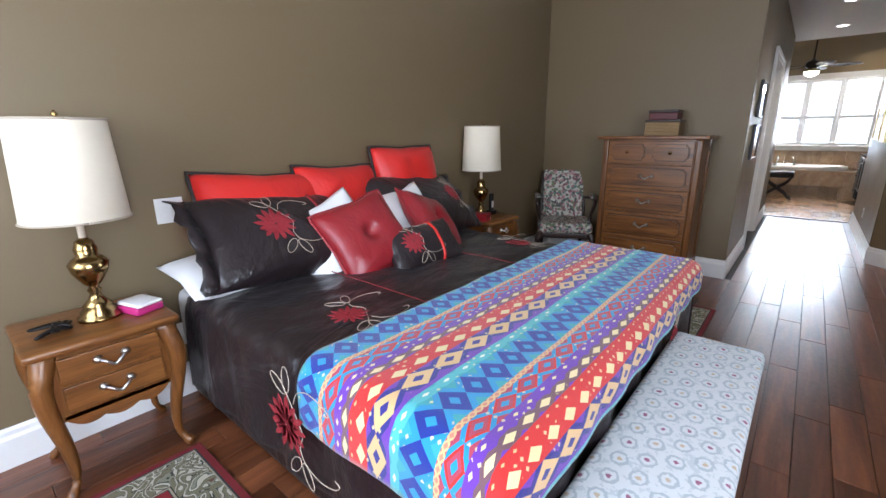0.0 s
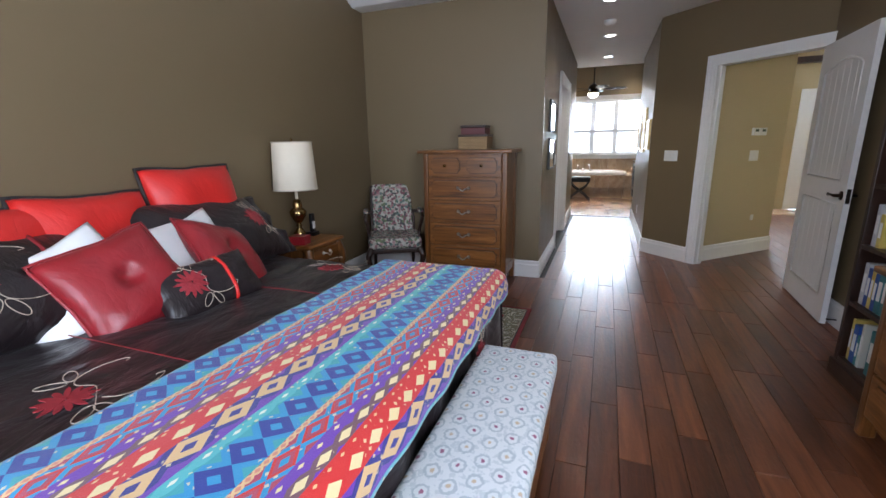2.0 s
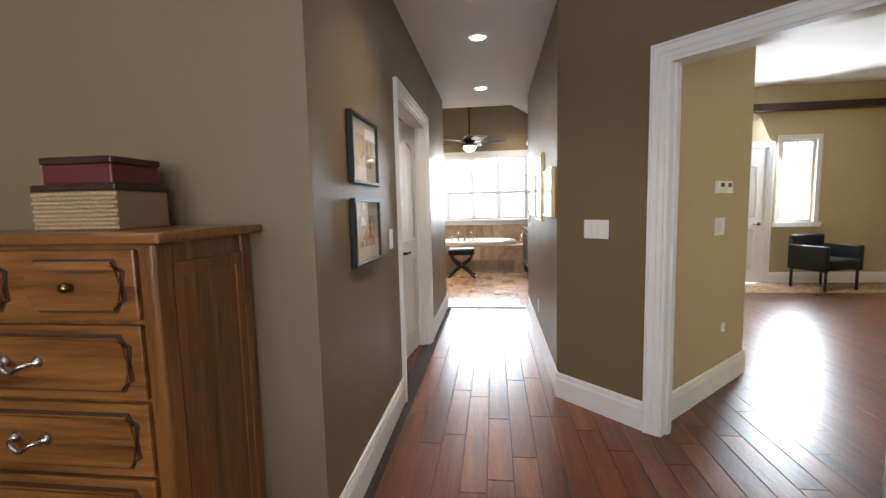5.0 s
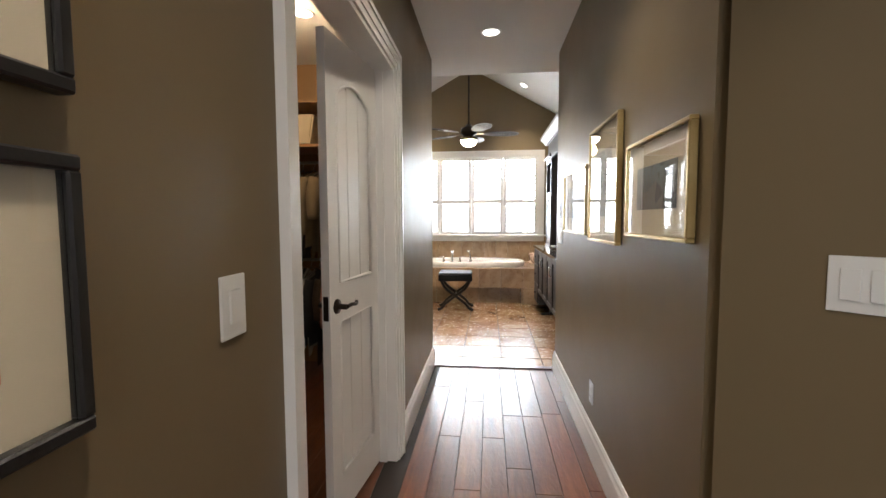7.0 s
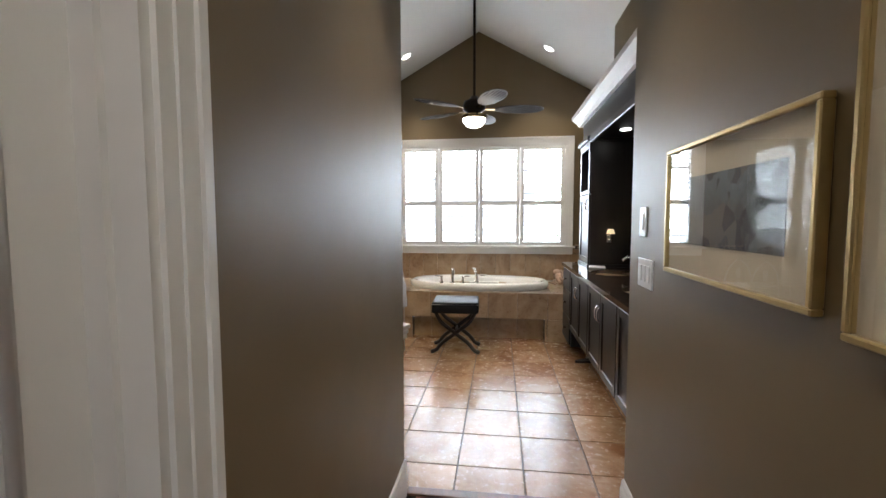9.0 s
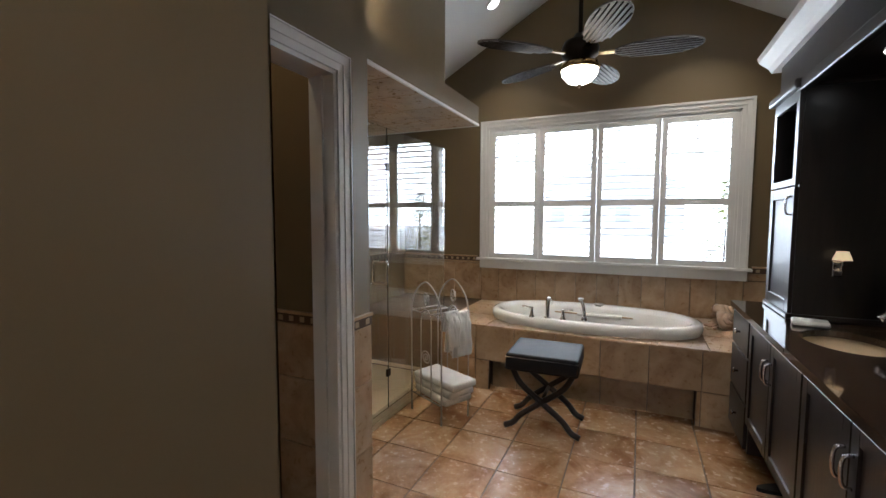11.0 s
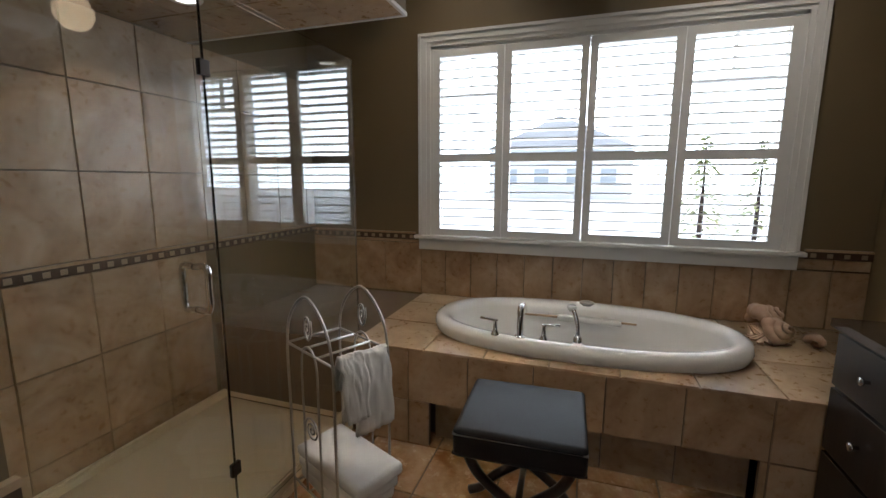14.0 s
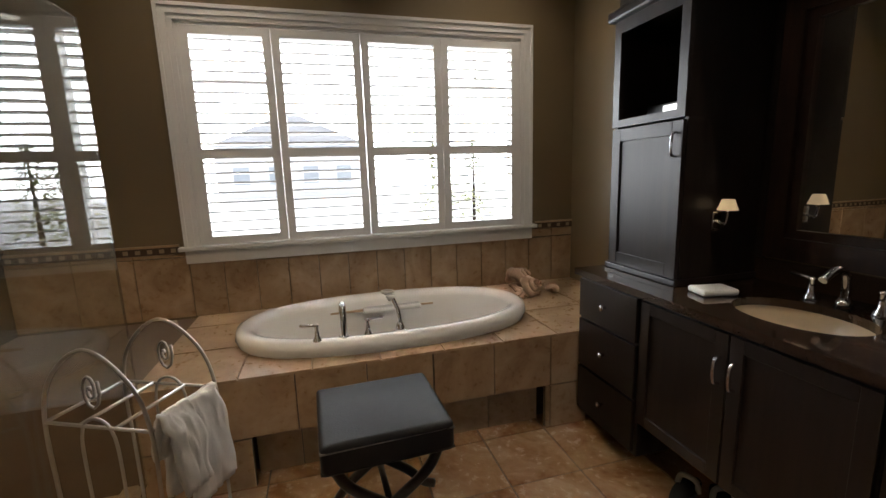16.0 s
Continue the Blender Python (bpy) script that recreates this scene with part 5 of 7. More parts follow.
part("handset", smooth(rbox(-0.012, 0.016, -0.025, 0.025, 0.03, 0.185, 0.011, 3)), M_BLACK, ph)
part("keypad", boxes((0.0162, 0.0175, -0.016, 0.016, 0.06, 0.12)), M_PLATE, ph)
tr = thing("red_box", pose(-1.95, 2.03, 0.60, 0, 0, 10), "small dark red box on the nightstand", "box")
part("box_body", rbox(-0.06, 0.06, -0.05, 0.05, 0, 0.05, 0.005), M_CRIMSON, tr)
part("lid", rbox(-0.063, 0.063, -0.053, 0.053, 0.05, 0.065, 0.005), M_CRIMSON, tr)


# armchair
ac = thing("armchair", pose(-1.80, 3.30, 0, 0, 0, 29), "carved dark wood armchair in floral tapestry", "armchair")
part("seat", smooth(rbox(-0.26, 0.26, -0.27, 0.20, 0.335, 0.44, 0.04, 4)), M_FLORAL, ac)
bm = smooth(rbox(-0.21, 0.21, -0.035, 0.035, 0.0, 0.50, 0.032, 4))
for v in bm.verts:
    v.co.z += 0.03 * (1 - (v.co.x / 0.21) ** 2) * (v.co.z / 0.5)
bm.transform(pose(0, 0.215, 0.42, -13))
part("backrest", bm, M_FLORAL, ac)
part("seat_rail", rbox(-0.25, 0.25, -0.26, 0.19, 0.29, 0.337, 0.01), M_DARKWOOD, ac)
for s in (-1, 1):
    cabriole(s * 0.235, -0.245, 0.34, s, -1, M_DARKWOOD, "leg", ac, 0.03)
    part("leg", tube(curve_points([(s * 0.2, 0.19, 0.33), (s * 0.205, 0.22, 0.16), (s * 0.21, 0.28, 0.0)], 5), 0.018, 8), M_DARKWOOD, ac)
    part("arm", tube(curve_points([(s * 0.215, 0.25, 0.63), (s * 0.27, 0.08, 0.65), (s * 0.285, -0.08, 0.64), (s * 0.275, -0.13, 0.60), (s * 0.255, -0.06, 0.48), (s * 0.25, -0.10, 0.34)], 6), 0.018, 9), M_DARKWOOD, ac)
    part("arm_pad", smooth(rbox(s * 0.275 - 0.025, s * 0.275 + 0.025, -0.06, 0.12, 0.655, 0.69, 0.016, 3)), M_FLORAL, ac)
    part("back_post", tube(curve_points([(s * 0.22, 0.22, 0.42), (s * 0.222, 0.27, 0.65), (s * 0.215, 0.325, 0.9)], 5), 0.015, 8), M_DARKWOOD, ac)

# boxes on the chest
wb = thing("wicker_box", pose(-0.965, 3.42, 1.27), "tan wicker box with a dark lid", "box")
bm = rbox(-0.135, 0.135, -0.1, 0.1, 0, 0.115, 0.006)
part("box_body", bm, simple("wicker_core", (0.25, 0.16, 0.08), rough=0.8), wb)
bm = bmesh.new()
for r in range(9):
    pts = []
    for i in range(61):
        u = i / 60 * 0.27 - 0.135
        pts.append((u, -0.102 - 0.004 * math.sin(i * 1.57 + r * math.pi), 0.008 + r * 0.0122))
    tube(pts, 0.0055, 5, bm)
part("weave", bm, simple("wicker", (0.45, 0.32, 0.17), (0.32, 0.21, 0.1), 0.7, scale=40), wb)
part("lid", rbox(-0.14, 0.14, -0.105, 0.105, 0.115, 0.135, 0.005), M_DARKWOOD, wb)
rb = thing("maroon_box", pose(-0.97, 3.43, 1.405), "dark maroon box stacked on the wicker box", "box")
part("box_body", rbox(-0.115, 0.115, -0.09, 0.09, 0, 0.06, 0.006), simple("maroon_leather", (0.10, 0.012, 0.014), rough=0.45), rb)
part("lid", rbox(-0.12, 0.12, -0.094, 0.094, 0.06, 0.082, 0.006), M_DARKWOOD, rb)

# bookcase against the door-side wall
bc = thing("bookcase", pose(0, 0, 0), "dark stained bookcase with fluted posts, partly filled", "bookcase")
BY0, BY1, BXF, BH = 1.74, 2.32, 1.50, 1.86
part("back_panel", boxes((RW - 0.03, RW - 0.015, BY0 + 0.02, BY1 - 0.02, 0.05, BH)), M_DARKWOOD, bc)
for y in (BY0, BY1 - 0.03):
    part("side_panel", rbox(BXF, RW - 0.015, y, y + 0.03, 0, BH, 0.004), M_DARKWOOD, bc)
part("cornice", rbox(BXF - 0.04, RW - 0.01, BY0 - 0.04, BY1 + 0.04, BH, BH + 0.05, 0.012, 3), M_DARKWOOD, bc)
part("plinth", rbox(BXF - 0.015, RW - 0.015, BY0 - 0.01, BY1 + 0.01, 0, 0.09, 0.006), M_DARKWOOD, bc)
SHELVES = (0.09, 0.42, 0.74, 1.06, 1.42)
for z in SHELVES:
    part("shelf", boxes((BXF + 0.005, RW - 0.03, BY0 + 0.03, BY1 - 0.03, z, z + 0.022)), M_DARKWOOD, bc)
rn = random.Random(21)
cols = [(0.5, 0.5, 0.52), (0.03, 0.08, 0.3), (0.4, 0.03, 0.03), (0.55, 0.42, 0.1), (0.05, 0.2, 0.22), (0.6, 0.58, 0.5), (0.25, 0.05, 0.25)]
book_mats = [simple("book_cover", c, rough=0.45, bump=0.0) for c in cols]
for z in SHELVES[:3]:
    y = BY1 - 0.05
    while y > BY0 + 0.12:
        t, h, dd = rn.uniform(0.018, 0.045), rn.uniform(0.17, 0.27), rn.uniform(0.14, 0.2)
        b = thing("book", pose(BXF + 0.03, y - t, z + 0.0225), "upright hardback book on the bookcase shelf", "book", "books in the bookcase")
        part("cover", rbox(0, dd, 0, t, 0, h, 0.002, 1), rn.choice(book_mats), b)
        part("spine_label", boxes((-0.0012, -0.0002, t * 0.2, t * 0.8, h * 0.3, h * 0.75)), M_WHITE, b)
        y -= t + 0.002
        if rn.random() < 0.1:
            y -= 0.06


# ---- doors ----
def panel_door(name, m, w, label, nb=6, h=2.03, st=0.115):
    """Two-panel door with an arched top panel and bead-board fields; hinge edge at x = 0, thickness along y."""
    d = thing(name, m, label, "door", kind="structure")
    t = 0.035
    x0, x1 = st, w - st
    zs = (0.19, 0.86, 1.02, 1.80)
    arch = [(x1, zs[3])] + [(x0 + (x1 - x0) * k / 16, zs[3] + 0.075 * (1 - (2 * k / 16 - 1) ** 2)) for k in range(16, -1, -1)] + [(x0, zs[3])]
    bm = boxes((0, st, 0, t, 0.012, h), (w - st, w, 0, t, 0.012, h), (x0, x1, 0, t, 0.012, zs[0]), (x0, x1, 0, t, zs[1], zs[2]))
    prism([(x0, h)] + [(x1, h)] + arch, t, "y", 0, bm)
    part("leaf", bm, M_TRIM, d)
    for z0, z1, ar in ((zs[0], zs[1], False), (zs[2], zs[3], True)):
        for side in (0, 1):
            for k in range(nb):
                a, b = x0 + (x1 - x0) * k / nb + 0.002, x0 + (x1 - x0) * (k + 1) / nb - 0.002
                zt = z1 if not ar else z1 + 0.075 * (1 - ((a + b - x0 - x1) / (x1 - x0)) ** 2) + 0.004
                ya, yb = (0.009, 0.0165) if side == 0 else (0.0185, 0.026)
                part("bead_board", rbox(a, b, ya, yb, z0 - 0.002, zt, 0.0022, 1), M_TRIM, d)
            yy = 0.003 if side == 0 else t - 0.003
            top_pts = [(x1 - 0.006, yy, z1)] + ([(x0 + (x1 - x0) * k / 16, yy, z1 + 0.07 * (1 - (2 * k / 16 - 1) ** 2)) for k in range(15, 0, -1)] if ar else []) + [(x0 + 0.006, yy, z1)]
            part("moulding", tube([(x0 + 0.006, yy, z0 + 0.006), (x1 - 0.006, yy, z0 + 0.006)] + top_pts + [(x0 + 0.006, yy, z0 + 0.006)], 0.009, 6), M_TRIM, d)
    for side in (0, 1):
        s = -1 if side == 0 else 1
        y = 0 if side == 0 else t
        b = lathe([(0, 0), (0.032, 0), (0.03, 0.006), (0.012, 0.01), (0.011, 0.045), (0, 0.045)], 18)
        b.transform(pose(w - 0.06, y, 0.93, 90 if side == 0 else -90))
        hn = part("door_handle", b, M_BRONZE, d, "dark bronze lever handle")
        part("lever", tube(curve_points([(w - 0.06, y + s * 0.045, 0.93), (w - 0.10, y + s * 0.05, 0.934), (w - 0.14, y + s * 0.048, 0.928), (w - 0.165, y + s * 0.04, 0.934)], 5), 0.008, 8), M_BRONZE, hn)
    part("latch_plate", boxes((w, w + 0.0015, 0.006, 0.029, 0.88, 0.98)), M_BRONZE, d)
    return d


hx, hy = HR + 0.7071 * (A1 - 0.018), 5.10 - 0.7071 * (A1 - 0.018)
panel_door("door_1", pose(hx - 0.005, hy - 0.005, 0, 0, 0, -93.5), 0.90, "white panelled bedroom door standing wide open")
panel_door("door_2", pose(HL - 0.121, D1 - 0.02, 0, 0, 0, -97), 0.52, "white panelled closet door standing ajar", nb=3, st=0.085)
panel_door("door_3", pose(3.54, 9.405, 0), 0.86, "white panelled front door, shut", h=2.08)
stp = thing("door_stop", pose(RW - 0.018, 3.05, 0.06), "small dark door stop on the baseboard", "door stop")
part("rod", tube([(0, 0, 0), (-0.06, 0, 0)], 0.005, 8), M_BRONZE, stp)


# ---- plates, thermostat, frames, hall fixtures ----
def plate(name, m, w, h, label, kind="switch", gangs=1):
    p = thing(name, m, label, "switch plate" if kind == "switch" else "outlet")
    part("cover", rbox(-w / 2, w / 2, -0.006, 0, -h / 2, h / 2, 0.002), M_PLATE, p)
    for g in range(gangs):
        x = (g - (gangs - 1) / 2) * 0.046
        if kind == "switch":
            part("rocker", rbox(x - 0.016, x + 0.016, -0.0105, -0.0058, -0.032, 0.032, 0.0015), M_PLATE, p)
        else:
            for z in (-0.02, 0.02):
                part("socket", rbox(x - 0.013, x + 0.013, -0.0085, -0.0058, z - 0.013, z + 0.013, 0.003), M_PLATE, p)
    return p


LWP = pose(LW, 0, 0, 0, 0, 90)
plate("wall_plate", pose(LW, -0.16, 0.955, 0, 0, 90), 0.12, 0.118, "white double switch plate on the head wall", gangs=2)
plate("wall_plate", ANG @ pose(0.28, 0, 1.155), 0.165, 0.115, "white three-gang switch plate on the angled wall", gangs=3)
plate("wall_plate", CLO @ pose(-BACK, 0, 0) @ pose(5.97, 0, 1.128), 0.075, 0.118, "white dimmer plate beside the closet")
plate("wall_plate", HRP @ pose(BACK, 0, 0) @ pose(-8.70, 0, 1.36), 0.075, 0.118, "white dimmer plate near the bathroom")
plate("wall_plate", HRP @ pose(BACK, 0, 0) @ pose(-8.66, 0, 1.155), 0.165, 0.115, "white three-gang switch plate near the bathroom", gangs=3)
plate("wall_outlet", HRP @ pose(BACK, 0, 0) @ pose(-7.58, 0, 0.34), 0.075, 0.118, "white outlet low on the hall wall", "outlet")
plate("wall_outlet", pose(RW, 2.86, 0.36, 0, 0, -90), 0.075, 0.118, "white outlet beside the bookcase", "outlet")
plate("wall_outlet", pose(LW, -0.18, 0.33, 0, 0, 90), 0.075, 0.118, "white outlet behind the nightstand", "outlet")
plate("wall_plate", nook @ pose(0.70, 0, 1.14), 0.15, 0.115, "white switch plate on the khaki wall", gangs=2)
plate("wall_outlet", nook @ pose(0.83, 0, 0.43), 0.05, 0.06, "small white jack plate on the khaki wall", "outlet")
tm = thing("thermostat", nook @ pose(0.72, 0, 1.40), "pair of white thermostats", "thermostat")
for x in (-0.06, 0.06):
    part("housing", rbox(x - 0.055, x + 0.055, -0.026, 0, -0.04, 0.04, 0.006), M_PLATE, tm)
    part("display", boxes((x - 0.03, x + 0.03, -0.0275, -0.0262, 0.0, 0.026)), simple("lcd", (0.1, 0.13, 0.11), rough=0.2, bump=0), tm)


def picture(name, m, w, h, fr, mat_w, frame_mat, art, label, depth=0.028):
    """Framed print on a wall face at y = 0, facing -y."""
    p = thing(name, m, label, "picture frame")
    bm = bmesh.new()
    for r in ((-w / 2, w / 2, -h / 2, -h / 2 + fr), (-w / 2, w / 2, h / 2 - fr, h / 2), (-w / 2, -w / 2 + fr, -h / 2 + fr, h / 2 - fr), (w / 2 - fr, w / 2, -h / 2 + fr, h / 2 - fr)):
        box(bm, r[0], r[1], -depth, -0.002, r[2], r[3])
    bmesh.ops.bevel(bm, geom=bm.edges[:], offset=0.003, segments=1, affect="EDGES")
    part("frame", bm, frame_mat, p)
    part("mount", boxes((-w / 2 + fr, w / 2 - fr, -0.012, -0.004, -h / 2 + fr, h / 2 - fr)), M_MOUNT, p)
    part("print", boxes((-w / 2 + mat_w, w / 2 - mat_w, -0.0135, -0.0122, -h / 2 + mat_w, h / 2 - mat_w)), art, p)
    g = part("glass", boxes((-w / 2 + fr, w / 2 - fr, -0.021, -0.019, -h / 2 + fr, h / 2 - fr)), M_PGLASS, p)
    g.visible_shadow = False
    return p


M_MOUNT = simple("cream_mount_card", (0.52, 0.46, 0.35), (0.48, 0.42, 0.32), 0.8, bump=0.05)
M_PGLASS = glassy("picture_glass")


def art(name, sky_c, mid, low, blots, scale=9):
    m, n, l, s = material(name)
    sep = n.new("ShaderNodeSeparateXYZ")
    l.new(coords(n, l), sep.inputs[0])
    nz = noise_tex(n, l, coords(n, l), scale, 5, 0.6, 1.0)
    h = value(n, l, "ADD", value(n, l, "MULTIPLY", sep.outputs[2], 3.2), nz)
    c = ramp(n, l, h, [(0.2, low), (0.45, mid), (0.75, sky_c)])
    vo = n.new("ShaderNodeTexVoronoi")
    vo.inputs["Scale"].default_value = scale * 3
    l.new(coords(n, l), vo.inputs["Vector"])
    sp = n.new("ShaderNodeSeparateColor")
    l.new(vo.outputs["Color"], sp.inputs[0])
    b = ramp(n, l, sp.outputs[0], [(i / len(blots), q) for i, q in enumerate(blots)], True)
    l.new(mixed(n, l, value(n, l, "MULTIPLY", value(n, l, "GREATER_THAN", noise_tex(n, l, coords(n, l), scale * 1.3, 3), 0.5), 0.7), c, b), s.inputs["Base Color"])
    s.inputs["Roughness"].default_value = 0.7
    return m


ART1 = art("harbour_watercolour", (0.30, 0.40, 0.48), (0.45, 0.28, 0.14), (0.40, 0.12, 0.07), [(0.16, 0.08, 0.06), (0.50, 0.34, 0.18), (0.32, 0.06, 0.04), (0.10, 0.12, 0.10)])
ART2 = art("terrace_watercolour", (0.40, 0.34, 0.30), (0.40, 0.27, 0.12), (0.20, 0.34, 0.26), [(0.14, 0.10, 0.08), (0.5, 0.36, 0.16), (0.12, 0.2, 0.08), (0.42, 0.36, 0.32)])
ART3 = art("grey_landscape", (0.16, 0.19, 0.21), (0.09, 0.10, 0.11), (0.07, 0.07, 0.07), [(0.12, 0.13, 0.14), (0.05, 0.05, 0.06), (0.15, 0.13, 0.12)], 5)
M_FRAME = simple("black_frame", (0.016, 0.015, 0.015), rough=0.35)
picture("framed_picture", CLO @ pose(-BACK, 0, 0) @ pose(5.45, 0, 1.205), 0.42, 0.315, 0.018, 0.085, M_FRAME, ART1, "black framed watercolour of a red harbour")
picture("framed_picture", CLO @ pose(-BACK, 0, 0) @ pose(5.45, 0, 1.585), 0.42, 0.315, 0.018, 0.085, M_FRAME, ART2, "black framed watercolour of terraced houses")
picture("framed_picture", HRP @ pose(BACK, 0, 0) @ pose(-6.73, 0, 1.395), 0.54, 0.35, 0.014, 0.10, M_GOLD, ART3, "gilt framed grey landscape print")
picture("framed_picture", HRP @ pose(BACK, 0, 0) @ pose(-7.38, 0, 1.46), 0.52, 0.575, 0.014, 0.13, M_GOLD, ART3, "tall gilt framed grey landscape print")
picture("framed_picture", HRP @ pose(BACK, 0, 0) @ pose(-8.06, 0, 1.395), 0.70, 0.40, 0.014, 0.10, M_GOLD, ART3, "wide gilt framed grey landscape print")


def downlight(m, label="lit recessed ceiling light with a white ring"):
    d = thing("recessed_light", m, label, "ceiling light", "recessed lights")
    part("ring", lathe([(0.058, -0.001), (0.075, -0.001), (0.072, -0.006), (0.06, -0.008), (0.056, -0.002)], 28), M_TRIM, d)
    part("lamp_face", lathe([(0, -0.003), (0.057, -0.003), (0.057, -0.001), (0, -0.001)], 24), M_SPOT, d)
    return d


for x, y in ((0.13, 4.20), (0.14, 5.72), (0.12, 7.19)):
    downlight(pose(x, y, FLAT - 0.0005))
sl = math.degrees(math.atan(RS))
for x, y in ((-1.065, 12.2 - BACK), (0.657, 12.2 - BACK), (-1.065, 10.4 - BACK), (0.657, 10.4 - BACK)):
    downlight(pose(x, y, vault(x) - 0.002, 0, sl if x > RIDGE else -sl, 0))
sd = thing("smoke_detector", pose(0.135, 4.98, FLAT), "white round smoke detector on the hall ceiling", "smoke detector")
part("housing", lathe([(0, 0), (0.065, 0), (0.065, -0.02), (0.05, -0.045), (0, -0.05)], 28), M_PLATE, sd)
vn = thing("ceiling_vent", pose(-0.85, 3.2, slope_z(3.2) - 0.004, -27.5), "grey ceiling vent in the sloped ceiling", "vent")
part("vent_frame", boxes((-0.15, 0.15, -0.08, -0.06, -0.006, 0), (-0.15, 0.15, 0.06, 0.08, -0.006, 0), (-0.15, -0.13, -0.06, 0.06, -0.006, 0), (0.13, 0.15, -0.06, 0.06, -0.006, 0)), M_PLATE, vn)
for k in range(8):
    part("slat", boxes((-0.13, 0.13, -0.056 + k * 0.015, -0.05 + k * 0.015, -0.005, 0)), M_NICKEL, vn)

earlier = set(bpy.data.objects)
# light from the recessed lamps that are lit
for x, y, z, e in ((0.13, 5.43, FLAT, 2.4), (0.14, 6.95, FLAT, 2.4), (0.12, 8.42, FLAT, 2.4), (-1.065, 12.2, 3.30, 5), (0.657, 12.2, 3.30, 5), (-1.065, 10.4, 3.30, 5), (0.657, 10.4, 3.30, 5)):
    lamp("recessed_lamp_light", "AREA", pose(x, y, z - 0.03), e, (1, 0.85, 0.66), 0.1, None, 105)
downlight(pose(-1.5, 9.48, vault(-1.5) - 0.002, 0, -sl, 0), "lit recessed light above the toilet")
lamp("toilet_lamp_light", "AREA", pose(-1.5, 9.48, vault(-1.5) - 0.06), 4, WARM, 0.1)

# ---- bathtub ----
tub = thing("bathtub", pose(0, 0, 0), "white oval drop-in bathtub with chrome taps", "bathtub")
bm = bmesh.new()
rings = []
for ax, by, z in ((0.87, 0.43, DZ - 0.005), (0.885, 0.445, DZ + 0.035), (0.875, 0.435, DZ + 0.075), (0.845, 0.405, DZ + 0.085), (0.80, 0.36, DZ + 0.075), (0.775, 0.335, DZ + 0.04), (0.74, 0.31, DZ - 0.12), (0.67, 0.27, DZ - 0.32), (0.60, 0.22, DZ - 0.38), (0.3, 0.12, DZ - 0.39)):
    rings.append([bm.verts.new((x, y, z)) for x, y in stadium(ax, by, 72)])
for a, b in zip(rings, rings[1:]):
    for i in range(72):
        bm.faces.new((a[i], a[(i + 1) % 72], b[(i + 1) % 72], b[i]))
bm.faces.new(rings[-1])
part("shell", smooth(bm), M_PORC, tub)
part("backrest_grip", smooth(rbox(-0.30, 0.09, 12.46, 12.53, DZ - 0.02, DZ + 0.012, 0.014, 3)), M_PORC, tub)
part("overflow", lathe([(0, 0.004), (0.045, 0.004), (0.05, 0.0), (0.048, 0.016), (0.03, 0.018), (0.028, 0.008), (0, 0.008)], 24, None, (-0.12, 12.60, DZ + 0.07)), M_NICKEL, tub)


def lever_tap(parent, x, y, z, ang):
    t = part("tap", lathe([(0, 0), (0.026, 0), (0.024, 0.008), (0.013, 0.03), (0.011, 0.075), (0.014, 0.085), (0, 0.09)], 18, None, (x, y, z)), M_CHROME, parent, "chrome lever tap")
    d = Vector((math.cos(ang), math.sin(ang), 0))
    part("lever", tube([Vector((x, y, z + 0.08)), Vector((x, y, z + 0.085)) + d * 0.03, Vector((x, y, z + 0.088)) + d * 0.08], 0.007, 8), M_CHROME, t)


TZ2 = DZ + 0.074
lever_tap(tub, -0.58, 11.83, TZ2, math.pi)
lever_tap(tub, -0.33, 11.83, TZ2, 0.0)
sp = part("spout", tube(curve_points([(-0.45, 11.83, TZ2), (-0.45, 11.825, TZ2 + 0.11), (-0.45, 11.85, TZ2 + 0.155), (-0.45, 11.91, TZ2 + 0.15), (-0.45, 11.94, TZ2 + 0.11)], 6), 0.018, 12), M_CHROME, tub, "tall chrome bath spout")
part("base_ring", lathe([(0, 0), (0.03, 0), (0.028, 0.014), (0.018, 0.018), (0, 0.018)], 18, None, (-0.45, 11.83, TZ2)), M_CHROME, sp)
hs = part("hand_shower", tube(curve_points([(-0.165, 11.83, TZ2), (-0.165, 11.83, TZ2 + 0.06), (-0.175, 11.84, TZ2 + 0.12), (-0.195, 11.87, TZ2 + 0.17)], 6), 0.012, 10), M_CHROME, tub, "chrome hand shower in its holder")
part("spray_head", lathe([(0, 0), (0.012, 0), (0.024, 0.02), (0.022, 0.03), (0, 0.03)], 14, None, (-0.2, 11.875, TZ2 + 0.155)), M_PORC, hs)
part("holder", lathe([(0, 0), (0.028, 0), (0.024, 0.02), (0.014, 0.05), (0, 0.05)], 16, None, (-0.165, 11.83, TZ2)), M_CHROME, hs)

# shells on the deck corner
M_SHELL = simple("pale_shell", (0.62, 0.46, 0.34), (0.42, 0.25, 0.16), 0.5, scale=18, bump=0.6, fine=60)


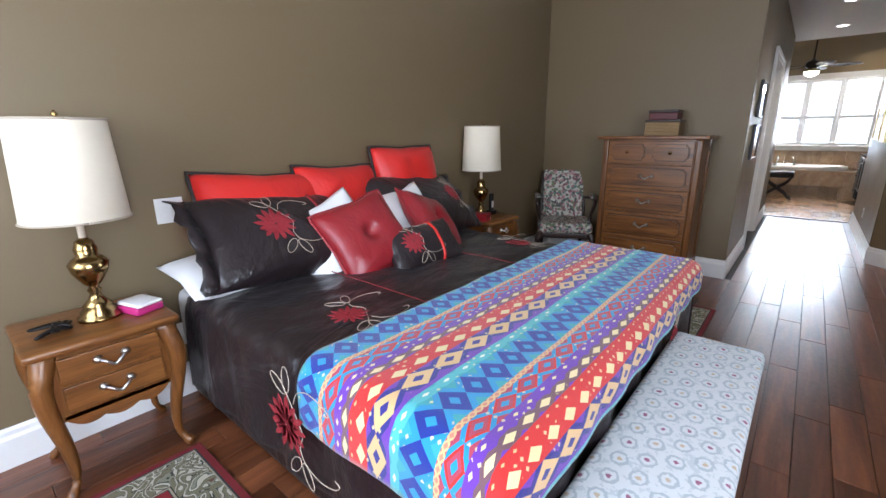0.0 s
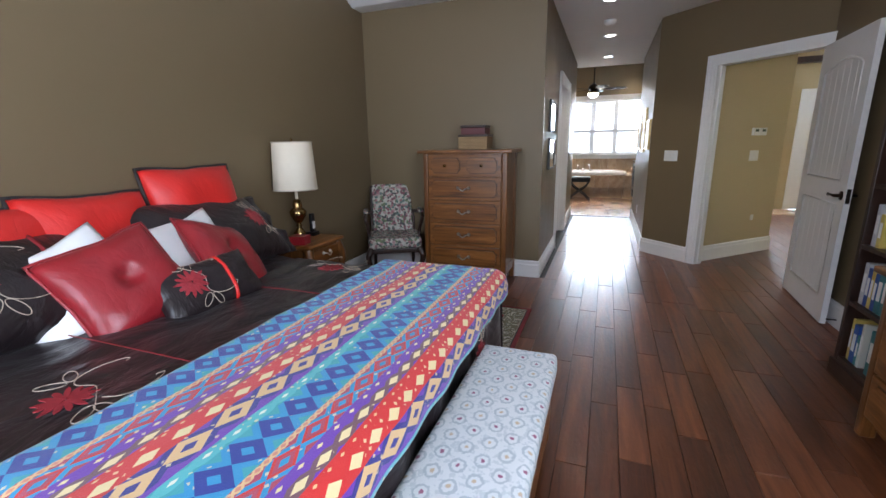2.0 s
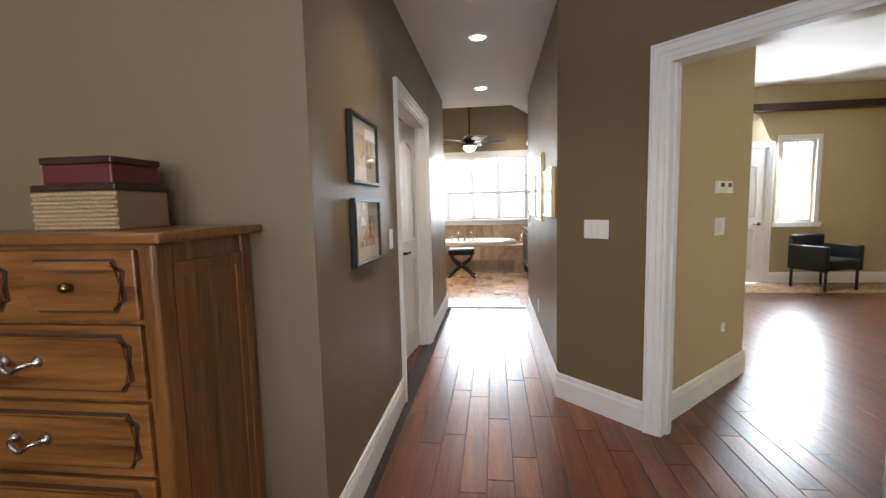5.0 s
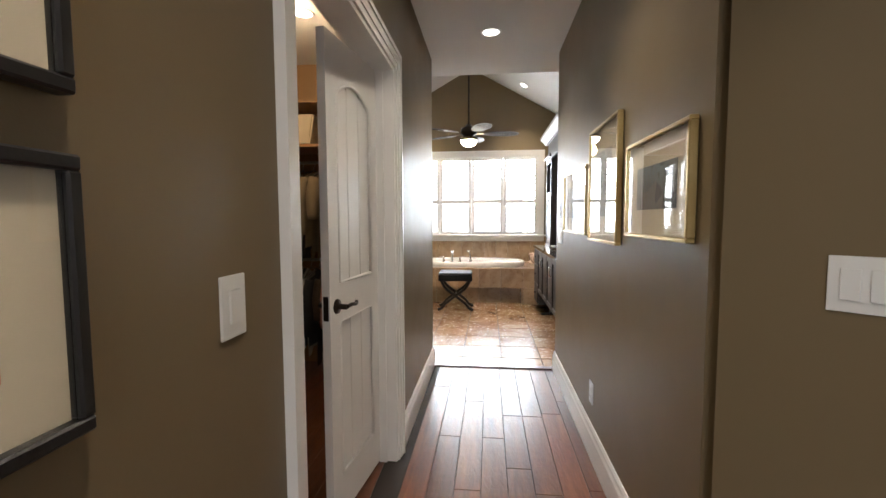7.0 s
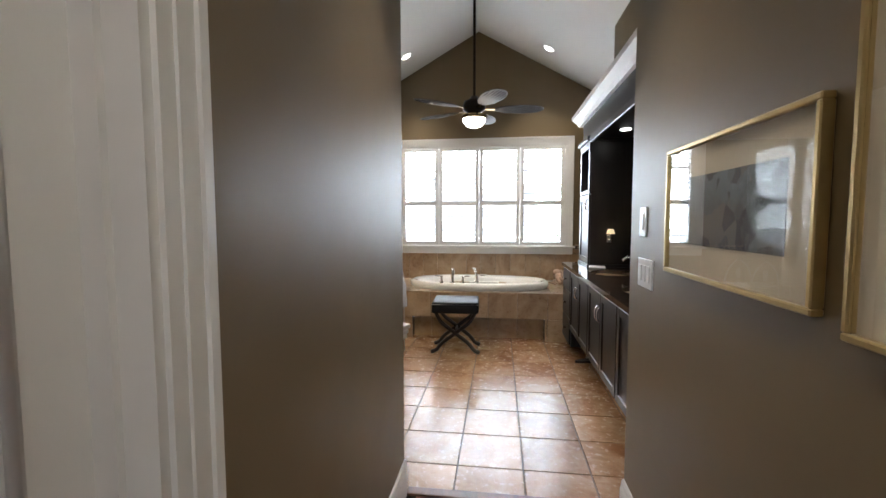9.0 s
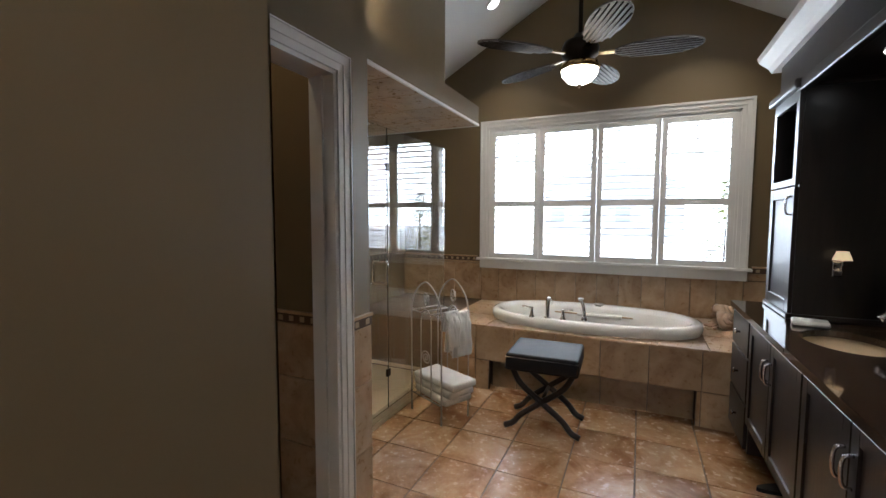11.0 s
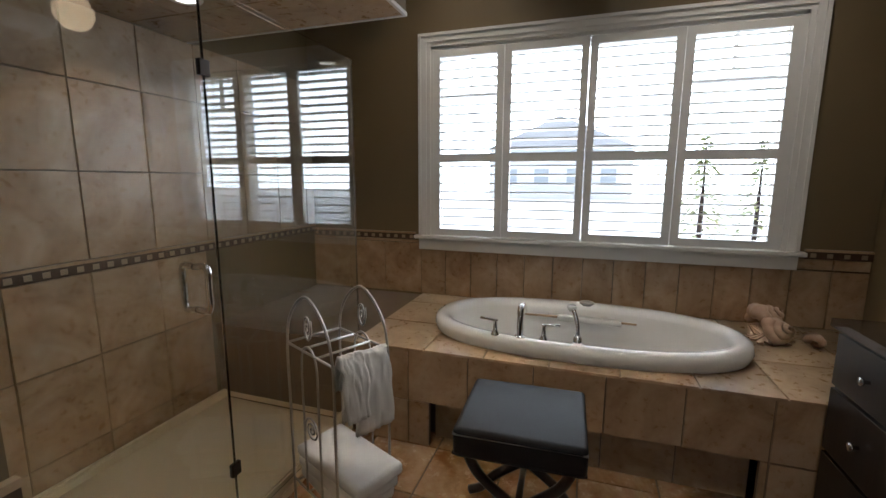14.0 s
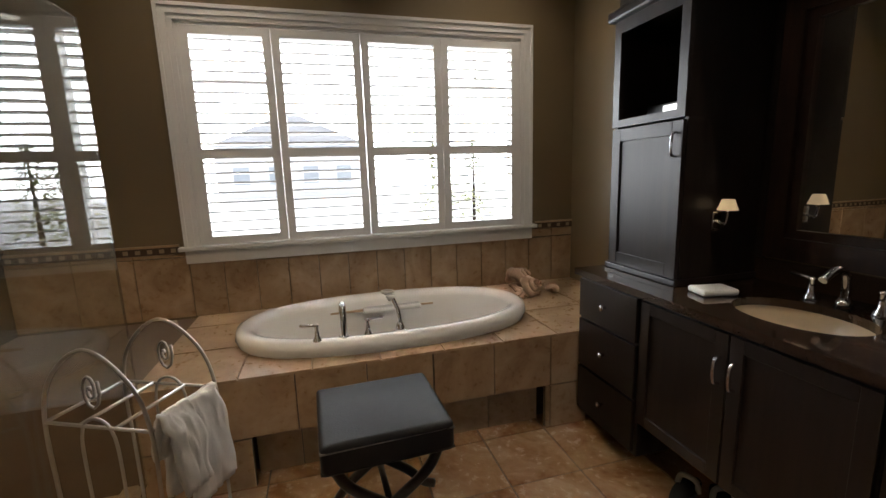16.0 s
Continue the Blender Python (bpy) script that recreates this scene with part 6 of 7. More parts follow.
def shell(m, r, label, spikes):
    s = thing("sea_shell", m, label, "sea shell", "shells on the bath deck")
    bm = bmesh.new()
    rr = []
    for k in range(60):
        a = k * 0.34
        q = r * (1 - k / 64) ** 0.9
        c = Vector((q * 0.55 * math.cos(a), q * 0.55 * math.sin(a), r * 0.5 + k / 60 * r * 1.1))
        rr.append((c, q * 0.34 * (1.0 + 0.5 * (k % 6 == 0) * spikes)))
    tube([c for c, _ in rr], 0.01, 9, bm, [max(0.003, q) for _, q in rr])
    bm.transform(pose(0, 0, r * 0.2, 62, 0, 20))
    lo = min(v.co.z for v in bm.verts)
    bm.transform(pose(0, 0, -lo))
    part("whorl", bm, M_SHELL, s)
    if spikes:
        fan_ = bmesh.new()
        n = 18
        for i in range(n):
            a0, a1 = math.pi * i / n, math.pi * (i + 1) / n
            w0, w1 = (1.0, 0.82) if i % 2 else (0.82, 1.0)
            fan_.faces.new([fan_.verts.new(p) for p in ((0, 0, 0.03), (r * 1.3 * w0 * math.cos(a0), -r * 1.1 * w0 * math.sin(a0), 0.012), (r * 1.3 * w1 * math.cos(a1), -r * 1.1 * w1 * math.sin(a1), 0.012))])
        o = part("lip", fan_, M_SHELL, s)
        md = o.modifiers.new("rim", "SOLIDIFY")
        md.thickness = 0.012
    return s


shell(pose(0.84, 12.44, DZ, 0, 0, 10), 0.10, "large ribbed conch shell on the bath deck", 1)
shell(pose(0.80, 12.60, DZ, 0, 0, 70), 0.12, "tall branching coral shell on the bath deck", 1)
shell(pose(1.02, 12.36, DZ, 0, 0, 120), 0.06, "small spiral shell on the bath deck", 0)

# ---- stool ----
so = thing("x_stool", pose(-0.35, 11.27, 0, 0, 0, 2), "black leather stool on crossed curved legs", "stool")
bm = rbox(-0.235, 0.235, -0.215, 0.215, 0.43, 0.545, 0.022, 3)
for v in bm.verts:
    if v.co.z > 0.5:
        v.co.z += 0.012 * (1 - (v.co.x / 0.24) ** 2) * (1 - (v.co.y / 0.22) ** 2)
part("cushion", smooth(bm), M_LEATHER, so)
for z in (0.522, 0.446):
    ed = [(-0.232, -0.212, z), (0.232, -0.212, z), (0.232, 0.212, z), (-0.232, 0.212, z), (-0.232, -0.212, z)]
    part("piping", tube(ed, 0.0042, 6), M_NICKEL if z > 0.5 else M_LEATHER, so)
for y in (-0.15, 0.15):
    for s in (-1, 1):
        pts = curve_points([(s * 0.20, y, 0.435), (s * 0.14, y, 0.33), (0, y, 0.22), (-s * 0.13, y, 0.12), (-s * 0.19, y, 0.05), (-s * 0.245, y, 0.022)], 6)
        part("leg", tube(pts, 0.02, 8), M_ESP, so)
part("stretcher", tube([(0, -0.15, 0.22), (0, 0.15, 0.22)], 0.013, 8), M_ESP, so)

# ---- towel rack ----
tr_ = thing("towel_rack", pose(-1.095, 11.13, 0, 0, 0, -26), "wire towel stand with scrolls", "towel rack")
W2, D2 = 0.175, 0.125
for y in (-D2, D2):
    part("arch", tube(curve_points([(-W2, y, 0.0), (-W2, y, 0.5), (-W2, y, 0.76), (-W2 * 0.72, y, 0.90), (0, y, 0.985), (W2 * 0.72, y, 0.90), (W2, y, 0.76), (W2, y, 0.5), (W2, y, 0.0)], 6), 0.0055, 8), M_NICKEL, tr_)
    part("inner_arch", tube(curve_points([(-0.06, y, 0.14), (-0.06, y, 0.5), (-0.055, y, 0.73), (0, y, 0.785), (0.055, y, 0.73), (0.06, y, 0.5), (0.06, y, 0.14)], 5), 0.0045, 7), M_NICKEL, tr_)
    part("scroll", tube([(0.0021 * k * math.cos(k * 0.62), y, 0.44 + 0.0021 * k * math.sin(k * 0.62)) for k in range(27)], 0.0042, 6), M_NICKEL, tr_)
    part("scroll", tube([(0.0015 * k * math.cos(k * 0.62), y, 0.87 + 0.003 * k * math.sin(k * 0.62)) for k in range(22)], 0.0042, 6), M_NICKEL, tr_)
    part("crossbar", tube([(-W2, y, 0.14), (W2, y, 0.14)], 0.005, 6), M_NICKEL, tr_)
    part("crossbar", tube([(-W2, y, 0.76), (W2, y, 0.76)], 0.005, 6), M_NICKEL, tr_)
for x in (-W2, -0.06, 0.06, W2):
    part("rail", tube([(x, -D2, 0.76), (x, D2, 0.76)], 0.0055, 8), M_NICKEL, tr_)
for x in (-0.15, -0.05, 0.05, 0.15):
    part("shelf_bar", tube([(x, -D2, 0.14), (x, D2, 0.14)], 0.0045, 6), M_NICKEL, tr_)


def towel_fold(name, m, pts_profile, width, label, seed):
    """Cloth swept along a profile of (x, z), wide along y."""
    t = thing(name, m, label, "towel", "white towels")
    bm = bmesh.new()
    n = 16
    g = []
    pr = curve_points([(x, 0, z) for x, z in pts_profile], 8)
    for i, p in enumerate(pr):
        g.append([bm.verts.new((p.x + 0.012 * noise.noise(Vector((i * 0.2, k * 0.5, seed))), -width / 2 + width * k / n + 0.01 * noise.noise(Vector((i * 0.15, k * 0.3, seed + 5))), p.z + 0.006 * noise.noise(Vector((i * 0.3, k * 0.6, seed + 9))))) for k in range(n + 1)])
    for a, b in zip(g, g[1:]):
        for k in range(n):
            bm.faces.new((a[k], a[k + 1], b[k + 1], b[k]))
    o = part("cloth", smooth(bm), M_TOWEL, t)
    md = o.modifiers.new("thick", "SOLIDIFY")
    md.thickness = 0.016
    return t


rk = pose(-1.095, 11.13, 0, 0, 0, -26)
towel_fold("hand_towel", rk @ pose(W2, 0.025, 0), [(-0.05, 0.50), (-0.035, 0.64), (-0.02, 0.76), (0.0, 0.785), (0.025, 0.76), (0.045, 0.64), (0.055, 0.48)], 0.17, "white hand towel hung over the rack rail", 2.0)
towel_fold("wash_cloth", rk @ pose(W2 + 0.012, -0.065, 0), [(-0.03, 0.66), (-0.015, 0.765), (0.0, 0.80), (0.03, 0.775), (0.055, 0.70), (0.065, 0.56)], 0.10, "white wash cloth hung over the towel", 7.0)
for k in range(3):
    q = thing("folded_towel", rk @ pose(0.0, 0.0, 0.147 + 0.054 * k, 0, 0, 3 * k - 3), "thick white bath towel folded on the rack", "towel", "white towels")
    bm = rbox(-0.16, 0.23 + 0.02 * k, -0.115, 0.115, 0.0, 0.053, 0.024, 4)
    for v in bm.verts:
        v.co += Vector((0, 0.006, 0.004)) * noise.noise(v.co * 9 + Vector((k, 0, 0)))
    part("cloth", smooth(bm), M_TOWEL, q)

# ---- ceiling fan ----
fanx, fany = -0.165, 11.2
cf = thing("ceiling_fan", pose(fanx, fany, 0), "dark bronze ceiling fan with woven blades and a lit bowl", "ceiling fan")
part("downrod", tube([(0, 0, 2.55), (0, 0, vault(fanx) - 0.02)], 0.013, 10), M_BRONZE, cf)
part("canopy", lathe([(0, 0.03), (0.07, 0.0), (0.06, -0.05), (0.02, -0.09), (0, -0.09)], 20, None, (0, 0, vault(fanx) - 0.03)), M_BRONZE, cf)
part("motor", lathe([(0, 2.58), (0.035, 2.58), (0.05, 2.55), (0.10, 2.53), (0.115, 2.49), (0.11, 2.45), (0.07, 2.425), (0.06, 2.40), (0, 2.40)], 28), M_BRONZE, cf)
part("light_ring", lathe([(0.06, 2.41), (0.115, 2.40), (0.125, 2.375), (0.115, 2.36), (0.05, 2.37)], 28), M_BRASS, cf)
part("bowl", lathe([(0.112, 2.365), (0.105, 2.33), (0.075, 2.295), (0.03, 2.277), (0, 2.275)], 28), M_BULB, cf, "lit frosted glass bowl")
part("finial", lathe([(0, 2.278), (0.014, 2.276), (0.01, 2.26), (0, 2.25)], 12), M_BRONZE, cf)
M_BLADE = simple("woven_grey_blade", (0.11, 0.095, 0.08), (0.05, 0.042, 0.035), 0.5, scale=60, bump=0.8, fine=180)
for k in range(5):
    a = 2 * math.pi * k / 5 + 0.10
    m = pose(0, 0, 2.45, 0, 0, math.degrees(a)) @ pose(0, 0, 0, -8)
    out = []
    for i in range(24):
        t = 2 * math.pi * i / 24
        out.append((0.44 + 0.245 * math.cos(t), 0.098 * math.sin(t) * (1 + 0.15 * math.cos(t))))
    bm = prism(out, 0.009, "z", 0)
    bm.transform(m)
    bl = part("blade", bm, M_BLADE, cf)
    for q in range(-3, 4):
        y = q * 0.026
        ln = 0.235 * math.sqrt(max(0.05, 1 - (y / 0.1) ** 2))
        b2 = tube([(0.44 - ln, y, -0.001), (0.44 + ln, y, -0.001)], 0.0045, 5)
        b2.transform(m)
        part("rib", b2, M_BRONZE, bl)
    bm = boxes((0.09, 0.24, -0.018, 0.018, 0.0, 0.008))
    bm.transform(m)
    part("blade_iron", bm, M_BRASS, cf)
lamp("fan_lamp_light", "POINT", pose(fanx, fany, 2.2), 1.4, WARM, 0.08)
shl_ = thing("shower_light", pose(-1.82, 11.2, 2.181), "lit recessed shower light", "ceiling light")
part("ring", lathe([(0.05, 0), (0.07, 0), (0.066, -0.006), (0.05, -0.004)], 24), M_TRIM, shl_)
part("lamp_face", lathe([(0, -0.002), (0.05, -0.002), (0.05, 0), (0, 0)], 20), M_SPOT, shl_)
lamp("shower_lamp_light", "AREA", pose(-1.82, 11.2, 2.16), 6, WARM, 0.1, None, 130)

# ---- vanity ----
VX, VY0, VY1 = 0.81, 8.92, 11.68
CT = 0.9


def shaker(parent, y0, y1, z0, z1, name="door", x=VX, fr=0.05):
    d = part(name, boxes((x - 0.010, x - 0.001, y0 + fr, y1 - fr, z0 + fr, z1 - fr)), M_ESP, parent)
    for r in ((y0, y0 + fr, z0, z1), (y1 - fr, y1, z0, z1), (y0 + fr, y1 - fr, z0, z0 + fr), (y0 + fr, y1 - fr, z1 - fr, z1)):
        part("stile" if r[3] - r[2] > 0.2 else "rail", rbox(x - 0.02, x - 0.001, *r, 0.0015, 1), M_ESP, d)
    return d


def pull(parent, y, z0, z1, x=VX - 0.02):
    part("handle", tube(curve_points([(x, y, z0), (x - 0.022, y, z0 + 0.008), (x - 0.028, y, (z0 + z1) / 2), (x - 0.022, y, z1 - 0.008), (x, y, z1)], 5), 0.006, 8), M_CHROME, parent, "chrome bar pull")


def knob(parent, y, z, x=VX - 0.02):
    b = lathe([(0, 0), (0.007, 0), (0.006, 0.014), (0.014, 0.02), (0.014, 0.028), (0, 0.03)], 14)
    b.transform(pose(x, y, z, 0, -90))
    part("knob", b, M_CHROME, parent, "chrome knob")


v1 = thing("vanity_cabinet", pose(0, 0, 0), "espresso drawer unit of the bathroom vanity", "cabinet", "vanity units")
part("body", boxes((VX, BX1 - 0.01, 11.22, VY1, 0.09, CT - 0.035)), M_ESP, v1)
for z0, z1 in ((0.11, 0.36), (0.375, 0.63), (0.645, 0.85)):
    d = part("drawer", rbox(VX - 0.02, VX - 0.001, 11.235, VY1 - 0.012, z0, z1, 0.003), M_ESP, v1)
    knob(d, 11.45, (z0 + z1) / 2)
units = ((10.36, 11.21, 2), (9.52, 10.35, 2), (8.92, 9.51, 1))
for y0, y1, n in units:
    v2 = thing("vanity_cabinet", pose(0, 0, 0), "espresso vanity base cabinet raised off the floor", "cabinet", "vanity units")
    part("body", boxes((VX, BX1 - 0.01, y0, y1, 0.27, 0.29), (VX, VX + 0.018, y0, y1, 0.29, CT - 0.035), (VX + 0.018, BX1 - 0.01, y0, y0 + 0.018, 0.29, CT - 0.035), (VX + 0.018, BX1 - 0.01, y1 - 0.018, y1, 0.29, CT - 0.035)), M_ESP, v2)
    w = (y1 - y0) / n
    for k in range(n):
        d = shaker(v2, y0 + k * w + 0.004, y0 + (k + 1) * w - 0.004, 0.28, 0.85)
        yy = y0 + w - 0.03 if k == 0 and n == 2 else y0 + k * w + 0.03
        pull(d, yy, 0.66, 0.76)
struct("baseboard_vanity", boxes((1.2, BX1 - 0.012, VY0, 11.2, 0, 0.265)), M_ESP, "dark recessed toe board under the vanity", "toe board")
ct = thing("granite_counter", pose(0, 0, 0), "polished brown granite vanity top", "counter")
bm = bmesh.new()
SK = ((1.06, 10.76), (1.06, 9.78))
ys = [VY0, 9.56, 10.04, 10.54, 11.02, VY1 + 0.02]
for i, (a, b) in enumerate(zip(ys, ys[1:])):
    if i in (1, 3):
        cx, cy = SK[1] if i == 1 else SK[0]
        hole = [(cx + 0.165 * math.cos(2 * math.pi * k / 40), cy + 0.215 * math.sin(2 * math.pi * k / 40)) for k in range(40)]
        rim = []
        for k in range(40):
            c, s = math.cos(2 * math.pi * k / 40), math.sin(2 * math.pi * k / 40)
            t = min(((BX1 - 0.002 - cx) / c) if c > 1e-6 else ((VX - 0.035 - cx) / c if c < -1e-6 else 9), ((b - cy) / s) if s > 1e-6 else ((a - cy) / s if s < -1e-6 else 9))
            rim.append((cx + t * c, cy + t * s))
        for z in (CT, CT - 0.032):
            h = [bm.verts.new((x, y, z)) for x, y in hole]
            r = [bm.verts.new((x, y, z)) for x, y in rim]
            for k in range(40):
                bm.faces.new((h[k], h[(k + 1) % 40], r[(k + 1) % 40], r[k]))
        cr = [(BX1 - 0.002, a), (BX1 - 0.002, b), (VX - 0.035, a), (VX - 0.035, b)]
        for (x, y) in cr:
            near = sorted(rim, key=lambda p: (p[0] - x) ** 2 + (p[1] - y) ** 2)[:2]
            for z in (CT, CT - 0.032):
                bm.faces.new([bm.verts.new((px, py, z)) for px, py in (near[0], near[1], (x, y))])
        h0 = [bm.verts.new((x, y, CT)) for x, y in hole]
        h1 = [bm.verts.new((x, y, CT - 0.032)) for x, y in hole]
        for k in range(40):
            bm.faces.new((h0[k], h0[(k + 1) % 40], h1[(k + 1) % 40], h1[k]))
        box(bm, VX - 0.036, VX - 0.0352, a, b, CT - 0.032, CT)
    else:
        box(bm, VX - 0.035, BX1 - 0.002, a, b, CT - 0.032, CT)
part("slab", bm, M_GRANITE, ct)
part("backsplash", boxes((BX1 - 0.02, BX1 - 0.001, VY0, 11.2, CT, CT + 0.1)), M_GRANITE, ct)
for cx, cy in SK:
    sk = thing("sink_basin", pose(cx, cy, CT - 0.033), "cream undermount oval sink", "sink", "vanity sinks")
    bm = lathe([(1.0, 0.0), (0.97, -0.03), (0.85, -0.08), (0.55, -0.125), (0.12, -0.135), (0, -0.135)], 36)
    bm.transform(Matrix.Diagonal((0.172, 0.222, 1, 1)))
    part("bowl", bm, simple("cream_china", (0.72, 0.60, 0.42), rough=0.12, bump=0, coat=0.3), sk)
    part("drain", lathe([(0, -0.13), (0.022, -0.13), (0.022, -0.127), (0, -0.126)], 16), M_CHROME, sk)
    fc = thing("sink_faucet", pose(cx + 0.215, cy, CT), "chrome widespread faucet with two levers", "faucet", "vanity faucets")
    s_ = part("spout", tube(curve_points([(0, 0, 0), (0, 0, 0.09), (-0.02, 0, 0.135), (-0.07, 0, 0.14), (-0.12, 0, 0.11)], 6), 0.014, 12), M_CHROME, fc)
    part("collar", lathe([(0, 0), (0.028, 0), (0.024, 0.02), (0.015, 0.035), (0, 0.035)], 18), M_CHROME, s_)
    for s in (-1, 1):
        lever_tap(fc, 0.0, s * 0.11, 0.0, math.pi / 2 * s)
cl_ = thing("face_cloth", pose(1.01, 11.06, CT, 0, 0, -12), "folded white face cloth on the vanity", "towel")
part("cloth", smooth(rbox(-0.075, 0.075, -0.055, 0.055, 0.001, 0.028, 0.012, 3)), M_TOWEL, cl_)
sdish = thing("soap_dish", pose(1.26, 10.42, CT), "small round dish with cream soap", "soap dish")
part("dish", lathe([(0, 0.004), (0.03, 0.0), (0.05, 0.018), (0.053, 0.024), (0.045, 0.02), (0, 0.01)], 22), M_NICKEL, sdish)
part("soap", smooth(rbox(-0.03, 0.03, -0.022, 0.022, 0.012, 0.032, 0.01, 3)), M_CREAM, sdish)
cup = thing("toothbrush_cup", pose(1.30, 10.27, CT), "cream tumbler holding toothbrushes", "tumbler")
part("tumbler", lathe([(0, 0.0), (0.034, 0.0), (0.037, 0.1), (0.033, 0.1), (0.03, 0.006), (0, 0.006)], 22), M_CREAM, cup)
part("toothbrush", tube([(0.0, 0.0, 0.008), (0.025, 0.01, 0.17)], 0.004, 6), simple("blue_plastic", (0.05, 0.25, 0.5), rough=0.3, bump=0), cup)
part("toothbrush", tube([(0.0, 0.005, 0.008), (-0.02, 0.022, 0.165)], 0.004, 6), M_WHITE, cup)
bt = thing("lotion_bottle", pose(1.26, 10.12, CT), "clear pump bottle of soap", "bottle")
part("bottle_body", smooth(rbox(-0.028, 0.028, -0.028, 0.028, 0, 0.11, 0.012, 3)), glassy("clear_plastic", (0.9, 0.95, 0.92), 0.1), bt)
part("pump", tube([(0, 0, 0.11), (0, 0, 0.15), (-0.035, 0, 0.152)], 0.007, 8), M_CHROME, bt)

tw = thing("tower_cabinet", pose(0, 0, 0), "tall espresso tower cabinet with an open niche", "cabinet")
TX, TY0, TY1 = 0.97, 11.2, 11.66
for row in ((TX, BX1 - 0.01, TY0, TY0 + 0.02, CT, 2.12), (TX, BX1 - 0.01, TY1 - 0.02, TY1, CT, 2.12), (BX1 - 0.03, BX1 - 0.01, TY0 + 0.02, TY1 - 0.02, CT, 2.12), (TX, BX1 - 0.03, TY0 + 0.02, TY1 - 0.02, 1.62, 1.65), (TX, BX1 - 0.03, TY0 + 0.02, TY1 - 0.02, CT, CT + 0.03), (TX, BX1 - 0.03, TY0 + 0.02, TY1 - 0.02, 2.09, 2.12)):
    part("board", boxes(row), M_ESP, tw)
part("face_frame", boxes((TX - 0.02, TX - 0.001, TY0, TY0 + 0.045, 1.62, 2.12), (TX - 0.02, TX - 0.001, TY1 - 0.045, TY1, 1.62, 2.12), (TX - 0.02, TX - 0.001, TY0 + 0.045, TY1 - 0.045, 2.06, 2.12), (TX - 0.02, TX - 0.001, TY0 + 0.045, TY1 - 0.045, 1.62, 1.655)), M_ESP, tw)
dd = shaker(tw, TY0 + 0.004, TY1 - 0.004, CT + 0.03, 1.61, "door", TX, 0.06)
pull(dd, TY0 + 0.035, 1.46, 1.56, TX - 0.02)
part("foot_moulding", rbox(TX - 0.03, BX1 - 0.012, TY0 - 0.01, TY1 + 0.01, CT + 0.001, CT + 0.028, 0.006), M_ESP, tw)
part("cornice", rbox(TX - 0.05, BX1 - 0.01, TY0 - 0.02, TY1 + 0.03, 2.12, 2.17, 0.014, 3), M_ESP, tw)
rd = thing("small_radio", pose(1.12, 11.43, 1.652), "small dark radio in the cabinet niche", "radio")
part("housing", rbox(-0.05, 0.06, -0.13, 0.13, 0, 0.06, 0.008), M_BLACK, rd)
part("grille", boxes((-0.0535, -0.0505, -0.1, 0.02, 0.012, 0.048)), M_NICKEL, rd)
vl = thing("vanity_valance", pose(0, 0, 0), "espresso valance with recessed lights and pale crown above the vanity", "valance")
part("box_panel", boxes((TX, BX1 - 0.002, VY0, TY0 - 0.025, 2.14, 2.36)), M_ESP, vl)
part("box_panel", boxes((TX, BX1 - 0.002, TY0 - 0.025, TY1, 2.172, 2.36)), M_ESP, vl)
part("light_rail", rbox(TX - 0.03, TX + 0.01, VY0, TY0 - 0.03, 2.10, 2.16, 0.008), M_ESP, vl)
part("crown", prism([(TX, 2.36), (TX - 0.03, 2.36), (TX - 0.05, 2.39), (TX - 0.10, 2.43), (TX - 0.11, 2.46), (BX1 - 0.002, 2.46), (BX1 - 0.002, 2.36)], TY1 + 0.1 - VY0, "y", VY0), M_TRIM, vl, "white crown moulding")
for y in (10.78, 9.80):
    part("lamp_face", lathe([(0, -0.003), (0.045, -0.003), (0.045, 0), (0, 0)], 20, None, (1.16, y, 2.138)), M_SPOT, vl)
part("side_board", boxes((BX1 - 0.03, BX1 - 0.004, 11.165, TY0 - 0.002, CT + 0.1, 2.138)), M_ESP, vl)
mr = thing("vanity_mirror", pose(0, 0, 0), "large mirror in a stepped dark wood frame", "mirror")
MY0, MY1, MZ0, MZ1 = 9.1, 11.16, 1.01, 2.10
bm = bmesh.new()
for o_, d_, w_ in ((0.0, 0.03, 0.045), (0.045, 0.05, 0.05), (0.095, 0.028, 0.035)):
    x0, x1 = BX1 - d_ - 0.002, BX1 - 0.002
    box(bm, x0, x1, MY0 + o_, MY0 + o_ + w_, MZ0 + o_, MZ1 - o_)
    box(bm, x0, x1, MY1 - o_ - w_, MY1 - o_, MZ0 + o_, MZ1 - o_)
    box(bm, x0, x1, MY0 + o_ + w_, MY1 - o_ - w_, MZ0 + o_, MZ0 + o_ + w_)
    box(bm, x0, x1, MY0 + o_ + w_, MY1 - o_ - w_, MZ1 - o_ - w_, MZ1 - o_)
part("frame", bm, M_DARKWOOD, mr)
mm, mn_, ml_, ms_ = material("mirror_silver")
ms_.inputs["Base Color"].default_value, ms_.inputs["Metallic"].default_value, ms_.inputs["Roughness"].default_value = (0.85, 0.86, 0.86, 1), 1.0, 0.01
part("mirror_glass", boxes((BX1 - 0.014, BX1 - 0.006, MY0 + 0.128, MY1 - 0.128, MZ0 + 0.128, MZ1 - 0.128)), mm, mr)
sc_ = thing("wall_sconce", pose(1.145, TY0, 1.20), "small chrome sconce with a lit cream shade", "sconce")
part("back_plate", rbox(-0.022, 0.022, -0.012, 0, -0.06, 0.02, 0.004), M_CHROME, sc_)
part("arm", tube(curve_points([(0, -0.01, -0.02), (0, -0.05, -0.03), (0, -0.06, 0.0), (0, -0.06, 0.03)], 5), 0.006, 8), M_CHROME, sc_)
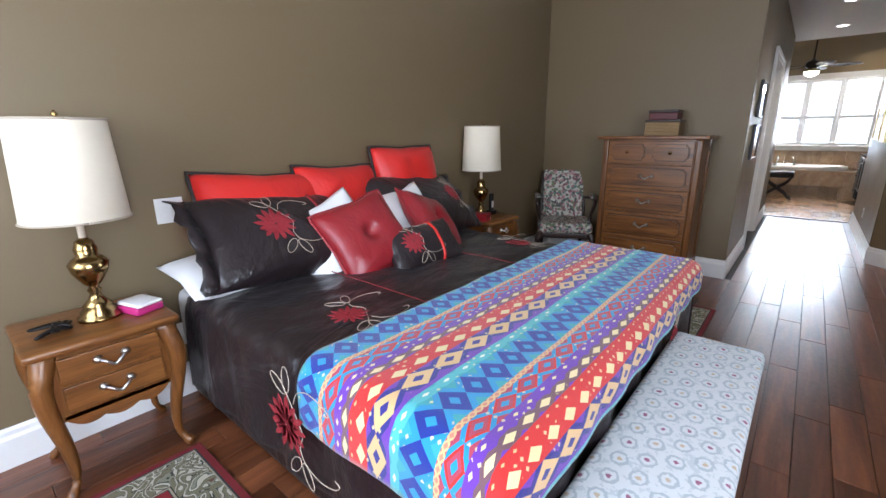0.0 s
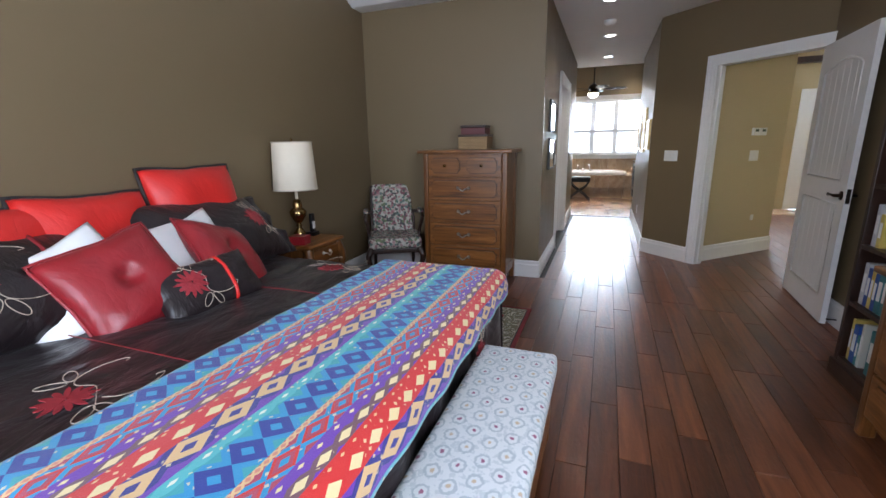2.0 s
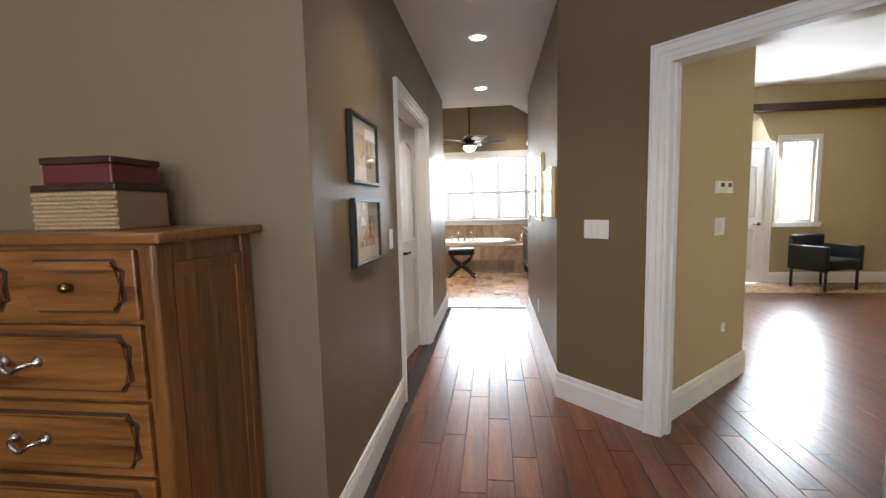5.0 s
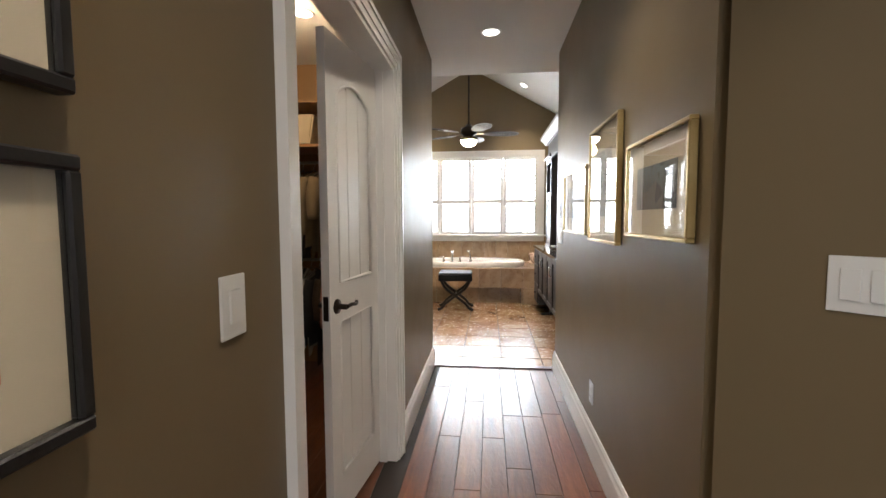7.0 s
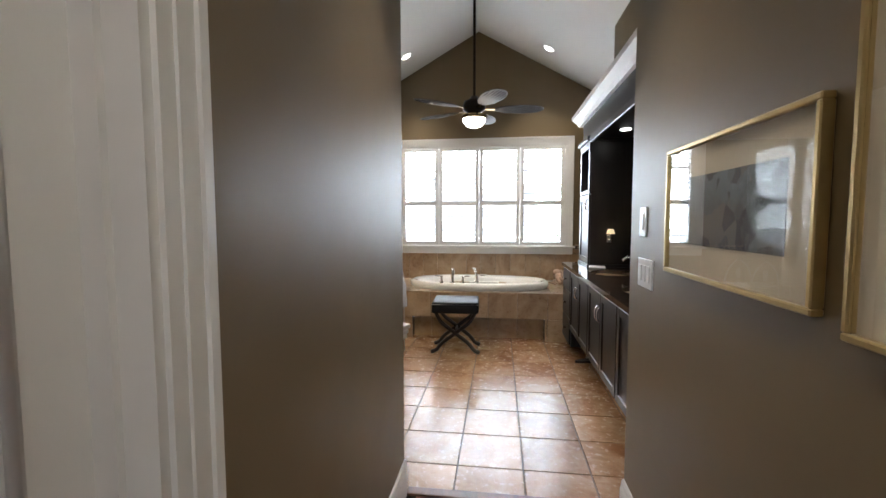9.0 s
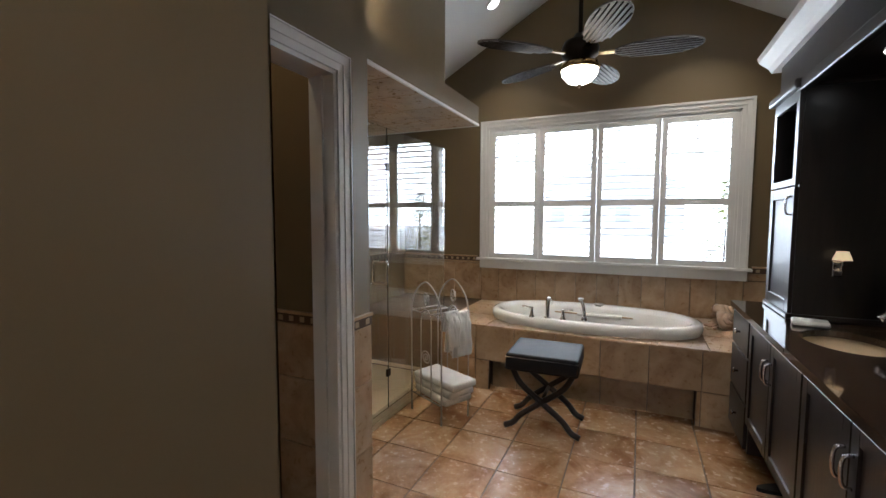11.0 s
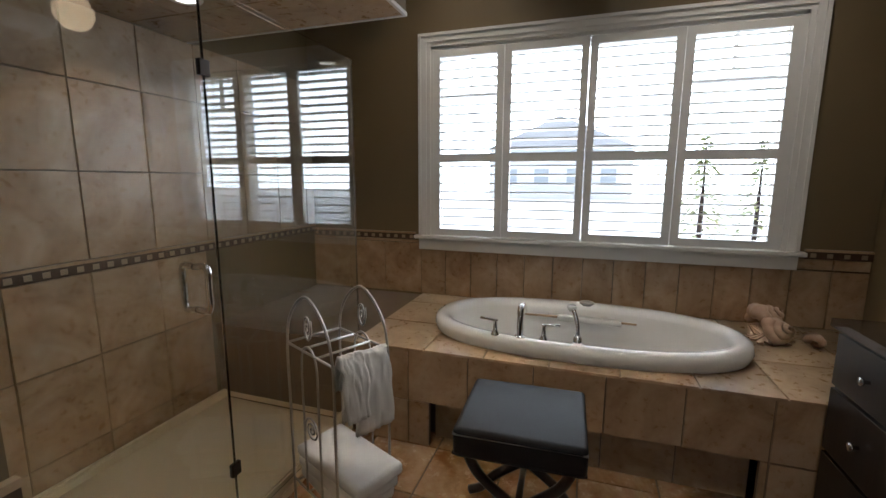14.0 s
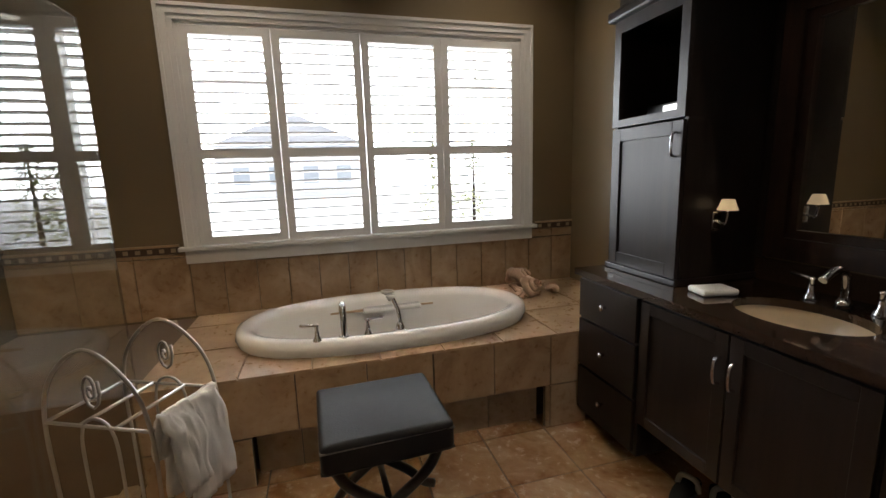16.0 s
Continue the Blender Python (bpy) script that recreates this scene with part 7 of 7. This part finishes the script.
part("shade", lathe([(0.04, 0.03), (0.024, 0.075), (0.0, 0.076)], 20, None, (0, -0.06, 0)), glowing("lit_cream_shade", (0.9, 0.66, 0.38), 0.4), sc_)
for (x, y, r) in ((0.93, 11.05, 20), (1.03, 10.93, 65)):
    sl_ = thing("slipper", pose(x, y, 0, 0, 0, r), "dark strapped slipper on the tiles under the vanity", "slipper", "slippers")
    out = [(0.12 * math.cos(2 * math.pi * k / 20), 0.042 * math.sin(2 * math.pi * k / 20) * (1 + 0.25 * math.cos(2 * math.pi * k / 20))) for k in range(20)]
    part("sole", prism(out, 0.022, "z", 0.0), M_LEATHER, sl_)
    part("strap", tube(curve_points([(0.03, -0.045, 0.015), (0.035, -0.03, 0.06), (0.035, 0.03, 0.06), (0.03, 0.045, 0.015)], 5), 0.012, 6), M_NICKEL, sl_)

# ---- toilet room ----
to = thing("toilet", pose(-1.75, 9.47, 0, 0, 0, 90), "cream toilet with a lidded tank", "toilet")
M_BONE = simple("bone_china", (0.70, 0.60, 0.46), rough=0.12, bump=0, coat=0.3)
part("tank", smooth(rbox(-0.22, 0.22, 0.12, 0.31, 0.36, 0.72, 0.03, 3)), M_BONE, to)
part("tank_lid", smooth(rbox(-0.235, 0.235, 0.105, 0.325, 0.72, 0.755, 0.014, 3)), M_BONE, to)
bm = lathe([(0, 0), (0.62, 0.0), (0.55, 0.12), (0.62, 0.22), (0.95, 0.34), (1.0, 0.39), (0.0, 0.39)], 32)
bm.transform(pose(0, -0.12, 0) @ Matrix.Diagonal((0.185, 0.25, 1, 1)))
part("bowl", bm, M_BONE, to)
bm = lathe([(0, 0.392), (0.98, 0.392), (1.02, 0.405), (1.0, 0.425), (0, 0.43)], 32)
bm.transform(pose(0, -0.12, 0) @ Matrix.Diagonal((0.185, 0.25, 1, 1)))
part("seat_lid", bm, M_BONE, to)
bi = thing("waste_bin", pose(-1.93, 9.77, 0), "round woven waste bin", "waste bin")
part("bin_wall", lathe([(0, 0.0), (0.085, 0), (0.11, 0.28), (0.115, 0.285), (0.105, 0.28), (0.08, 0.006), (0, 0.006)], 26), simple("dark_wicker", (0.10, 0.06, 0.035), (0.05, 0.03, 0.02), 0.7, scale=50, bump=0.8, fine=90), bi)

# ---- closet ----
M_MAPLE = wood("maple_shelf", (0.20, 0.105, 0.042), (0.29, 0.16, 0.07), (0.36, 0.21, 0.10), 0.45, 1)
cs = thing("closet_shelving", pose(0, 0, 0), "maple closet shelving with two hanging rails", "shelving")
CX = -2.1
for z in (1.86, 2.2):
    part("shelf", boxes((-2.5, CX, 5.5, 8.9, z, z + 0.02)), M_MAPLE, cs)
    part("shelf", boxes((CX, HL - 0.125, 8.5, 8.9, z, z + 0.02)), M_MAPLE, cs)
for y in (5.6, 6.9, 8.1):
    part("divider", boxes((-2.5, CX - 0.005, y, y + 0.02, 0, 1.86)), M_MAPLE, cs)
    part("divider", boxes((-2.5, CX - 0.005, y, y + 0.02, 1.88, 2.2)), M_MAPLE, cs)
for z in (1.76, 0.95):
    part("rail", tube([(-2.28, 5.5, z), (-2.28, 8.9, z)], 0.013, 8), M_NICKEL, cs)
    part("rail", tube([(CX, 8.7, z), (HL - 0.13, 8.7, z)], 0.013, 8), M_NICKEL, cs)
part("shelf", boxes((-2.5, CX, 5.5, 8.9, 1.0, 1.02)), M_MAPLE, cs)
dl = downlight(pose(-1.1, 8.0, FLAT - 0.0005), "lit recessed closet light")
gcols = [(0.34, 0.012, 0.014), (0.012, 0.012, 0.014), (0.42, 0.36, 0.26), (0.03, 0.035, 0.06), (0.13, 0.16, 0.18), (0.016, 0.014, 0.014), (0.02, 0.02, 0.02), (0.52, 0.15, 0.09), (0.09, 0.02, 0.03), (0.22, 0.17, 0.11), (0.55, 0.50, 0.44), (0.06, 0.045, 0.035), (0.50, 0.24, 0.18), (0.02, 0.022, 0.03)]
gmats = [simple("garment_cloth", c, rough=0.9, scale=12, bump=0.3, fine=300) for c in gcols]
rn = random.Random(8)


def garment(m, ln, mat, w):
    g = thing("hanging_shirt", m, "garment on a hanger in the closet", "garment", "hanging clothes")
    part("hanger", tube(curve_points([(0.0, 0, 0.06), (0.02, 0, 0.075), (0.03, 0, 0.05), (0, 0, 0.02), (0, 0, 0.0)], 4), 0.0025, 5), M_NICKEL, g)
    part("hanger_bar", tube([(-w, 0, -0.07), (0, 0, 0.0), (w, 0, -0.07)], 0.005, 6), M_DARKWOOD, g)
    bm = bmesh.new()
    cols_, rows_ = 12, 12
    sd_ = rn.uniform(0, 50)
    for s in (-1, 1):
        gr = []
        for i in range(rows_ + 1):
            t = i / rows_
            rowv = []
            for k in range(cols_ + 1):
                u = 2 * k / cols_ - 1
                wx = w * (1.0 if t < 0.1 else 1.05 + 0.12 * t)
                z = -0.005 - 0.075 * abs(u) - t * ln + 0.02 * noise.noise(Vector((u * 2, sd_, 3))) * t
                y = s * (0.012 + 0.022 * (1 - u * u) + 0.012 * t * (1 + math.sin(u * 9 + sd_)))
                rowv.append(bm.verts.new((u * wx + 0.02 * t * noise.noise(Vector((t * 2, u, sd_))), y, z)))
            gr.append(rowv)
        for i in range(rows_):
            for k in range(cols_):
                bm.faces.new((gr[i][k], gr[i][k + 1], gr[i + 1][k + 1], gr[i + 1][k]))
    bmesh.ops.remove_doubles(bm, verts=bm.verts[:], dist=0.001)
    part("cloth", smooth(bm), mat, g)
    for s in (-1, 1):
        if ln < 0.85:
            part("sleeve", tube(curve_points([(s * w * 0.95, 0, -0.085), (s * w * 1.12, 0.01, -0.25), (s * w * 1.05, 0.015, -0.25 - rn.uniform(0.05, 0.3))], 4), 0.045, 8, None, [0.05, 0.052, 0.055, 0.055, 0.055, 0.052, 0.05, 0.048, 0.045]), mat, g)


for z in (1.70, 0.89):
    y = 6.95
    while y < 8.42:
        garment(pose(-2.27, y, z, 0, 0, rn.uniform(-34, 10)), rn.uniform(0.5, 0.74), rn.choice(gmats), 0.215)
        y += rn.uniform(0.06, 0.10)
    x = -1.98
    while x < -0.75:
        garment(pose(x, 8.69, z, 0, 0, 90 + rn.uniform(-12, 12)), rn.uniform(0.5, 0.72), rn.choice(gmats), 0.18)
        x += rn.uniform(0.06, 0.1)
for y, z, w, h, c in ((7.3, 1.88, 0.28, 0.14, 2), (7.3, 2.022, 0.27, 0.12, 10), (7.66, 1.88, 0.26, 0.13, 2), (7.66, 2.012, 0.25, 0.13, 11)):
    b = thing("storage_box", pose(-2.3, y, z), "lidded fabric storage box on the closet shelf", "box", "closet boxes")
    part("box_body", rbox(-0.14, 0.14, -w / 2, w / 2, 0, h - 0.03, 0.006), gmats[c], b)
    part("lid", rbox(-0.145, 0.145, -w / 2 - 0.005, w / 2 + 0.005, h - 0.03, h, 0.006), M_MAPLE, b)
for k in range(5):
    f_ = thing("folded_sweater", pose(-2.28, 8.32, 1.881 + 0.042 * k, 0, 0, rn.uniform(-5, 5)), "folded pale sweater in a stack", "sweater", "folded clothes")
    part("cloth", smooth(rbox(-0.13, 0.14, -0.14, 0.14, 0, 0.041, 0.018, 3)), gmats[(2, 10, 2, 10, 2)[k]], f_)
ba = thing("canvas_basket", pose(-1.48, 8.68, 1.881), "cream canvas basket on the closet shelf", "basket")
bm = prism([(-0.17, 0), (0.17, 0), (0.21, 0.24), (-0.21, 0.24)], 0.28, "y", -0.14)
bmesh.ops.bevel(bm, geom=bm.edges[:], offset=0.012, segments=2, affect="EDGES")
part("canvas", bm, simple("cream_canvas", (0.62, 0.52, 0.38), rough=0.9, bump=0.5), ba)

set_back(earlier, ())

# ---- foyer beyond the bedroom door ----
struct("floor_foyer_tile", boxes((2.9, 6.2, 8.6, 9.4, -0.0045, 0.004)), M_TILE_F, "sand tile at the front door", "floor")
sw_ = thing("window_4", pose(4.62, 9.4, 0), "narrow white sidelight window by the front door", "window", kind="structure")
part("window_frame", boxes((-0.07, 0.0, -0.02, 0.0, 0.88, 2.27), (0.48, 0.55, -0.02, 0.0, 0.88, 2.27), (0, 0.48, -0.02, 0, 2.2, 2.27), (-0.09, 0.57, -0.05, 0, 0.88, 0.95)), M_TRIM, sw_)
part("sash", mullion_sash(0.0, 0.48, 0.95, 2.2, 0.03, 0.04, 0.03), M_TRIM, sw_)
for z in (1.2, 1.45, 1.7, 1.95):
    part("muntin", boxes((0.04, 0.44, 0.035, 0.055, z - 0.01, z + 0.01)), M_TRIM, sw_)
part("muntin", boxes((0.23, 0.25, 0.036, 0.054, 0.99, 2.16)), M_TRIM, sw_)
casing("trim_front_door", pose(0, 9.4, 0), 3.52, 4.42, 2.1)
baseboard("baseboard_foyer", pose(0, 9.4, 0), 4.51, 6.2)
fc_ = thing("leather_armchair", pose(5.0, 8.95, 0, 0, 0, 20), "dark leather tub chair in the foyer", "armchair")
part("seat", smooth(rbox(-0.28, 0.28, -0.26, 0.26, 0.3, 0.45, 0.03, 3)), M_LEATHER, fc_)
part("backrest", smooth(rbox(-0.3, 0.3, 0.22, 0.32, 0.3, 0.78, 0.04, 3)), M_LEATHER, fc_)
for s in (-1, 1):
    part("arm", smooth(rbox(s * 0.31 - 0.04, s * 0.31 + 0.04, -0.26, 0.28, 0.28, 0.64, 0.03, 3)), M_LEATHER, fc_)
    for y in (-0.22, 0.25):
        part("leg", tube([(s * 0.29, y, 0.3), (s * 0.29, y, 0.0)], 0.02, 8), M_DARKWOOD, fc_)
